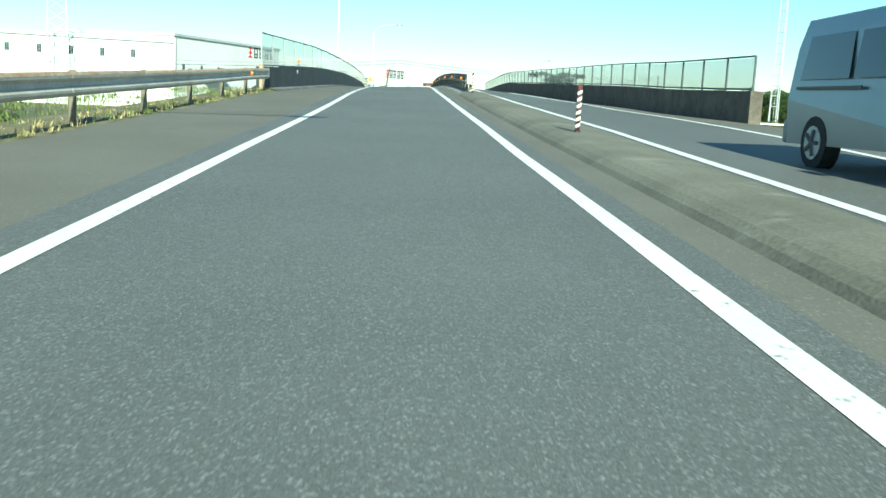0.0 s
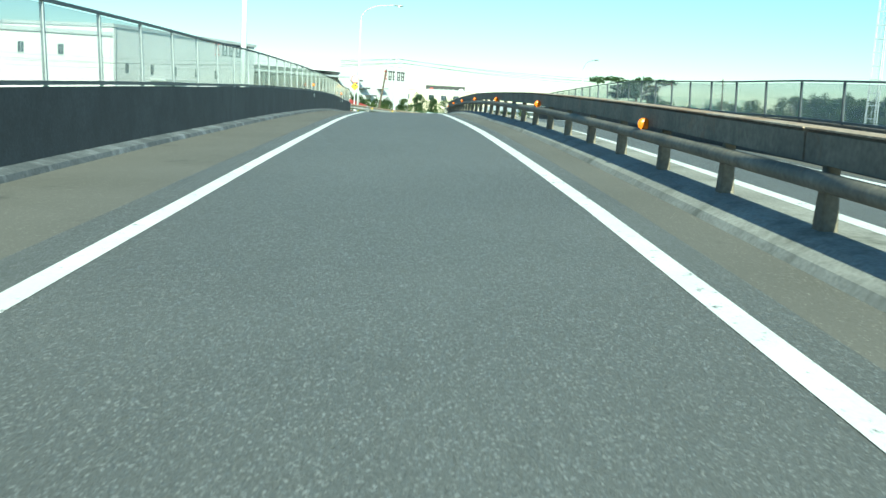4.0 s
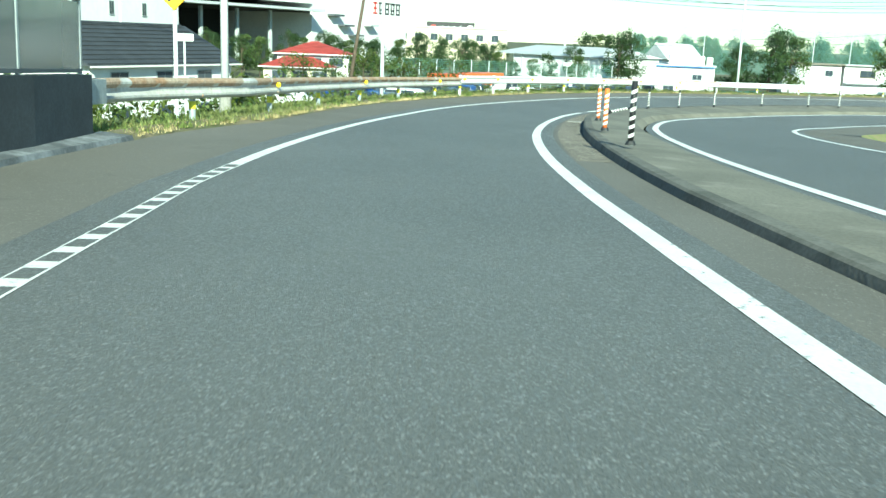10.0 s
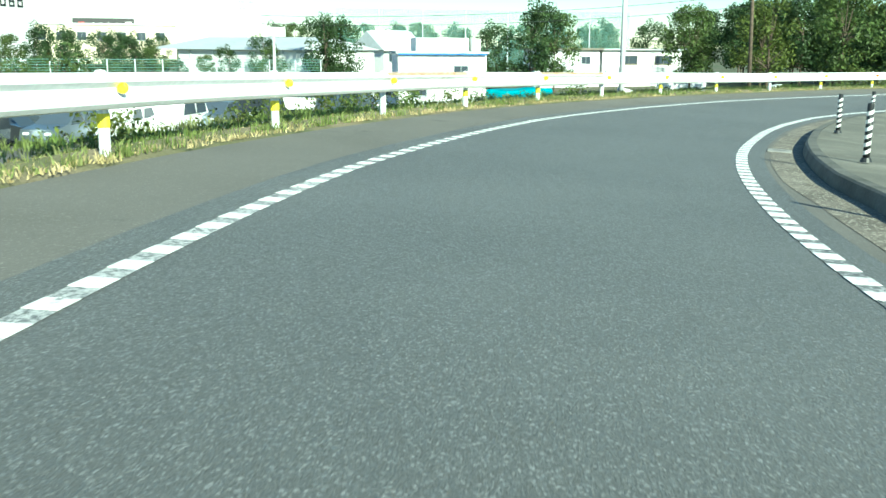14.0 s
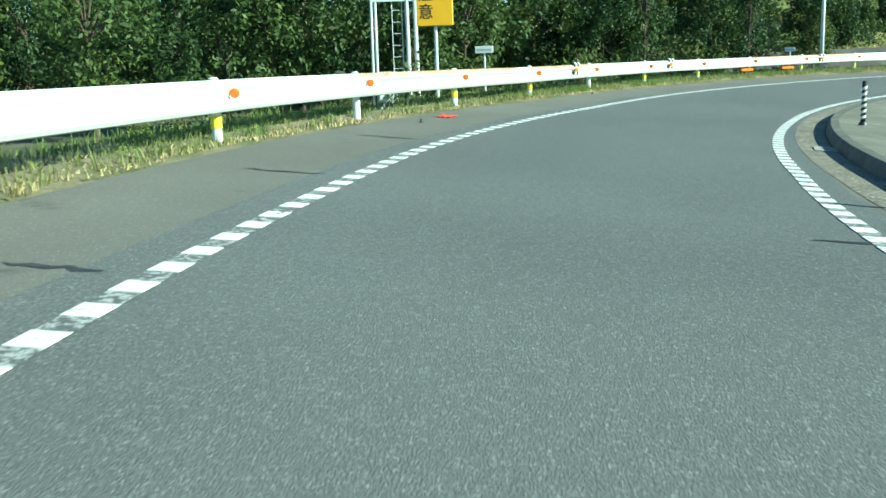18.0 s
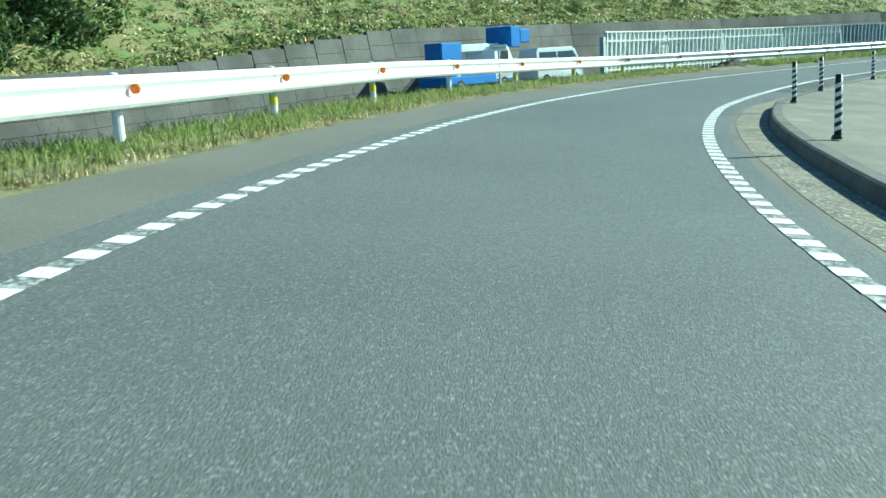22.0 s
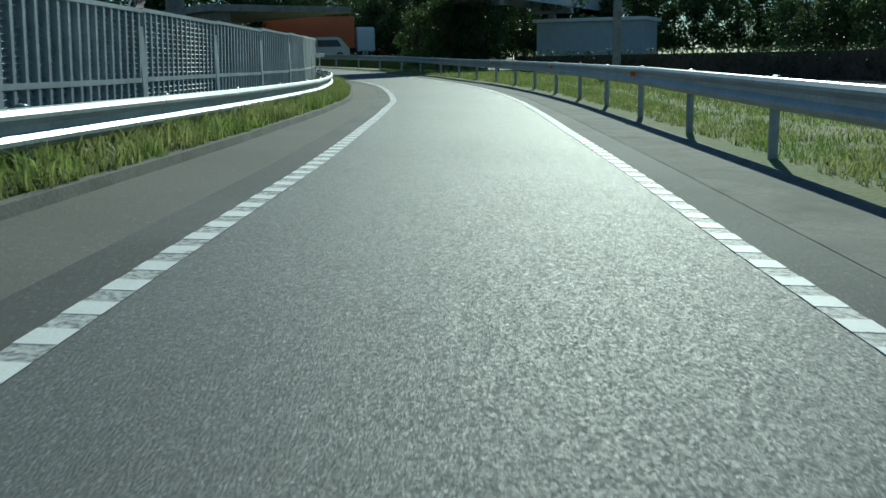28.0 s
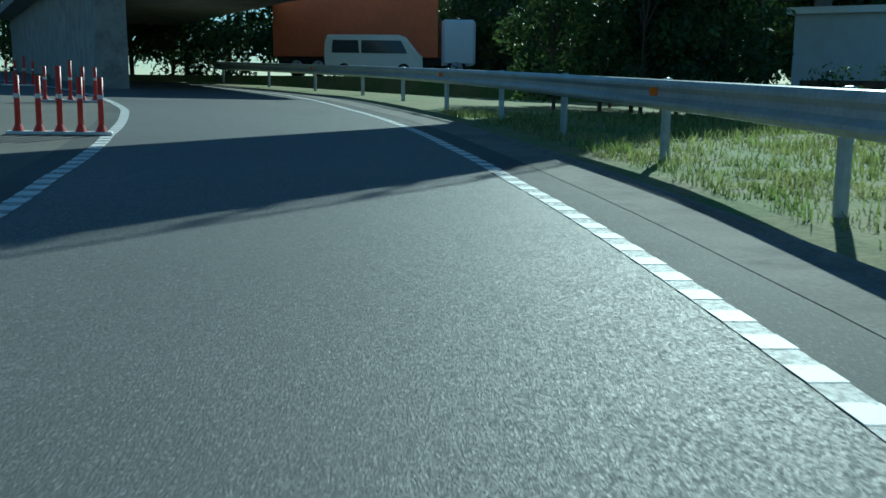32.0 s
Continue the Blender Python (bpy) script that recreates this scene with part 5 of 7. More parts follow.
def bars_sign(parent, x, z, y, size, count=4):
    """Company lettering as plain shapes: a red mark and blocky dark strokes."""
    bm = boxed(x, y - 0.06, z, x + size * 0.8, y, z + size * 0.12)
    box(bm, x, y - 0.06, z + size * 0.85, x + size * 0.8, y, z + size * 0.97)
    box(bm, x + size * 0.3, y - 0.06, z, x + size * 0.5, y, z + size)
    box(bm, x + size * 0.1, y - 0.06, z + size * 0.4, x + size * 0.7, y, z + size * 0.55)
    part("logo_mark", bm, M_INKRED, parent, "red company mark as plain bars")
    for k in range(count):
        a = x + size * (1.15 + k * 1.2)
        bm = boxed(a, y - 0.06, z + size * 0.86, a + size, y, z + size)
        box(bm, a + size * 0.12, y - 0.06, z, a + size * 0.27, y, z + size * 0.86)
        box(bm, a + size * 0.72, y - 0.06, z, a + size * 0.88, y, z + size * 0.86)
        box(bm, a + size * 0.27, y - 0.06, z + size * (0.3 + 0.1 * (k % 2)), a + size * 0.72, y, z + size * (0.42 + 0.1 * (k % 2)))
        box(bm, a + size * 0.27, y - 0.06, z, a + size * 0.72, y, z + size * 0.12)
        part("lettering_bar", bm, M_INK, parent, "dark blocky strokes")


def framed(ax, ay, bx, by):
    """Pose whose x axis runs from a to b on plan, y axis into the building, and its length."""
    d = math.hypot(bx - ax, by - ay)
    return pose(ax, ay, GROUND_Z, 0, 0, math.degrees(math.atan2(by - ay, bx - ax))), d


# near warehouse: long white block with a company sign
_m, _d = framed(-46.5, 192, -32.6, 238)
_wh = thing("warehouse", "large white clad warehouse with a company sign high on its wall", "warehouse", "warehouses", _m)
part("wall", boxed(0, 0, 0, _d, 26, 14.0), M_WHITEWALL, _wh)
part("roof", boxed(-0.3, -0.3, 14.0, _d + 0.3, 26.3, 14.5), M_GREYWALL, _wh)
bars_sign(_wh, _d * 0.66, 11.6, -0.02, 2.3)
for _k in range(6):
    window(_wh, 3 + _k * 7.2, 7.2, 4.0 + _k * 7.2, 8.8, 0)
part("downpipe", boxed(0.4, -0.15, 0, 0.6, 0, 14), M_ALU, _wh)
part("canopy", boxed(10, -3.0, 6.3, 20, 0, 6.6), M_GREYWALL, _wh, "grey flat canopy")
_m, _d = framed(-140, 170, -47, 192)
_wl = thing("warehouse", "long low white clad warehouse with a row of small windows", "warehouse", "warehouses", _m)
part("wall", boxed(0, 0, 0, _d, 30, 12.6), M_WHITEWALL, _wl)
part("roof", boxed(-0.3, -0.4, 12.6, _d + 0.3, 30, 13.2), M_GREYWALL, _wl)
for _k in range(16):
    window(_wl, 4 + _k * 5.6, 9.4, 4.9 + _k * 5.6, 11.0, 0)
for _k in range(4):
    part("downpipe", boxed(12 + _k * 22, -0.2, 0, 12.3 + _k * 22, 0, 12.6), M_ALU, _wl)
_m, _d = framed(-110, 118, -58, 128)
_lo = thing("office_block", "low white office block with dark strip windows", "office", "", _m)
part("wall", boxed(0, 0, 0, _d, 10, 6.6), M_WHITEWALL, _lo)
part("roof", boxed(-0.3, -0.5, 6.6, _d + 0.5, 10.3, 6.9), M_GREYWALL, _lo)
for _k in range(10):
    window(_lo, 2 + _k * 5, 4.3, 4.8 + _k * 5, 5.7, 0, M_DARKFRAME)

# far warehouse with curved roof, dark loading bay and outside stair
_m, _d = framed(-18.7, 281, -1.8, 321)
_wf = thing("warehouse", "large white warehouse with a curved roof and outside stair", "warehouse", "warehouses", _m)
_bm3 = bmesh.new()
_front = [(-0.0, 0), (_d, 0), (_d, 13.6), (_d * 0.6, 14.4), (_d * 0.25, 14.6), (0, 14.2)]
_fv = [[_bm3.verts.new((x, y, z)) for x, z in _front] for y in (0, 70)]
_bm3.faces.new(_fv[0])
_bm3.faces.new(_fv[1][::-1])
for _i in range(6):
    _j = (_i + 1) % 6
    _bm3.faces.new((_fv[0][_j], _fv[0][_i], _fv[1][_i], _fv[1][_j]))
part("wall", _bm3, M_WHITEWALL, _wf)
bars_sign(_wf, _d * 0.6, 10.2, -0.02, 2.4)
for _k, (_x, _z) in enumerate(((0.14, 9.2), (0.24, 7.4), (0.34, 5.6))):
    part("stair_flight", boxed(_d * _x, -1.4, _z - 0.1, _d * _x + 4.4, 0, _z + 0.25), M_DARKFRAME, _wf, "dark outside stair")
part("canopy", boxed(_d * 0.5, -1.6, 7.6, _d * 0.5 + 4, 0, 7.9), M_GREYWALL, _wf)
_m, _d2 = framed(-36, 252, -18.9, 280.6)
_wb = thing("loading_bay", "dark open loading bay under a long sloping white canopy", "warehouse", "", _m)
# shade under the canopy is put into the back wall and soffit colour
part("back_wall", boxed(-14, 18, 0, _d2, 19, 13.2), M_BAYSHADE, _wb, "bay interior coloured dark as deep shade")
part("upper_wall", boxed(-14, -0.5, 11.0, _d2, 18, 13.6), M_WHITEWALL, _wb)
part("canopy", boxed(-14, -4, 9.6, _d2 - 1, 0, 10.0), M_GREYWALL, _wb, "pale canopy edge")
part("soffit", boxed(-14, 0, 9.4, _d2, 18, 9.7), M_BAYSHADE, _wb)
for _k in range(5):
    part("column", boxed(-12 + _k * 8.5, 0, 0, -11.5 + _k * 8.5, 0.5, 9.4), M_GREYWALL, _wb)


def house(x, y, yaw, w, d, eave, ridge, wall_m, roof_m, label, hip=True, tiers=None):
    ob = thing("house", label, "house", "houses", pose(x, y, GROUND_Z, 0, 0, yaw))
    part("wall", boxed(-w / 2, -d / 2, 0, w / 2, d / 2, eave), wall_m, ob)
    bm = bmesh.new()
    o, k = 0.55, (d / 2 if hip else 0.0)
    e = [bm.verts.new(c) for c in ((-w / 2 - o, -d / 2 - o, eave - 0.1), (w / 2 + o, -d / 2 - o, eave - 0.1), (w / 2 + o, d / 2 + o, eave - 0.1), (-w / 2 - o, d / 2 + o, eave - 0.1))]
    r = [bm.verts.new((-w / 2 + k - (0 if hip else o), 0, ridge)), bm.verts.new((w / 2 - k + (0 if hip else o), 0, ridge))]
    for f in ((e[0], e[1], r[1], r[0]), (e[2], e[3], r[0], r[1]), (e[1], e[2], r[1]), (e[3], e[0], r[0]), (e[3], e[2], e[1], e[0])):
        bm.faces.new(f)
    roof = part("roof", bm, roof_m, ob)
    part("ridge_cap", rodded(r[0].co if False else (-w / 2 + k, 0, ridge), (w / 2 - k, 0, ridge), 0.12, n=8), roof_m, roof)
    n = max(8, int((ridge - eave) * 4))
    for i in range(n):
        a = (i + 0.5) / n
        part("tile_course", boxed(-w / 2 - o + (k + o) * a, -(d / 2 + o) * (1 - a) - 0.07, eave - 0.1 + (ridge - eave + 0.1) * a, w / 2 + o - (k + o) * a, -(d / 2 + o) * (1 - a) + 0.05, eave - 0.06 + (ridge - eave + 0.1) * a), roof_m, roof)
    part("gutter", boxed(-w / 2 - o, -d / 2 - o - 0.1, eave - 0.2, w / 2 + o, -d / 2 - o, eave - 0.08), M_WHITE, ob)
    for i in range(3):
        window(ob, -w / 2 + w * (0.12 + 0.3 * i), eave - 1.5, -w / 2 + w * (0.12 + 0.3 * i) + 1.7, eave - 0.5, -d / 2)
        window(ob, -w / 2 + w * (0.12 + 0.3 * i), eave - 4.2, -w / 2 + w * (0.12 + 0.3 * i) + 1.7, eave - 2.8, -d / 2)
    return ob


house(-21.5, 170.5, 66, 15, 9, 3.5, 6.0, M_WHITEWALL, M_ROOFDARK, "white two-storey house under a broad dark tiled roof", hip=False)
house(-12.2, 219, 2, 8.2, 7, 3.6, 4.8, M_WHITEWALL, M_ROOFRED, "cream house with a red tiled hip roof among trees")
house(-13.5, 213.5, 2, 7.5, 4, 2.2, 3.1, M_CREAMWALL, M_ROOFRED, "low red-roofed annex in front of the house")
house(41.5, 258, 25, 6.4, 5.2, 4.0, 6.2, M_WHITEWALL, M_GREYWALL, "white gabled house behind the trees", hip=False)

# flat roofed white workshop and sheds beyond the car park
_m, _d = framed(24.1, 200.0, 29.7, 198.6)
_w2 = thing("workshop", "flat-roofed white workshop with a small penthouse and blue trim", "building", "", _m)
part("wall", boxed(0, 0, 0, _d, 7, 3.95), M_WHITEWALL, _w2)
part("roof", boxed(-0.15, -0.2, 3.95, _d + 0.15, 7.2, 4.08), M_GREYWALL, _w2)
part("penthouse", boxed(1.3, 1.5, 4.08, 4.8, 6, 4.95), M_WHITEWALL, _w2)
part("tank", boxed(5.0, 1.5, 4.08, 5.6, 2.4, 4.9, 0.05), M_WHITE, _w2)
part("trim", boxed(0.0, -0.25, 3.86, _d, -0.2, 3.95), M_BLUE, _w2, "blue trim board")
window(_w2, 3.6, 2.6, 4.6, 3.2, 0)
window(_w2, 0.8, 1.2, 1.9, 2.2, 0)
_m, _d = framed(53.6, 237.6, 60.2, 237.8)
_sh = thing("shed", "white boarded shed with a brown flat roof and a lean-to", "shed", "sheds", _m)
part("wall", boxed(0, 0, 0, _d, 6, 4.1), M_WHITEWALL, _sh)
part("roof", boxed(-0.3, -0.5, 4.1, _d + 0.3, 6.3, 4.3), M_BEAM, _sh)
part("lean_to", boxed(-2.5, -1.6, 0, 4, 0, 2.6), M_GREYWALL, _sh)
window(_sh, 4.2, 2.5, 5.4, 3.4, 0)
_m, _d = framed(60.8, 238.2, 70.8, 237.4)
_sh2 = thing("shed", "white prefabricated hut with two brown-framed windows and a grey roof edge", "shed", "sheds", _m)
part("wall", boxed(0, 0, 0, _d, 6, 4.1), M_WHITEWALL, _sh2)
part("roof", boxed(-0.3, -0.5, 4.1, _d + 0.3, 6.3, 4.25), M_GREYWALL, _sh2)
part("balcony_rail", boxed(0, -1.0, 1.6, _d, -0.9, 2.2), M_ALU, _sh2)
window(_sh2, 2.2, 2.5, 4.4, 3.5, 0, M_POST_CONC)
window(_sh2, 6.6, 2.5, 8.8, 3.5, 0, M_POST_CONC)

# long white wall building, cream block and billboard far off
_lw = thing("factory_hall", "low white factory hall with a grey pitched roof", "factory", "", pose(6, 268, GROUND_Z, 0, 0, -52))
part("wall", boxed(15.5, 0, 0, 33, 14, 3.9), M_WHITEWALL, _lw)
part("roof", mesh_of("roof", [(11, -0.6, 3.9), (33.5, -0.6, 3.9), (33.5, 14.6, 3.9), (11, 14.6, 3.9), (13.5, 7, 5.3), (32, 7, 5.3)], [(0, 1, 5, 4), (1, 2, 5), (2, 3, 4, 5), (3, 0, 4), (3, 2, 1, 0)], M_GREYWALL), None, _lw, "grey roof")
for _x in (17.5, 28.8, 31.2):
    part("downpipe", rodded((_x, -0.08, 0), (_x, -0.08, 3.9), 0.07, n=8), M_GREYWALL, _lw)
part("door", boxed(29.4, -0.04, 0, 30.8, 0.0, 2.4), M_GREYWALL, _lw)
_cb = thing("office_block", "far cream coloured block with dark windows", "building", "", pose(0, 372, GROUND_Z, 0, 0, 0))
part("wall", boxed(-14, 0, 0, 26, 12, 8.5), M_CREAMWALL, _cb)
part("roof", boxed(-14.3, -0.3, 8.5, 26.3, 12.3, 8.9), M_GREYWALL, _cb)
for _k in range(9):
    window(_cb, -12 + _k * 4.2, 5.2, -10 + _k * 4.2, 7.0, 0)
_bb = thing("billboard", "large black billboard with white brand shapes on a steel frame", "billboard", "", pose(11, 390, GROUND_Z, 0, 0, 0))
part("board", boxed(-7, 0, 7.2, 7, 0.4, 10.4), M_SIGNBLACK, _bb)
for _x in (-5, 0, 5):
    part("leg", boxed(_x - 0.15, 0.1, 0, _x + 0.15, 0.4, 7.2), M_ALU, _bb)
for _k in range(4):
    _bm = bmesh.new()
    bmesh.ops.create_cone(_bm, cap_ends=False, segments=18, radius1=0.75, radius2=0.75, depth=0.1, matrix=Matrix.Translation((-1.9 + _k * 1.7, -0.05, 8.7)) @ FACE)
    bmesh.ops.create_cone(_bm, cap_ends=False, segments=18, radius1=0.42, radius2=0.42, depth=0.1, matrix=Matrix.Translation((-1.9 + _k * 1.7, -0.05, 8.7)) @ FACE)
    part("brand_ring", _bm, M_SIGNWHITE, _bb, "white ring shape")
    box(_r := bmesh.new(), -2.4 + _k * 1.7, -0.06, 8.0, -2.15 + _k * 1.7, 0, 9.4)
    part("brand_bar", _r, M_SIGNWHITE, _bb, "white bar")
part("mark", boxed(-5.6, -0.06, 8.0, -4.4, 0, 9.5), M_INKRED, _bb, "red mark")
part("bar", boxed(5.0, -0.06, 9.0, 6.4, 0, 9.6), M_SIGNWHITE, _bb)

# tall green ball-stop nets
_net = thing("ball_net", "tall green safety net on thin pale masts", "net fence", "", pose(37, 268, GROUND_Z, 0, 0, -8))
for _k in range(8):
    part("mast", rodded((_k * 6, 0, 0), (_k * 6, 0, 9.4), 0.1, 0.06, n=8), M_POLE, _net)
for _k in range(7):
    bm = bmesh.new()
    for z in np.arange(1.5, 9.2, 0.16):
        box(bm, _k * 6, -0.01, z, _k * 6 + 6, 0.01, z + 0.025)
    for x in np.arange(0.2, 6, 0.2):
        box(bm, _k * 6 + x, -0.01, 1.5, _k * 6 + x + 0.022, 0.01, 9.2)
    part("net", bm, M_NETGREEN, _net, "green netting")
_fn = thing("mesh_fence", "green wire mesh fence with thin posts by the car park", "fence", "", pose(-4, 226, GROUND_Z, 0, 0, -6))
for _k in range(14):
    part("post", rodded((_k * 2.2, 0, 0), (_k * 2.2, 0, 3.2), 0.05, n=6), M_POLE, _fn)
for _z in np.arange(0.3, 3.2, 0.22):
    part("wire", boxed(0, -0.01, _z, 28.6, 0.01, _z + 0.03), M_NETGREEN, _fn)
_ow = thing("container_row", "row of rust-orange container boxes at the edge of the car park", "container", "", pose(3.0, 205, GROUND_Z, 0, 0, 55))
for _k in range(2):
    part("container", boxed(_k * 6.3, 0, 0, _k * 6.3 + 6.1, 2.4, 2.1, 0.03), M_TRUCK, _ow)
_ta = thing("covered_stack", "stack of goods under a bright teal tarpaulin", "tarpaulin", "", pose(35.5, 206.2, GROUND_Z, 0, 0, 35))
_bm = bmesh.new()
box(_bm, -3.4, -1.2, 0, 3.4, 1.2, 1.3, 0.15)
bmesh.ops.subdivide_edges(_bm, edges=list(_bm.edges), cuts=2, use_grid_fill=True)
for _v in _bm.verts:
    _v.co.z += 0.14 * noise.noise(_v.co * 1.3)
part("tarpaulin", _bm, M_TEAL, _ta)
_hp = thing("scrap_heap", "heap of dark scrap and white rubble beside a low wall", "rubble heap", "", pose(41, 190, GROUND_Z))
_rng = random.Random(5)
for _k in range(60):
    _c = (_rng.uniform(-7, 7), _rng.uniform(-2, 2), _rng.uniform(0.1, 1.2))
    part("scrap", boxed(_c[0] - _rng.uniform(0.2, 0.6), _c[1] - 0.3, 0, _c[0] + _rng.uniform(0.2, 0.6), _c[1] + 0.3, _c[2], 0.03), (M_BLACK, M_WHITE, M_CONC)[_k % 3], _hp, m=Matrix.Rotation(_rng.uniform(-0.2, 0.2), 4, "Y"))
structure(part("yard_wall", boxed(24, 186, GROUND_Z, 50, 186.3, GROUND_Z + 0.9), M_CONC), "low pale concrete yard wall", "wall")

# ---- vehicles ----
def wheel(parent, x, y, r, w=0.2):
    t = part("tyre", rodded((x - w / 2, y, r), (x + w / 2, y, r), r, n=18), M_TYRE, parent)
    s = 1 if x > 0 else -1
    part("rim", rodded((x + s * (w / 2 - 0.01), y, r), (x + s * (w / 2 + 0.012), y, r), r * 0.64, n=14), M_ALU, t, "silver wheel rim")
    bm = bmesh.new()
    for k in range(5):
        a = k * 2 * math.pi / 5
        rod(bm, (x + s * (w / 2 + 0.014), y, r), (x + s * (w / 2 + 0.02), y + r * 0.5 * math.cos(a), r + r * 0.5 * math.sin(a)), 0.03, n=5)
    part("hub", bm, M_DARKFRAME, t)


def car(label, m, L, W, H, paint, profile, glass, name="car", group="parked cars", cat="car", r=0.31):
    """profile: side outline (y along the car, z up); glass: rows of (y0, y1, z0, z1) of side windows."""
    ob = thing(name, label, cat, group, m)
    bm = bmesh.new()
    n = len(profile)
    lo = min(z for _, z in profile)
    rings = []
    for f in (-1, -0.97, 0.97, 1):
        ring_v = []
        for y, z in profile:
            tuck = 1 - 0.13 * max(0, (z - H * 0.52) / (H * 0.48))
            k = 0.985 if abs(f) == 1 else 1
            ring_v.append(bm.verts.new((f * W / 2 * tuck, y * k, lo + (z - lo) * (0.985 if abs(f) == 1 else 1))))
        rings.append(ring_v)
    for a, b in zip(rings, rings[1:]):
        for i in range(n):
            j = (i + 1) % n
            bm.faces.new((a[i], b[i], b[j], a[j]))
    bm.faces.new(rings[0][::-1])
    bm.faces.new(rings[-1])
    bmesh.ops.recalc_face_normals(bm, faces=bm.faces)
    part("body", bm, paint, ob)
    for y0, y1, z0, z1, sl in glass:
        for s in (-1, 1):
            bm = bmesh.new()
            k0, k1 = (1 - 0.13 * max(0, (z - H * 0.52) / (H * 0.48)) for z in (z0, z1))
            q = [bm.verts.new(c) for c in ((s * (W / 2 * k0 + 0.006), y0, z0), (s * (W / 2 * k0 + 0.006), y1, z0), (s * (W / 2 * k1 + 0.006), y1 - sl, z1), (s * (W / 2 * k1 + 0.006), y0 + (sl if y0 == min(g[0] for g in glass) else 0), z1))]
            bm.faces.new(q if s > 0 else q[::-1])
            part("side_window", bm, M_WINDOW, ob, "dark glass")
    for s in (-1, 1):
        for y in (-L * 0.31, L * 0.31):
            wheel(ob, s * (W / 2 - 0.09), y, r)
        part("headlight", boxed(s * W * 0.3 - 0.14, L / 2 - 0.06, H * 0.4, s * W * 0.3 + 0.14, L / 2 + 0.01, H * 0.48, 0.01), M_SIGNWHITE, ob)
        part("tail_light", boxed(s * W * 0.43 - 0.06, -L / 2 - 0.01, H * 0.42, s * W * 0.43 + 0.06, -L / 2 + 0.04, H * 0.6, 0.01), M_INKRED, ob, "red tail light")
    return ob


def screens(ob, rows):
    for name, w0, w1, y0, z0, y1, z1 in rows:
        bm = bmesh.new()
        s = 1 if y0 > 0 else -1
        q = [bm.verts.new(c) for c in ((-w0, y0, z0), (w0, y0, z0), (w1, y1, z1), (-w1, y1, z1))]
        bm.faces.new(q if s < 0 else q[::-1])
        part(name, bm, M_WINDOW, ob, "dark glass")


VAN = [(-2.3, 0.3), (-2.38, 0.9), (-2.34, 1.6), (-2.2, 1.95), (1.2, 1.98), (1.55, 1.85), (2.1, 1.15), (2.33, 0.95), (2.36, 0.35)]
_van = car("silver delivery van driving on the opposite lane", stand(9.6, 5.62, 0.05, 180) @ Matrix.Diagonal((0.94, 1.0, 0.9, 1)), 4.7, 1.78, 1.98, M_CARSILVER, VAN, [(-2.05, -0.75, 1.15, 1.72, 0.08), (-0.65, 0.55, 1.15, 1.72, 0.0), (0.65, 1.75, 1.15, 1.72, 0.3)], "van", "", "van", 0.34)
screens(_van, [("rear_window", 0.7, 0.62, -2.375, 1.15, -2.345, 1.7), ("windscreen", 0.8, 0.68, 2.12, 1.16, 1.6, 1.82)])
for _s in (-1, 1):
    part("door_track", boxed(_s * 0.893 - 0.006, -2.1, 1.02, _s * 0.893 + 0.006, -0.4, 1.06), M_BLACK, _van, "dark sliding door track")
    part("mirror", boxed(_s * 0.98 - 0.08, 1.45, 1.1, _s * 0.98 + 0.08, 1.55, 1.38, 0.02), M_BLACK, _van)
    part("door_handle", boxed(_s * 0.895 - 0.01, 0.4, 0.95, _s * 0.895 + 0.01, 0.6, 0.99), M_BLACK, _van)
part("rear_bumper", boxed(-0.88, -2.45, 0.3, 0.88, -2.3, 0.62, 0.03), M_CARSILVER, _van)

HATCH = [(-1.95, 0.28), (-2.0, 0.85), (-1.75, 1.3), (-1.3, 1.5), (0.2, 1.52), (1.0, 0.98), (1.9, 0.82), (2.0, 0.3)]
SEDAN = [(-2.2, 0.28), (-2.25, 0.85), (-1.6, 0.98), (-0.95, 1.4), (0.3, 1.42), (1.1, 0.95), (2.1, 0.8), (2.25, 0.3)]
WAGON = [(-2.15, 0.28), (-2.2, 0.9), (-1.95, 1.55), (-1.6, 1.68), (0.6, 1.68), (1.3, 1.05), (2.1, 0.92), (2.2, 0.3)]


def parked(kind, x, y, yaw, paint, words):
    prof, L, W, H, g = {"hatch": (HATCH, 3.9, 1.66, 1.5, [(-1.6, -0.4, 0.92, 1.38, 0.2), (-0.3, 0.75, 0.92, 1.38, 0.35)]), "sedan": (SEDAN, 4.4, 1.7, 1.42, [(-1.3, -0.25, 0.92, 1.32, 0.25), (-0.15, 0.85, 0.92, 1.32, 0.4)]), "wagon": (WAGON, 4.3, 1.7, 1.68, [(-1.95, -0.6, 0.98, 1.55, 0.1), (-0.5, 1.1, 0.98, 1.55, 0.35)]), "van": (VAN, 4.6, 1.7, 1.95, [(-2.0, -0.7, 1.1, 1.7, 0.05), (-0.6, 1.6, 1.1, 1.7, 0.3)])}[kind]
    ob = car(f"{words} {kind if kind != 'hatch' else 'hatchback'} parked in the car park", pose(x, y, GROUND_Z + 0.03, 0, 0, yaw), L, W, H, paint, prof, g)
    ys = [p for p in prof if p[1] > H * 0.55]
    screens(ob, [("rear_window", W * 0.38, W * 0.33, prof[1][0] * 0.93, H * 0.62, prof[2][0] * 0.93 - 0.12, H * 0.9)])
    return ob


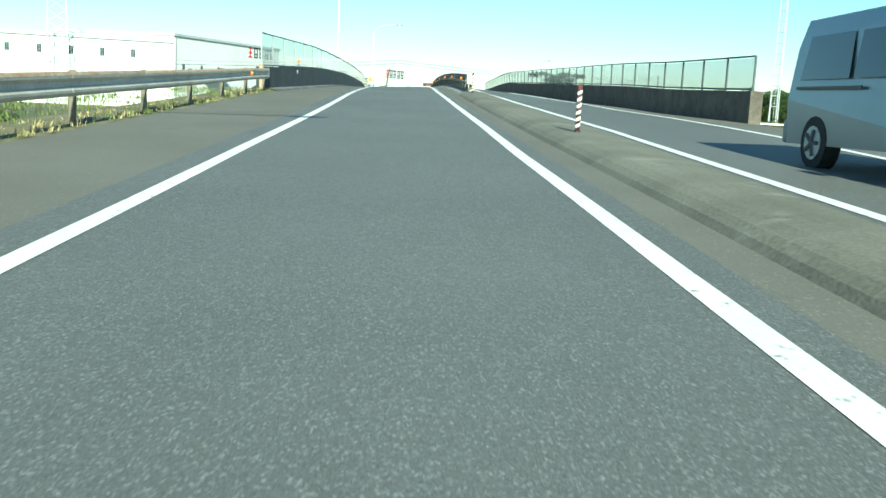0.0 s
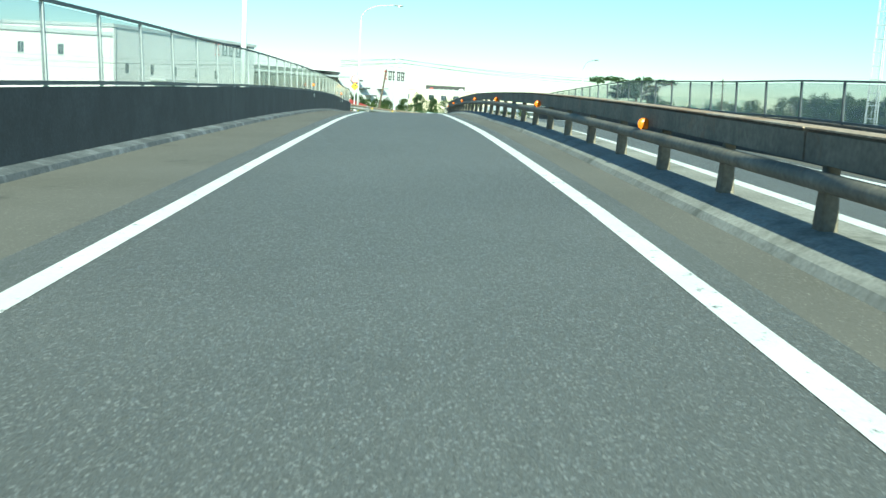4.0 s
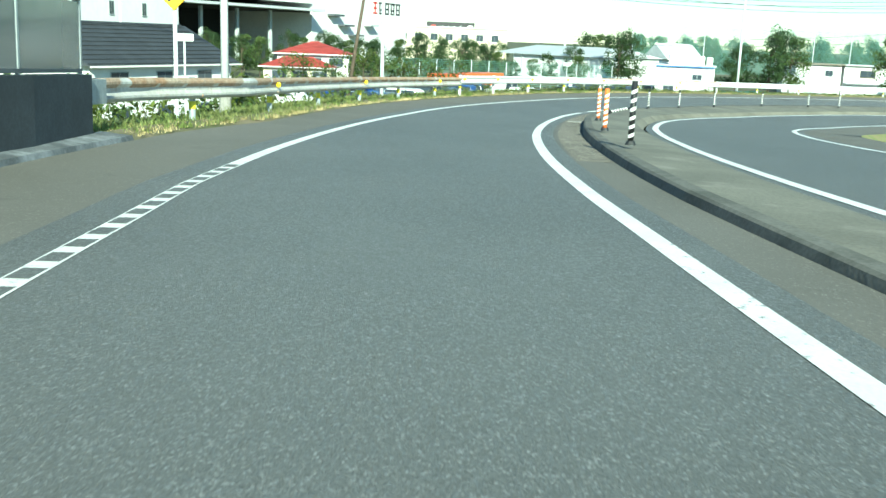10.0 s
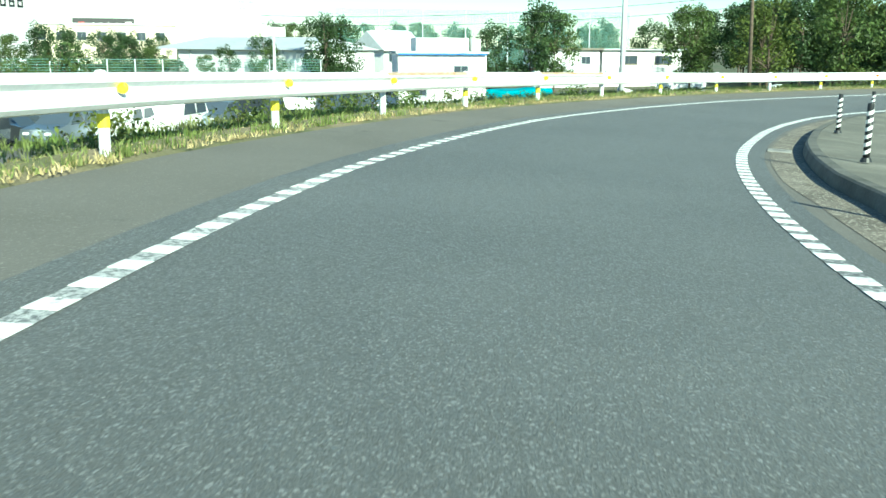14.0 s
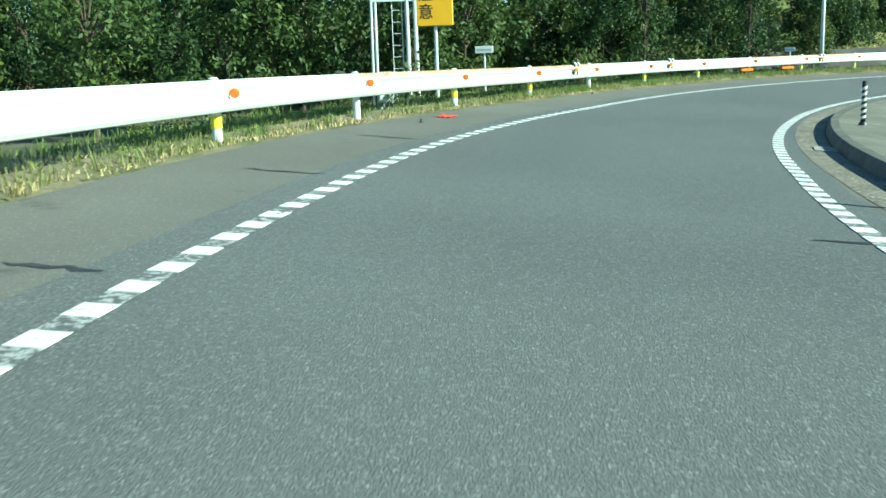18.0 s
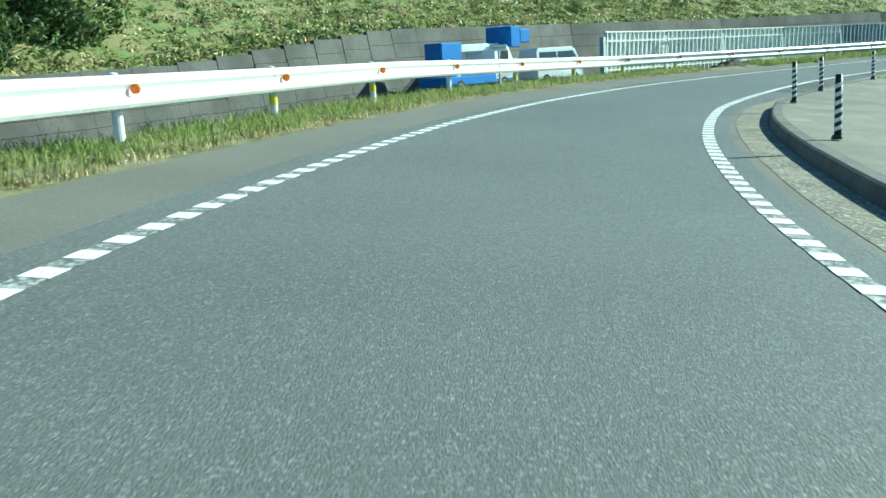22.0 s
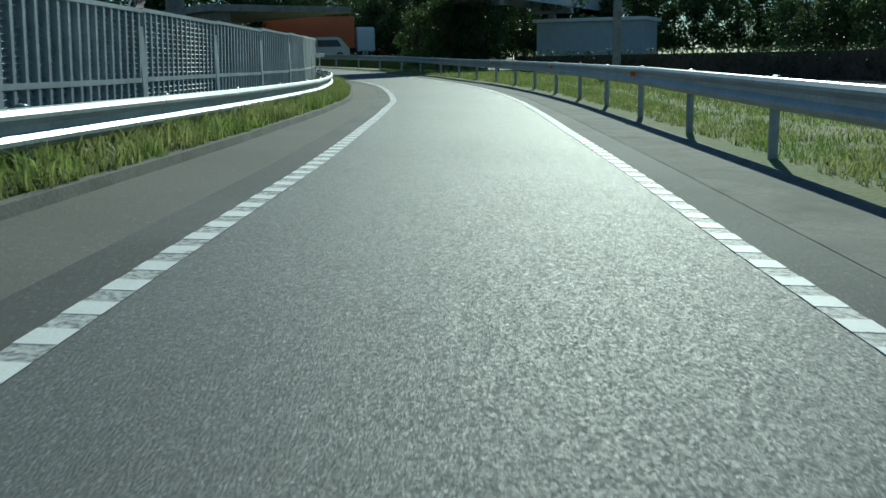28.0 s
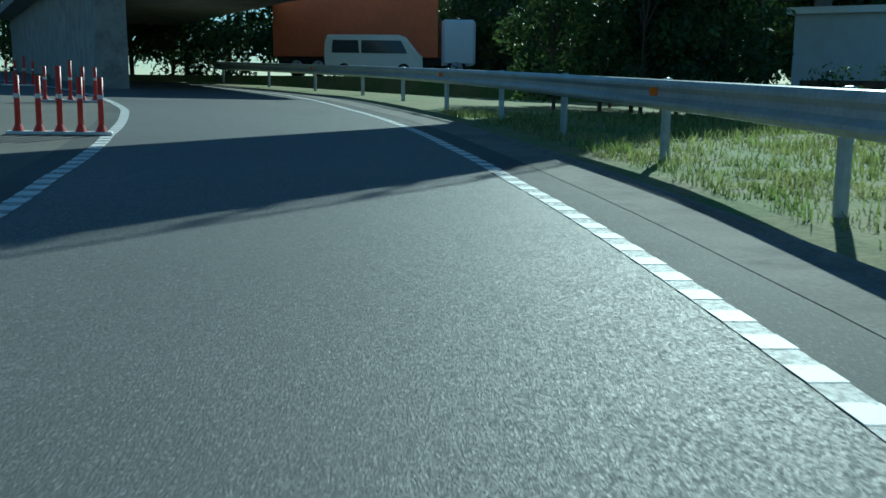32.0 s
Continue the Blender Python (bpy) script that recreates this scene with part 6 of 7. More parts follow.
_rows = [("wagon", -5.6, 174.5, 61, M_CARDARK, "black"), ("hatch", -4.3, 176.9, 63, M_CARBLUE, "blue"), ("sedan", -3.1, 179.3, 65, M_CARSILVER, "silver"), ("wagon", -1.8, 181.8, 62, M_CARWHITE, "white"), ("van", -0.6, 184.2, 64, M_CARDARK, "dark grey"), ("sedan", 0.7, 186.6, 61, M_CARDARK, "dark"), ("hatch", 1.9, 189.0, 63, M_CARSILVER, "pale silver"), ("wagon", 3.2, 191.4, 65, M_CARBLUE, "deep blue"), ("wagon", 4.4, 193.9, 62, M_CARDARK, "black"), ("wagon", -10.6, 179.0, 240, M_CARWHITE, "white"), ("hatch", -9.3, 181.4, 245, M_CARSILVER, "pale silver"), ("hatch", -8.1, 183.8, 244, M_CARBLUE, "blue"), ("van", -6.8, 186.3, 243, M_CARDARK, "dark grey"), ("wagon", -5.6, 188.7, 242, M_CARBLUE, "deep blue"), ("sedan", -4.3, 191.1, 241, M_CARSILVER, "silver"), ("sedan", -3.1, 193.5, 240, M_CARDARK, "dark"), ("wagon", -1.8, 195.9, 245, M_CARDARK, "black"), ("wagon", -0.6, 198.4, 244, M_CARWHITE, "white"), ("sedan", 4.0, 186.0, 149, M_CARSILVER, "silver"), ("hatch", 6.6, 188.0, 150, M_CARWHITE, "white"), ("wagon", 9.2, 190.0, 152, M_CARWHITE, "white"), ("sedan", 11.6, 192.6, 150, M_CARSILVER, "pale silver"), ("wagon", 14.0, 194.4, 148, M_CARDARK, "dark blue-black"), ("sedan", 6.0, 198.4, 150, M_CARSILVER, "silver"), ("wagon", 8.6, 200.4, 150, M_CARWHITE, "white"), ("hatch", 16.6, 206.0, 60, M_CARBLUE, "bright blue"), ("van", 18.2, 202.4, 240, M_CARWHITE, "white"), ("wagon", 21.0, 200.0, 225, M_CARSILVER, "pale"), ("van", 25.5, 202.5, 220, M_CARWHITE, "small white"), ("van", 60.5, 222, 60, M_CARWHITE, "white")]
for _r in _rows:
    parked(*_r)
structure(part("car_park", boxed(-18, 168, GROUND_Z - 0.2, 50, 226, GROUND_Z + 0.03), M_YARD), "pale worn car park surface below the ramp", "car park")

# raised yard and main road beyond the end of the loop
YARD_Z = -2.35
structure(new("main_road_ground", mesh_of("main_road_ground", [(v.x, v.y, YARD_Z - 0.03) for v in (Vector((88, 178, 0)), Vector((260, 178, 0)), Vector((300, -90, 0)), Vector((60, -90, 0)), Vector((60, 120, 0)), Vector((86, 120, 0)))], [(5, 4, 3, 2, 1, 0)], M_YARD)), "worn paved yard and main road surface beside the ramp", "road")
bank("bank_barrier", VERGE_L, 236, 333, 6, -1, M_TURF, "short grassy bank up to the noise barrier", z=YARD_Z, v0=0.05)

# block revetment and grass slope above it
WALL_PTS = [(88, 184, -0.6), (104, 167.5, -0.35), (113, 157.5, 0.75), (123.5, 143.5, 0.85), (131, 128, 0.85), (137.5, 108, 0.9), (142, 84, 0.9)]
_rv = thing("revetment", "dark grey stepped concrete block retaining wall below a grass slope", "retaining wall", "", None, "structure")
_brick = boxed(-0.4992, -0.2, -0.4985, 0.4992, 0.0, 0.4985, 0.004)
_bk = bpy.data.meshes.new("block")
_brick.to_mesh(_bk)
_brick.free()
_bk.materials.append(M_REVET)
for (ax, ay, az), (bx, by, bz) in zip(WALL_PTS[:-1], WALL_PTS[1:]):
    d = math.hypot(bx - ax, by - ay)
    yaw = math.degrees(math.atan2(by - ay, bx - ax))
    n = round(d / 2.0)
    for k in range(n):
        f = (k + 0.5) / n
        h = (az + (bz - az) * f - YARD_Z + 0.2) / 5
        for r in range(5):
            o = 0.11 * r
            part("block", _bk, None, _rv, m=pose(ax + (bx - ax) * f - o * math.sin(radians(yaw)), ay + (by - ay) * f + o * math.cos(radians(yaw)), YARD_Z - 0.2 + (r + 0.5) * h, -10, 0, yaw) @ Matrix.Diagonal((d / n, 1, h, 1)))
_vs, _fs = [], []
for x, y, z in WALL_PTS:
    _vs += [(x, y + 0.02, YARD_Z - 0.3), (x + 0.55, y + 0.38, z)]
for i in range(len(WALL_PTS) - 1):
    _fs.append((2 * i, 2 * i + 2, 2 * i + 3, 2 * i + 1))
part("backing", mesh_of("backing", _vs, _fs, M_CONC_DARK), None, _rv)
_vs, _fs = [], []
for x, y, z in WALL_PTS:
    for k, (dx, dz) in enumerate(((0.45, 0.0), (3, 0.9), (9, 3.6), (18, 7.0), (34, 10.0), (70, 11.5))):
        _vs.append((x + dx * 0.82 + 0.3, y + dx * 0.57 + 0.3, z + dz + 0.25 * noise.noise(Vector((x * 0.1, y * 0.1, k)))))
for i in range(len(WALL_PTS) - 1):
    for k in range(5):
        _fs.append((i * 6 + k, (i + 1) * 6 + k, (i + 1) * 6 + k + 1, i * 6 + k + 1))
structure(new("hill_slope", mesh_of("hill_slope", _vs, _fs, M_TURF, True)), "steep slope of dry and green grass above the retaining wall", "hillside")
_st = thing("slope_stair", "steep pale concrete stair climbing the retaining wall", "stair", "", pose(121.2, 146.2, -1.9, 0, 0, -52))
for _k in range(9):
    part("step", boxed(-0.45, 0.2 + _k * 0.18, _k * 0.33, 0.45, 0.5 + _k * 0.18, _k * 0.33 + 0.12), M_CONC, _st)

# lift truck and small van parked by the slope
_lt = thing("lift_truck", "white truck with a blue aerial work platform folded over its cab", "truck", "", pose(112.5, 154.3, YARD_Z, 0, 0, 213))
part("chassis", boxed(-0.85, -2.6, 0.45, 0.85, 2.5, 0.85, 0.03), M_BLUE, _lt)
_c = bmesh.new()
_pr = [(1.0, 0.6), (1.0, 1.95), (1.25, 2.1), (2.1, 2.05), (2.55, 1.3), (2.6, 0.6)]
_a = [_c.verts.new((-0.85, y, z)) for y, z in _pr]
_b2 = [_c.verts.new((0.85, y, z)) for y, z in _pr]
_c.faces.new(_a)
_c.faces.new(_b2[::-1])
for _i in range(6):
    _c.faces.new((_a[_i], _b2[_i], _b2[(_i + 1) % 6], _a[(_i + 1) % 6]))
bmesh.ops.recalc_face_normals(_c, faces=_c.faces)
_cab = part("cab", _c, M_CARWHITE, _lt)
part("windscreen", boxed(-0.75, 2.28, 1.35, 0.75, 2.36, 1.95), M_WINDOW, _cab)
for _s in (-1, 1):
    part("door_window", boxed(_s * 0.86 - 0.01, 1.25, 1.35, _s * 0.86 + 0.01, 2.05, 1.9), M_WINDOW, _cab)
    for _y in (-1.7, 1.7):
        wheel(_lt, _s * 0.76, _y, 0.34)
part("turret", rodded((0, -1.2, 0.85), (0, -1.2, 1.7), 0.38, n=14), M_WHITE, _lt)
part("boom", boxed(-0.2, -2.0, 1.9, 0.2, 2.3, 2.25, 0.03), M_GREYWALL, _lt, "pale folded boom")
part("boom_base", boxed(-0.5, -2.5, 1.5, 0.5, -1.0, 2.35, 0.05), M_BLUE, _lt)
_bk2 = part("basket", boxed(-0.75, 2.5, 2.0, 0.75, 3.3, 3.0, 0.04), M_BLUE, _lt, "blue work basket")
part("basket_rail", boxed(-0.78, 2.46, 3.05, 0.78, 2.5, 3.1), M_BLUE, _bk2)
part("basket_bin", boxed(-0.7, 3.35, 2.2, 0.7, 4.2, 2.85, 0.04), M_BLUE, _bk2)
part("outrigger", boxed(-1.1, -2.3, 0.3, 1.1, -2.1, 0.5), M_BLUE, _lt)
_kv = car("small white kei van parked beside the lift truck", pose(117.6, 147.8, YARD_Z, 0, 0, 200), 3.4, 1.48, 1.9, M_CARWHITE, [(-1.65, 0.3), (-1.7, 0.9), (-1.65, 1.75), (-1.5, 1.9), (0.9, 1.9), (1.2, 1.75), (1.55, 1.0), (1.68, 0.8), (1.7, 0.35)], [(-1.5, -0.2, 1.05, 1.68, 0.05), (-0.1, 1.25, 1.05, 1.68, 0.25)], "van", "", "van", 0.27)
screens(_kv, [("windscreen", 0.66, 0.58, 1.56, 1.02, 1.24, 1.72)])

# footbridge over the ramp with rails, piers and a red stair
_vm = pose(134.77, 71.07, 1.6, 0, 0, -6)
_via = thing("footbridge", "grey concrete footbridge with steel hand rails on round piers", "bridge", "", _vm)
part("deck", boxed(-2.7, -70, 2.7, 1.0, 14, 3.3), M_CONC, _via)
for _x in (-2.85, 1.0):
    part("edge_girder", boxed(_x, -70, 2.1, _x + 0.15, 14, 3.5), M_GREYWALL, _via, "pale grey steel girder")
    part("parapet", boxed(_x, -70, 3.5, _x + 0.15, 14, 3.85), M_CONC, _via)
    part("hand_rail", rodded((_x + 0.07, -70, 4.75), (_x + 0.07, 14, 4.75), 0.035, n=6), M_ALU, _via)
    part("mid_rail", rodded((_x + 0.07, -70, 4.3), (_x + 0.07, 14, 4.3), 0.025, n=6), M_ALU, _via)
    for _k in range(43):
        part("rail_post", boxed(_x + 0.03, -70 + _k * 2 - 0.03, 3.85, _x + 0.11, -70 + _k * 2 + 0.03, 4.75), M_ALU, _via)
for _k in range(5):
    part("cross_girder", boxed(-2.7, -60 + _k * 18, 2.0, 1.0, -59.4 + _k * 18, 2.7), M_GREYWALL, _via)
for _y in (-42, -24, 12):
    part("pier", rodded((-0.85, _y, YARD_Z - 2.1), (-0.85, _y, 2.0), 0.42, n=16), M_CONC, _via)
    part("pier_cap", boxed(-2.8, _y - 0.5, 1.5, 1.1, _y + 0.5, 2.05), M_CONC, _via)
_fs = thing("bridge_stair", "red-brown steel stair climbing to the footbridge", "stair", "", pose(135.3, 85.2, 0, 0, 0, 24))
_run, _low, _high = 11.0, YARD_Z, 4.9
for _x in (-0.95, 0.85):
    part("stringer", rodded((_x + 0.05, _run, _low), (_x + 0.05, 0, _high), 0.2, n=4), M_GIRDER, _fs, "red-brown stringer")
    part("hand_rail", rodded((_x + 0.05, _run, _low + 1.0), (_x + 0.05, 0, _high + 1.0), 0.035, n=6), M_ALU, _fs)
    for _k in range(8):
        _f = (_k + 0.5) / 8
        part("rail_post", rodded((_x + 0.05, _run * (1 - _f), _low + (_high - _low) * _f), (_x + 0.05, _run * (1 - _f), _low + (_high - _low) * _f + 1.0), 0.025, n=6), M_ALU, _fs)
for _k in range(38):
    _f = (_k + 0.5) / 38
    part("tread", boxed(-0.9, _run * (1 - _f) - 0.15, _low + (_high - _low) * _f - 0.02, 0.85, _run * (1 - _f) + 0.15, _low + (_high - _low) * _f + 0.02), M_CONC, _fs)
street_lamp(131.17, 62.67, 4.9, 180, 2.7, 1.3, "short curved lamp on the edge of the footbridge")
for _x, _y, _h in ((118.4, 62.2, 9.0),):
    _c2 = thing("concrete_column", "pale square concrete column behind the guard rail", "column", "columns", pose(_x, _y, YARD_Z - 0.3, 0, 0, 20))
    part("shaft", boxed(-0.22, -0.22, 0, 0.22, 0.22, _h, 0.03), M_CONC, _c2)
    part("collar", boxed(-0.26, -0.26, _h * 0.62, 0.26, 0.26, _h * 0.62 + 0.12), M_ALU, _c2)

# orange box truck and a white van on the main road
_em = structure(part("main_road_embankment", boxed(-4.5, -16, YARD_Z - 0.3, 4.5, 14, YARD_Z + 1.58), M_TURF, m=pose(150.8, 35.9, 0, 0, 0, 121)), "grassy embankment carrying the main road", "embankment")
structure(part("main_road", boxed(-3.6, -16, YARD_Z + 1.58, 3.6, 14, YARD_Z + 1.6), M_ASPHALT, m=pose(150.8, 35.9, 0, 0, 0, 121)), "asphalt of the raised main road", "road")
_tk = thing("box_truck", "long orange box truck with a white cab on the main road", "truck", "", pose(151.5, 34.7, YARD_Z + 1.6, 0, 0, 121))
part("box", boxed(-1.2, -5.2, 1.0, 1.2, 3.4, 4.0, 0.04), M_TRUCK, _tk, "orange cargo box")
part("cab", boxed(-1.15, 3.6, 0.6, 1.15, 5.4, 3.0, 0.15), M_CARWHITE, _tk)
part("windscreen", boxed(-1.0, 5.38, 1.7, 1.0, 5.42, 2.6), M_WINDOW, _tk)
part("chassis", boxed(-0.5, -5.0, 0.6, 0.5, 3.6, 1.0), M_BLACK, _tk)
part("side_guard", boxed(-1.2, -3.5, 0.55, -1.14, 2.2, 0.9), M_ALU, _tk)
for _k in range(9):
    part("box_rib", boxed(-1.23, -5.0 + _k * 1.0, 1.05, -1.2, -4.92 + _k * 1.0, 3.95), M_TRUCK, _tk)
for _s in (-1, 1):
    for _y in (-4.0, -2.9, 4.4):
        wheel(_tk, _s * 1.0, _y, 0.5, 0.28)
car("white van following on the main road", pose(149.0, 38.9, YARD_Z + 1.6, 0, 0, 121), 4.6, 1.7, 1.95, M_CARWHITE, VAN, [(-2.0, -0.7, 1.1, 1.7, 0.05), (-0.6, 1.6, 1.1, 1.7, 0.3)], "van", "", "van")
_dk = thing("abutment", "grey concrete abutment with bays coloured dark as the shade under the viaduct", "abutment", "", pose(160, 30, YARD_Z, 0, 0, -36))
part("wall", boxed(-24, 14, 0, 14, 15, 5.2), M_CONC, _dk)
# thin dark sheets on the wall stand in for shaded openings
for _k in range(5):
    part("bay", boxed(-20 + _k * 6, 13.9, 0, -16 + _k * 6, 14, 3.2), M_BAYSHADE, _dk)
part("roof", boxed(-25, 4, 5.2, 15, 16, 5.7), M_CONC, _dk)
_wb2 = thing("shed", "long pale grey shed roof beyond the hedge", "shed", "sheds", pose(125, 26, YARD_Z, 0, 0, -5))
part("wall", boxed(-5, 0, 0, 5, 6, 4.6), M_GREYWALL, _wb2)
part("roof", boxed(-5.3, -0.4, 4.6, 5.3, 6.4, 4.9), M_WHITEWALL, _wb2)

# red flexible posts on white base bars where the lane forks
def red_row(m, n, gap):
    ob = thing("red_post_row", "row of red flexible lane posts on a white base bar", "lane divider", "lane dividers", m)
    part("base_bar", boxed(-0.15, -0.11, 0, gap * (n - 1) + 0.15, 0.11, 0.05, 0.015), M_WHITE, ob, "white base bar")
    for k in range(n):
        t = part("post", rodded((k * gap, 0, 0.05), (k * gap, 0, 0.8 + (0.14 if k == n // 2 else 0)), 0.04, n=10), M_RED, ob, smooth=True)
        part("foot", rodded((k * gap, 0, 0.04), (k * gap, 0, 0.14), 0.085, 0.045, n=10), M_RED, t)
        part("band", rodded((k * gap, 0, 0.5), (k * gap, 0, 0.56), 0.0425, n=10), M_WHITE, t, "white reflective band")
    return ob


for _s, _u, _n in ((343.2, -3.84, 5), (353.2, -3.85, 5), (364.5, -3.6, 4)):
    red_row(lean(_s, _u, 0.004), _n, 0.27)

# bits on the road
_rc = thing("red_cloth", "crumpled red cloth lying on the shoulder", "litter", "litter", lean(194.97, -2.97, 0.0) @ Matrix.Scale(0.62, 4))
_bm = bmesh.new()
bmesh.ops.create_grid(_bm, x_segments=14, y_segments=8, size=0.5)
for _v in _bm.verts:
    _v.co = Vector((_v.co.x * 0.42 + 0.05 * noise.noise(_v.co * 5), _v.co.y * 0.8 + 0.09 * noise.noise(_v.co * 4 + Vector((7, 0, 0))), 0.012 + 0.05 * abs(noise.noise(_v.co * 9))))
part("cloth", _bm, mat("cloth_red", (0.8, 0.06, 0.04), 0.8, var=0.2, scale=8, bump=0.3), _rc)
_bg = thing("litter_bag", "tied white plastic bag lying in the gutter", "litter", "litter", lean(186.6, 3.0, 0.0))
_bm = bmesh.new()
bmesh.ops.create_icosphere(_bm, subdivisions=2, radius=0.09)
for _v in _bm.verts:
    _v.co *= 1 + 0.25 * noise.noise(_v.co * 9)
    _v.co.z = _v.co.z * 0.8 + 0.07
part("bag", _bm, M_WHITE, _bg)
for _s, _u in ((193.6, -2.9), (204, -3.2)):
    _st2 = thing("stone", "small dark stone on the shoulder", "stone", "stones", lean(_s, _u, 0.0))
    _bm = bmesh.new()
    bmesh.ops.create_icosphere(_bm, subdivisions=1, radius=0.03)
    for _v in _bm.verts:
        _v.co = _v.co * (1 + 0.3 * noise.noise(_v.co * 30)) + Vector((0, 0, 0.03))
    part("pebble", _bm, M_BLACK, _st2)
_mp = thing("soil_heap", "low dark heap of soil and uprooted grass beside the rail", "soil heap", "", lean(260.9, -4.35, 0.0))
_bm = bmesh.new()
bmesh.ops.create_grid(_bm, x_segments=24, y_segments=24, size=1.0)
for _v in _bm.verts:
    _r2 = _v.co.length
    _v.co = Vector((_v.co.x * 0.75, _v.co.y * 1.6, max(0, 1 - _r2) * 0.34 + 0.2 * noise.noise(_v.co * 4) * max(0, 1.1 - _r2)))
part("heap", _bm, mat("dark_soil", (0.045, 0.038, 0.03), 0.95, var=0.5, scale=6, fine=30, bump=0.8), _mp)

# ---- trees, hedges and grass ----
def unit(a):
    return a / np.maximum(np.linalg.norm(a, axis=-1, keepdims=True), 1e-9)


def leaf_cloud(rng, centres, per, size, flat=1.0):
    """Many small bent leaf sprays round the given clump centres (x, y, z, r)."""
    gen = np.random.default_rng(rng.randrange(1 << 30))
    c = np.array(centres, float)
    c = np.repeat(c, np.maximum((per * c[:, 3] ** 2).astype(int), 1), axis=0)
    n = len(c)
    d = unit(gen.normal(size=(n, 3)))
    p = c[:, :3] + d * np.array((1, 1, flat)) * (c[:, 3] * gen.random(n) ** 0.28)[:, None]
    nrm = unit(d + gen.normal(0, 0.7, (n, 3)) + np.array((0, 0, 0.3)))
    t = unit(np.cross(nrm, gen.normal(size=(n, 3))))
    b = np.cross(nrm, t)
    a = (size * gen.uniform(0.6, 1.3, n))[:, None]
    verts = np.stack([p - t * a, p + b * a * 0.45 + nrm * a * 0.12, p + t * a, p - b * a * 0.45 + nrm * a * 0.12], 1).reshape(-1, 3)
    return verts, np.arange(4 * n).reshape(-1, 4)


def soup(name, verts, faces, material):
    """Mesh of many loose small faces, quads then optional triangles."""
    me = bpy.data.meshes.new(name)
    sizes = np.concatenate([np.full(len(f), f.shape[1]) for f in faces])
    flat = np.concatenate([f.ravel() for f in faces])
    me.vertices.add(len(verts))
    me.vertices.foreach_set("co", np.ascontiguousarray(verts, dtype=np.float32).ravel())
    me.loops.add(len(flat))
    me.loops.foreach_set("vertex_index", flat.astype(np.int32))
    me.polygons.add(len(sizes))
    me.polygons.foreach_set("loop_start", (np.cumsum(sizes) - sizes).astype(np.int32))
    me.update(calc_edges=True)
    me.materials.append(material)
    return me


def clumps(rng, h, trunk, w, n, cone=False):
    out = []
    for _ in range(n):
        f = rng.random()
        z = trunk + (h - trunk) * f
        lim = w * ((1 - f) ** 0.8 + 0.05 if cone else math.sqrt(max(0.05, 1 - (2 * f - 0.9) ** 2 * 0.8)))
        a, q = rng.random() * 6.283, math.sqrt(rng.random()) * lim
        out.append((q * math.cos(a), q * math.sin(a), z, rng.uniform(0.18, 0.34) * w * (0.7 if cone else 1)))
    return out


def tree(label, seed, h, w, leaf, cone=False, trunk=0.25, n=44, per=120, size=0.19, name="tree", cat="tree", group="trees"):
    rng = random.Random(seed)
    ob = thing(name, label, cat, group)
    bm = rodded((0, 0, -0.4), (0, 0, h * 0.55), 0.03 * h * 0.5, 0.012 * h * 0.5, 9)
    cl = clumps(rng, h, h * trunk, w, n, cone)
    for cx, cy, cz, r in cl[:: 2]:
        z0 = min(cz * 0.75, h * 0.55)
        rod(bm, (0, 0, z0), (cx * 0.85, cy * 0.85, cz), 0.007 * h, 0.002 * h, 5)
    part("trunk", bm, M_BARK, ob)
    v, f = leaf_cloud(rng, cl, per, size)
    part("crown", soup("crown", v, [f], leaf), None, ob)
    return ob


_T = [
    tree("broad-leaved tree with a dense dark green crown", 1, 10, 3.6, M_LEAF_B),
    tree("broad-leaved tree with a mid green uneven crown", 2, 9, 3.2, M_LEAF_A),
    tree("tall bushy tree with yellow-green foliage", 3, 8, 2.6, M_LEAF_C, n=40, size=0.15),
    tree("slender dark conifer with dense needles", 4, 9.5, 2.0, M_LEAF_B, cone=True, trunk=0.08, n=60, size=0.14, per=170),
    tree("rounded shrub with yellow-green leaves", 5, 3.2, 1.7, M_LEAF_C, trunk=0.1, n=18, size=0.12, per=150, name="shrub", cat="shrub", group="shrubs"),
    tree("rounded dark green shrub", 6, 2.8, 1.7, M_LEAF_A, trunk=0.1, n=18, size=0.12, per=150, name="shrub", cat="shrub", group="shrubs"),
]
_first = [True] * len(_T)


def plant(k, x, y, z, scale=1.0):
    m = pose(x, y, z, 0, 0, (x * 37 + y * 53) % 360) @ Matrix.Scale(scale, 4)
    if _first[k]:
        _first[k] = False
        _T[k].matrix_world = m
        return _T[k]
    o = copy_thing(_T[k], m)
    o.matrix_basis = m
    return o


_rng = random.Random(11)
# wood behind the loop
for _i in range(46):
    f = _i / 45
    a = Vector((75, 234, 0)).lerp(Vector((98, 186, 0)), f)
    out = _rng.uniform(0, 20)
    x, y = a.x + out * 0.8 + _rng.uniform(-2, 2), a.y + out * 0.6 + _rng.uniform(-2, 2)
    plant((0, 1, 0, 2, 1, 0)[_i % 6], x, y, GROUND_Z, _rng.uniform(0.85, 1.25))
for _i in range(16):
    f = _i / 15
    a = Vector((66, 204, 0)).lerp(Vector((94, 184, 0)), f)
    plant((1, 0, 2, 1)[_i % 4], a.x + _rng.uniform(-2, 2), a.y + _rng.uniform(-2, 2), GROUND_Z, _rng.uniform(0.75, 1.0))
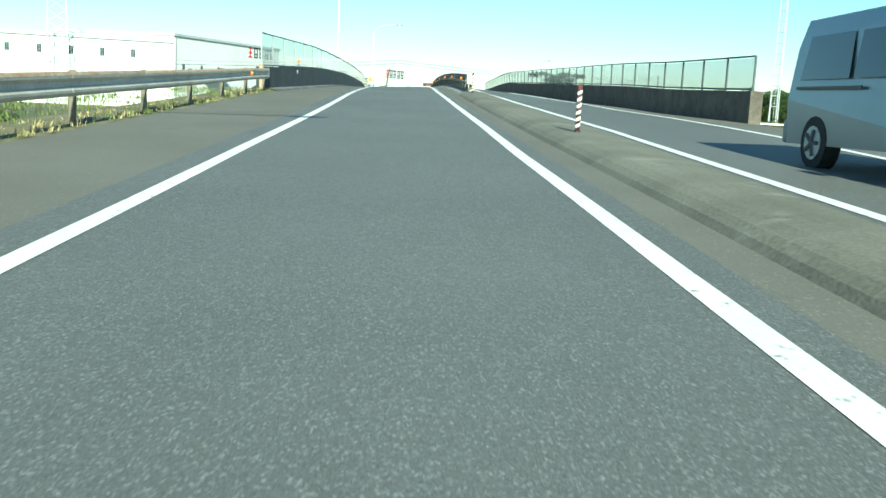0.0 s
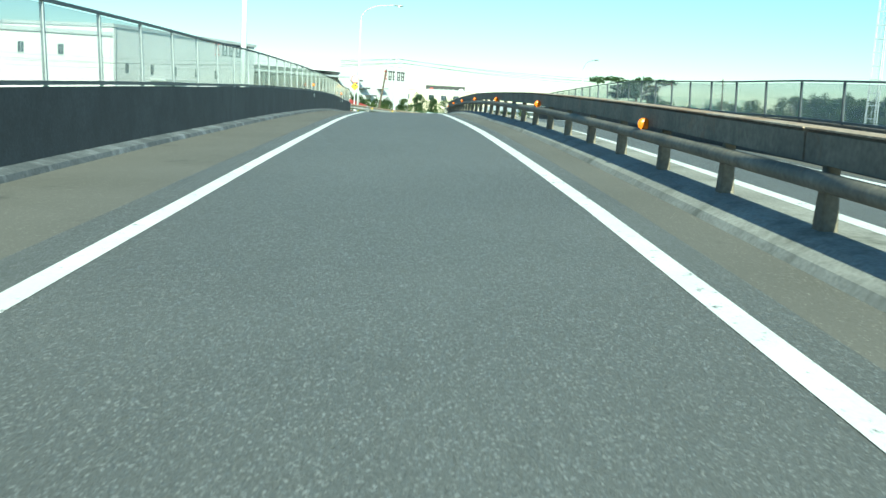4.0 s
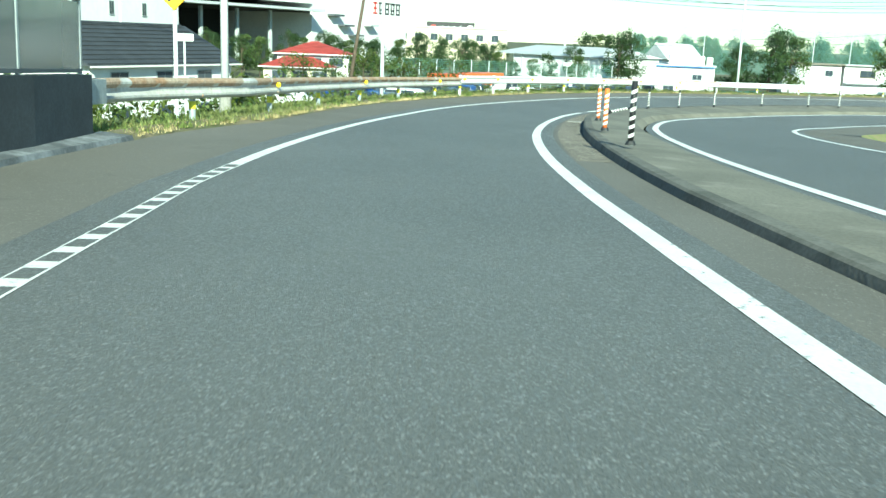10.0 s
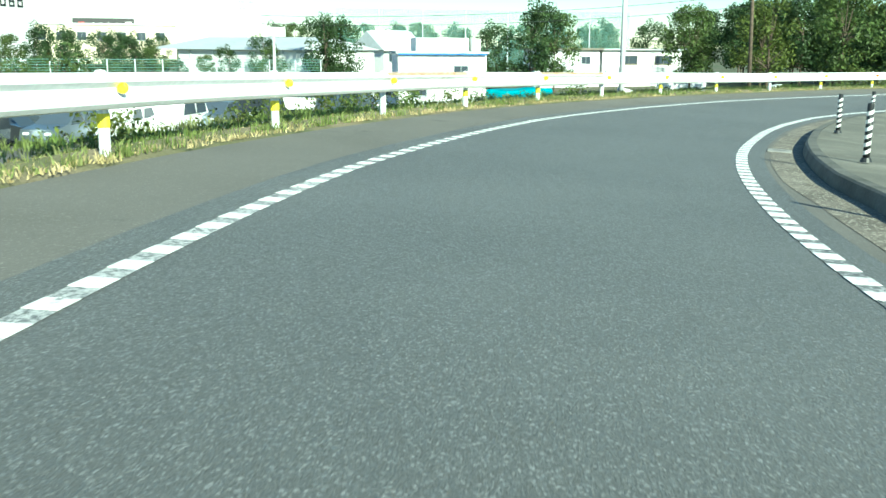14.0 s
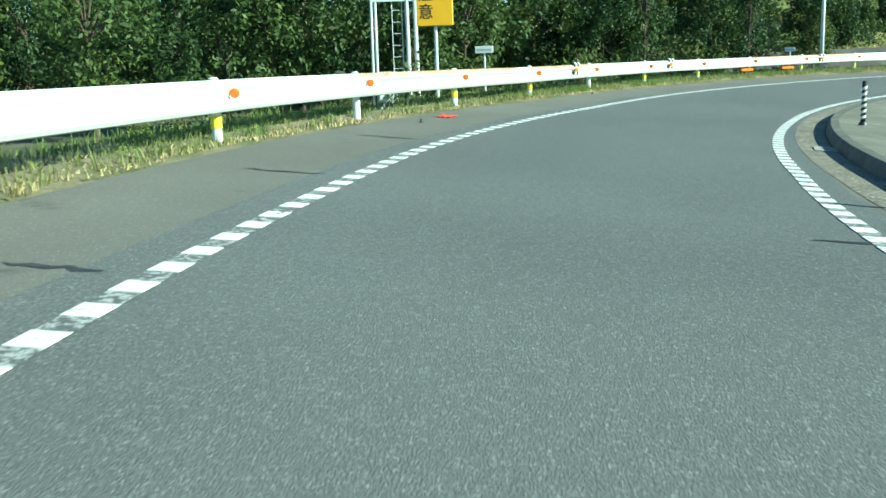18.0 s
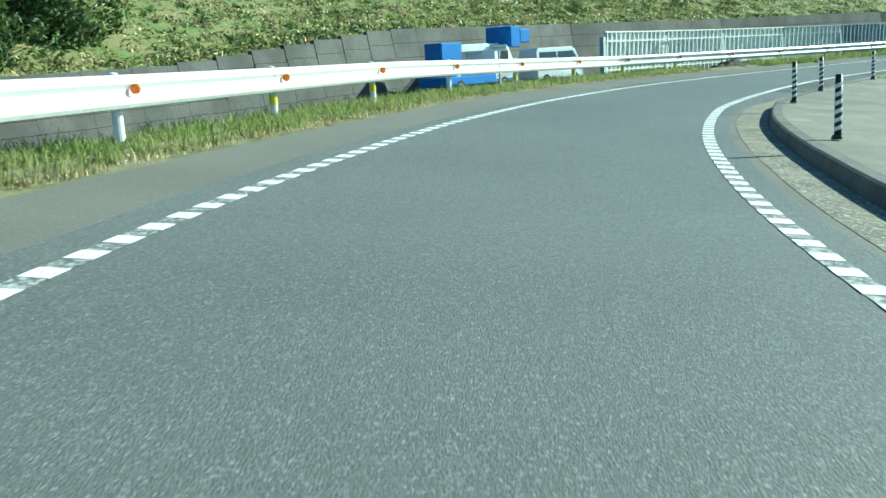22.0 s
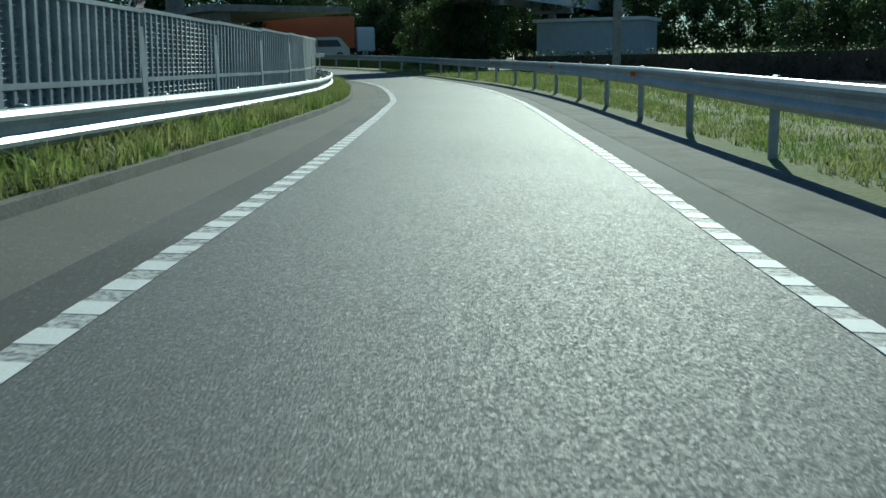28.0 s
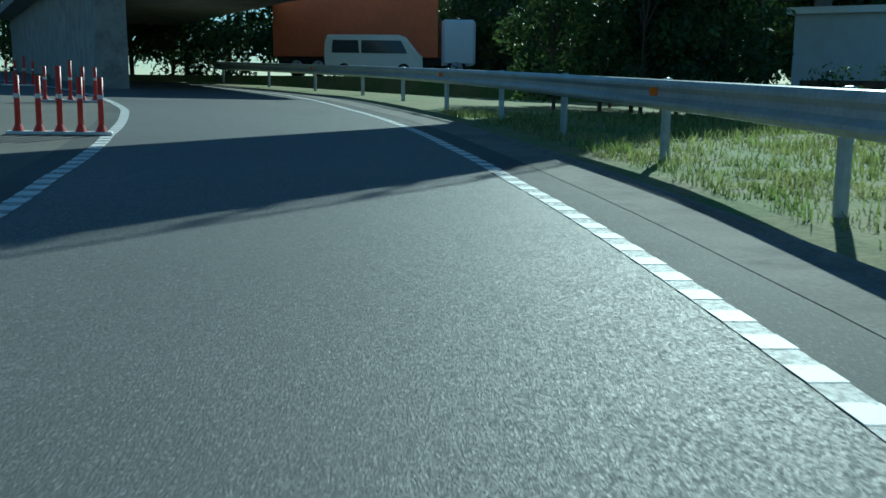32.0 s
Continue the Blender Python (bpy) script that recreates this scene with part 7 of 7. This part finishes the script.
for _i in range(14):
    f = _i / 13
    a = Vector((58, 196, 0)).lerp(Vector((92, 180, 0)), f)
    plant((4, 5, 5)[_i % 3], a.x + _rng.uniform(-2, 2), a.y + _rng.uniform(-1.5, 1.5), GROUND_Z, _rng.uniform(0.9, 1.4))
# bamboo-like and cedar trees near the huts
plant(2, 58, 206, GROUND_Z, 1.05)
plant(2, 60.5, 210, GROUND_Z, 0.95)
plant(1, 56, 214, GROUND_Z, 0.85)
plant(0, 44, 222, GROUND_Z, 0.85)
plant(1, 47, 223, GROUND_Z, 0.8)
plant(0, 40.5, 224, GROUND_Z, 0.65)
plant(0, 28.0, 236, GROUND_Z, 0.72)
plant(0, 29.8, 237, GROUND_Z, 0.7)
# far tree belts
for _i in range(44):
    f = _i / 43
    x, y = 30 + 110 * f + _rng.uniform(-4, 4), 285 - 30 * f + _rng.uniform(-10, 10)
    plant((0, 1, 0, 1)[_i % 4], x, y, GROUND_Z, _rng.uniform(0.62, 0.85) + 0.3 * (f > 0.55))
for _i in range(22):
    plant((1, 0)[_i % 2], -30 + _i * 2.6 + _rng.uniform(-1, 1), 232 + _rng.uniform(-6, 16), GROUND_Z, _rng.uniform(0.3, 0.6))
for _i in range(10):
    plant((5, 4, 5)[_i % 3], -14 + _i * 1.9 + _rng.uniform(-1, 1), 206 + _rng.uniform(-3, 3), GROUND_Z, _rng.uniform(0.9, 1.5))
for _i in range(15):
    plant((0, 1, 0)[_i % 3], -20 + _i * 2.4 + _rng.uniform(-1, 1), 256 + _rng.uniform(-5, 5) + 0.4 * _i, GROUND_Z, _rng.uniform(0.48, 0.66))
# trees seen over the far parapet and inside the loop
for _i in range(16):
    plant((0, 1, 2)[_i % 3], 34 + _rng.uniform(0, 26), 100 + _i * 3.0, GROUND_Z, _rng.uniform(0.22, 0.34))
# bank below the rail: shrubs
for _i in range(34):
    s = 117 + _i * 0.62
    q = at(s, -6.3 - _rng.uniform(0, 3.2), 0)
    plant((5, 5, 4)[_i % 3], q.x, q.y, q.z - 2.3 + _rng.uniform(-0.3, 0.2), _rng.uniform(0.6, 0.95))
for _i in range(26):
    q = at(141 + _i * 1.15, -5.0 - _rng.uniform(0, 1.6), 0)
    plant((5, 4, 4)[_i % 3], q.x, q.y, q.z - 0.75 + _rng.uniform(-0.15, 0.1), _rng.uniform(0.26, 0.4))
for _i in range(8):
    q = at(2 + _i * 4, -7.5 - _rng.uniform(0, 2), 0)
    plant((5, 4)[_i % 2], q.x, q.y, q.z - 2.2, _rng.uniform(0.5, 0.8))
# slope and hilltop growth
for _i in range(46):
    x, y = _rng.uniform(112, 175), _rng.uniform(95, 200)
    k = (x - 112.9) * 0.82 + (y - 156.6) * 0.57
    if k > 14:
        plant((0, 1, 0)[_i % 3], x, y, min(10.5, 0.9 + k * 0.33) - 0.5, _rng.uniform(0.6, 1.0))
for _i in range(60):
    t = _rng.random()
    i = min(int(t * 5), 4)
    f = t * 5 - i
    ax, ay, az = WALL_PTS[i + 1]
    bx, by, bz = WALL_PTS[min(i + 2, 6)]
    o = _rng.uniform(2, 16)
    plant((4, 5)[_i % 2], ax + (bx - ax) * f + o * 0.82, ay + (by - ay) * f + o * 0.57, az + (bz - az) * f + o * 0.38 - 0.5, _rng.uniform(0.2, 0.42))
# conifers and shrubs at the wood's edge near the sharp part of the bend
plant(3, 84, 183, -3.2, 0.75)
plant(3, 90, 178.5, -3.2, 0.7)
plant(2, 96, 176, -3.0, 0.6)
plant(1, 101, 174, -2.8, 0.6)
plant(1, 107, 172, -1.5, 0.55)
for _x, _y, _z, _c in ((92, 189, -2.5, 1.0), (97, 185, -2, 1.05), (103, 181, -1, 1.0), (109, 178, 0.5, 0.95), (90, 195, -3, 1.2), (115, 178, 2.5, 0.9), (100, 192, -2, 1.2)):
    plant((0, 1)[int(_x) % 2], _x, _y, _z, _c)
for _i in range(14):
    plant((0, 1, 0, 5)[_i % 4], 83 + 1.75 * _i + _rng.uniform(-0.8, 0.8), 185.5 - 1.1 * _i + _rng.uniform(-0.8, 0.8), -3.3 + 0.17 * _i, _rng.uniform(0.5, 0.72) + 0.5 * (_i % 4 == 3))
# growth round the end of the clip
for _i in range(30):
    f = _i / 29
    plant((0, 1, 0)[_i % 3], 138 + 70 * f + _rng.uniform(-4, 4), -6 + 52 * f + _rng.uniform(-5, 5), YARD_Z, _rng.uniform(1.2, 1.7))
    plant((5, 4)[_i % 2], 136 + 68 * f + _rng.uniform(-3, 3), 0 + 52 * f + _rng.uniform(-3, 3), YARD_Z, _rng.uniform(1.2, 1.9))
for _i in range(22):
    plant((0, 1)[_i % 2], 92 + _i * 2.1, 16 + _rng.uniform(-4, 3), YARD_Z, _rng.uniform(0.85, 1.15))
for _i in range(7):
    plant((0, 1)[_i % 2], 96 + _i * 2.0 + _rng.uniform(-1, 1), 48 - _i * 0.7 + _rng.uniform(-4, 4), YARD_Z, _rng.uniform(0.6, 0.95))
for _i in range(14):
    plant((0, 1)[_i % 2], 128 + _i * 2.4, 30 - _i * 0.5 + _rng.uniform(-5, 3), YARD_Z, _rng.uniform(0.7, 1.0))
for _i in range(9):
    plant((1, 0)[_i % 2], 133 + _rng.uniform(-2.5, 2.5), 47 + _rng.uniform(-4, 6), YARD_Z, _rng.uniform(0.45, 0.7))
for _i in range(14):
    plant((4, 5)[_i % 2], 100 + _rng.uniform(-3, 3), 74 + _i * 3.4, YARD_Z, _rng.uniform(0.35, 0.6))


def hedge(label, pts, w, h, z, leaf, seed):
    """Clipped hedge along a line, as many small leaves over a dark core."""
    rng = random.Random(seed)
    ob = thing("hedge", label, "hedge", "hedges")
    cen = []
    for (ax, ay), (bx, by) in zip(pts, pts[1:]):
        d = math.hypot(bx - ax, by - ay)
        for k in range(int(d / 0.5)):
            f = (k + 0.5) / (d / 0.5)
            for zz in np.arange(0.35, h, 0.55):
                cen.append((ax + (bx - ax) * f + rng.uniform(-w / 4, w / 4), ay + (by - ay) * f + rng.uniform(-w / 4, w / 4), z + zz + rng.uniform(-0.1, 0.1), 0.5))
    v, f = leaf_cloud(rng, cen, 130, 0.1)
    part("foliage", soup("foliage", v, [f], leaf), None, ob)
    for (ax, ay), (bx, by) in zip(pts, pts[1:]):
        m, d = framed(ax, ay, bx, by)
        m.translation.z = z
        part("core", boxed(0, -w / 5, 0, d, w / 5, h * 0.8), M_BARK, ob, m=m)
    return ob


hedge("tall clipped dark green hedge beyond the grass", [(97, 82), (107, 66), (119.5, 54.5), (128, 49)], 1.2, 1.9, YARD_Z, M_LEAF_B, 21)
hedge("low dark green clipped hedge by the verge", [(100.5, 121), (105, 106)], 1.6, 1.0, YARD_Z, M_LEAF_B, 22)


def blades(name, label, s0, s1, u0, u1, n, h0, h1, material, seed, v=0.03, width=0.008, parent=None):
    """Grass: thin bent blades scattered over a verge, thicker in tufts."""
    gen = np.random.default_rng(seed)
    ts, tq, tk = gen.uniform(s0, s1, n // 14), gen.random(n // 14), gen.uniform(0.5, 1.25, n // 14)
    i = gen.integers(0, n // 14, n)
    s = np.clip(ts[i] + gen.normal(0, 0.13, n), s0, s1)
    q = np.clip(tq[i] + gen.normal(0, 0.05, n), 0, 1)
    a, b = knots(u0, s), knots(u1, s)
    frames = [station(x) for x in np.arange(s0, s1 + 1.01, 1.0)]
    col = lambda k: np.stack([np.interp(s - s0, np.arange(len(frames)), [f[k][j] for f in frames]) for j in range(3)], -1)
    p = col(0) + col(2) * (a + (b - a) * q)[:, None] + col(3) * v
    h = (gen.uniform(h0, h1, n) * tk[i])[:, None]
    ang = gen.random(n) * 6.283
    w = np.stack([np.cos(ang), np.sin(ang), 0 * ang], -1) * width
    bend = np.concatenate([gen.normal(0, 0.35, (n, 2)), np.zeros((n, 1))], 1) * h
    up = np.array((0, 0, 1.0))
    verts = np.stack([p - w, p + w, p + bend * 0.35 + up * h * 0.6 + w * 0.7, p + bend * 0.35 + up * h * 0.6 - w * 0.7, p + bend + up * h * (0.95 - 0.2 * gen.random((n, 1)))], 1).reshape(-1, 3)
    k = (np.arange(n) * 5)[:, None]
    faces = [np.hstack([k, k + 1, k + 2, k + 3]), np.hstack([k + 3, k + 2, k + 4])]
    ob = new(name, soup(name, verts, faces, material))
    return tagged(ob, label, "grass", "", "stuff")


_e0 = [(s, u + 0.02) for s, u in EDGE_L]
_e1 = [(s, u - 1.35) for s, u in EDGE_L]
_e2 = [(s, u - 0.75) for s, u in EDGE_L]
blades("verge_grass", "tufts of green grass along the verge before the bridge", -8, 36, _e0, [(s, u - 3) for s, u in EDGE_L], 7000, 0.04, 0.16, M_GRASS, 31)
blades("verge_grass", "green and yellowing grass along the outer verge of the loop", 114.5, 200, [(s, u - 0.1) for s, u in EDGE_L], _e1, 36000, 0.05, 0.2, M_GRASS, 32)
blades("verge_grass", "dense fresh green grass along the outer verge of the bend", 200, 258, [(s, u - 0.15) for s, u in EDGE_L], _e1, 42000, 0.06, 0.24, M_GRASS, 33)
blades("verge_grass", "tall lush green grass below the rail at the noise barrier", 262, 333, [(s, u - 0.1) for s, u in EDGE_L], [(s, u - 1.3) for s, u in EDGE_L], 50000, 0.1, 0.36, M_GRASS, 34)
blades("dry_grass", "dry straw-coloured grass at the edge of the shoulder", 114.5, 258, _e0, _e2, 40000, 0.02, 0.1, M_DRY, 35)
blades("dry_grass", "dry straw-coloured grass at the edge of the shoulder", -8, 36, _e0, _e2, 3000, 0.04, 0.14, M_DRY, 36)
# grass field inside, by the lower straight
_f0, _f1, _f2 = [(s, u + 0.45) for s, u in KERB_R], [(s, u + 2.2) for s, u in KERB_R], [(s, u + 9) for s, u in KERB_R]
structure(sweep("inner_verge", [(KERB_R, -0.01), (_f0, 0.06), (_f1, 0.08), ([(s, u + 9) for s, u in KERB_R], -0.15), ([(s, u + 22) for s, u in KERB_R], -0.35)], 254, 400, M_TURF), "grassy verge inside the lower straight", "verge")
blades("field_grass", "bright sunlit green grass beyond the inner guard rail", 253, 350, _f0, _f1, 45000, 0.06, 0.2, M_GRASS, 37, v=0.05)
blades("field_grass", "longer pale green grass on the inner field", 262, 350, _f1, _f2, 45000, 0.08, 0.26, M_GRASS, 38, v=0.0, width=0.013)
blades("island_grass", "sparse weeds where the loop island ends", 252, 260, [(s, u + 0.3) for s, u in KERB_R], [(s, u + 3.2) for s, u in KERB_R], 4500, 0.06, 0.22, M_GRASS, 39, v=0.05)
structure(sweep("island_end", [(KERB_R, -0.01), ([(s, u + 0.35) for s, u in KERB_R], 0.05), ([(s, u + 4.4) for s, u in KERB_R], 0.0)], 253.5, 256, M_TURF), "weedy ground where the loop island ends", "verge")
structure(sweep("inner_gutter_start", [([(s, u - 0.02) for s, u in GUTTER_R], 0.004), ([(s, u + 0.4) for s, u in GUTTER_R], 0.008)], 244, 258, M_GUTTER), "pale concrete gutter beside the island end", "gutter")
structure(sweep("inner_gutter", [(GUTTER_R, 0.004), ([(s, u - 0.04) for s, u in KERB_R], 0.012), ([(s, u + 0.02) for s, u in KERB_R], 0.045), ([(s, u + 0.1) for s, u in KERB_R], 0.045)], 258, 400, M_GUTTER), "smooth pale concrete gutter along the inner edge", "gutter")


# rough growth on the slope
def slope_growth(name, label, n, r0, r1, per, size, material, seed, far):
    rng = random.Random(seed)
    cen = []
    for _ in range(n):
        i = rng.randrange(len(WALL_PTS) - 1)
        f, o = rng.random(), 0.6 + far * rng.random() ** 1.3
        (ax, ay, az), (bx, by, bz) = WALL_PTS[i], WALL_PTS[i + 1]
        rise = float(np.interp(o, (0.45, 3, 9, 18, 34), (0.0, 0.9, 3.6, 7.0, 10.0)))
        cen.append((ax + (bx - ax) * f + o * 0.82 + 0.3, ay + (by - ay) * f + o * 0.57 + 0.3, az + (bz - az) * f + rise - 0.03, rng.uniform(r0, r1)))
    v, f = leaf_cloud(rng, cen, per, size, 0.35)
    return tagged(new(name, soup(name, v, [f], material)), label, "grass", "", "stuff")


slope_growth("slope_grass", "rough green grass tufts on the slope", 5200, 0.25, 0.6, 110, 0.11, M_GRASS, 51, 20)
slope_growth("slope_dry_grass", "dry straw-coloured growth on the slope", 5200, 0.25, 0.6, 110, 0.1, M_DRY, 52, 20)
slope_growth("slope_weeds", "dark low weeds scattered over the slope", 1500, 0.25, 0.7, 120, 0.12, M_LEAF_A, 53, 20)

def pine(label, x, y, z, h, seed):
    rng = random.Random(seed)
    ob = thing("pine_tree", label, "tree", "trees", pose(x, y, z))
    bm = rodded((0, 0, -0.5), (0.2, 0, h), 0.2, 0.08, 8)
    cen = []
    for k in range(26):
        a, q = rng.random() * 6.283, rng.uniform(0.3, 3.4)
        zz = h - 0.2 - 0.5 * (k % 3) + rng.uniform(-0.2, 0.3)
        cen.append((q * math.cos(a), q * math.sin(a), zz, rng.uniform(0.5, 0.85)))
        if k % 2:
            rod(bm, (0.1, 0, h - 1.4), (q * math.cos(a), q * math.sin(a), zz), 0.06, 0.02, 5)
    part("trunk", bm, M_BARK, ob)
    v, f = leaf_cloud(rng, cen, 330, 0.14, 0.4)
    part("crown", soup("crown", v, [f], M_LEAF_B), None, ob)


pine("spreading dark pine with a flat layered crown", 18.4, 122.8, GROUND_Z, 8.3, 61)
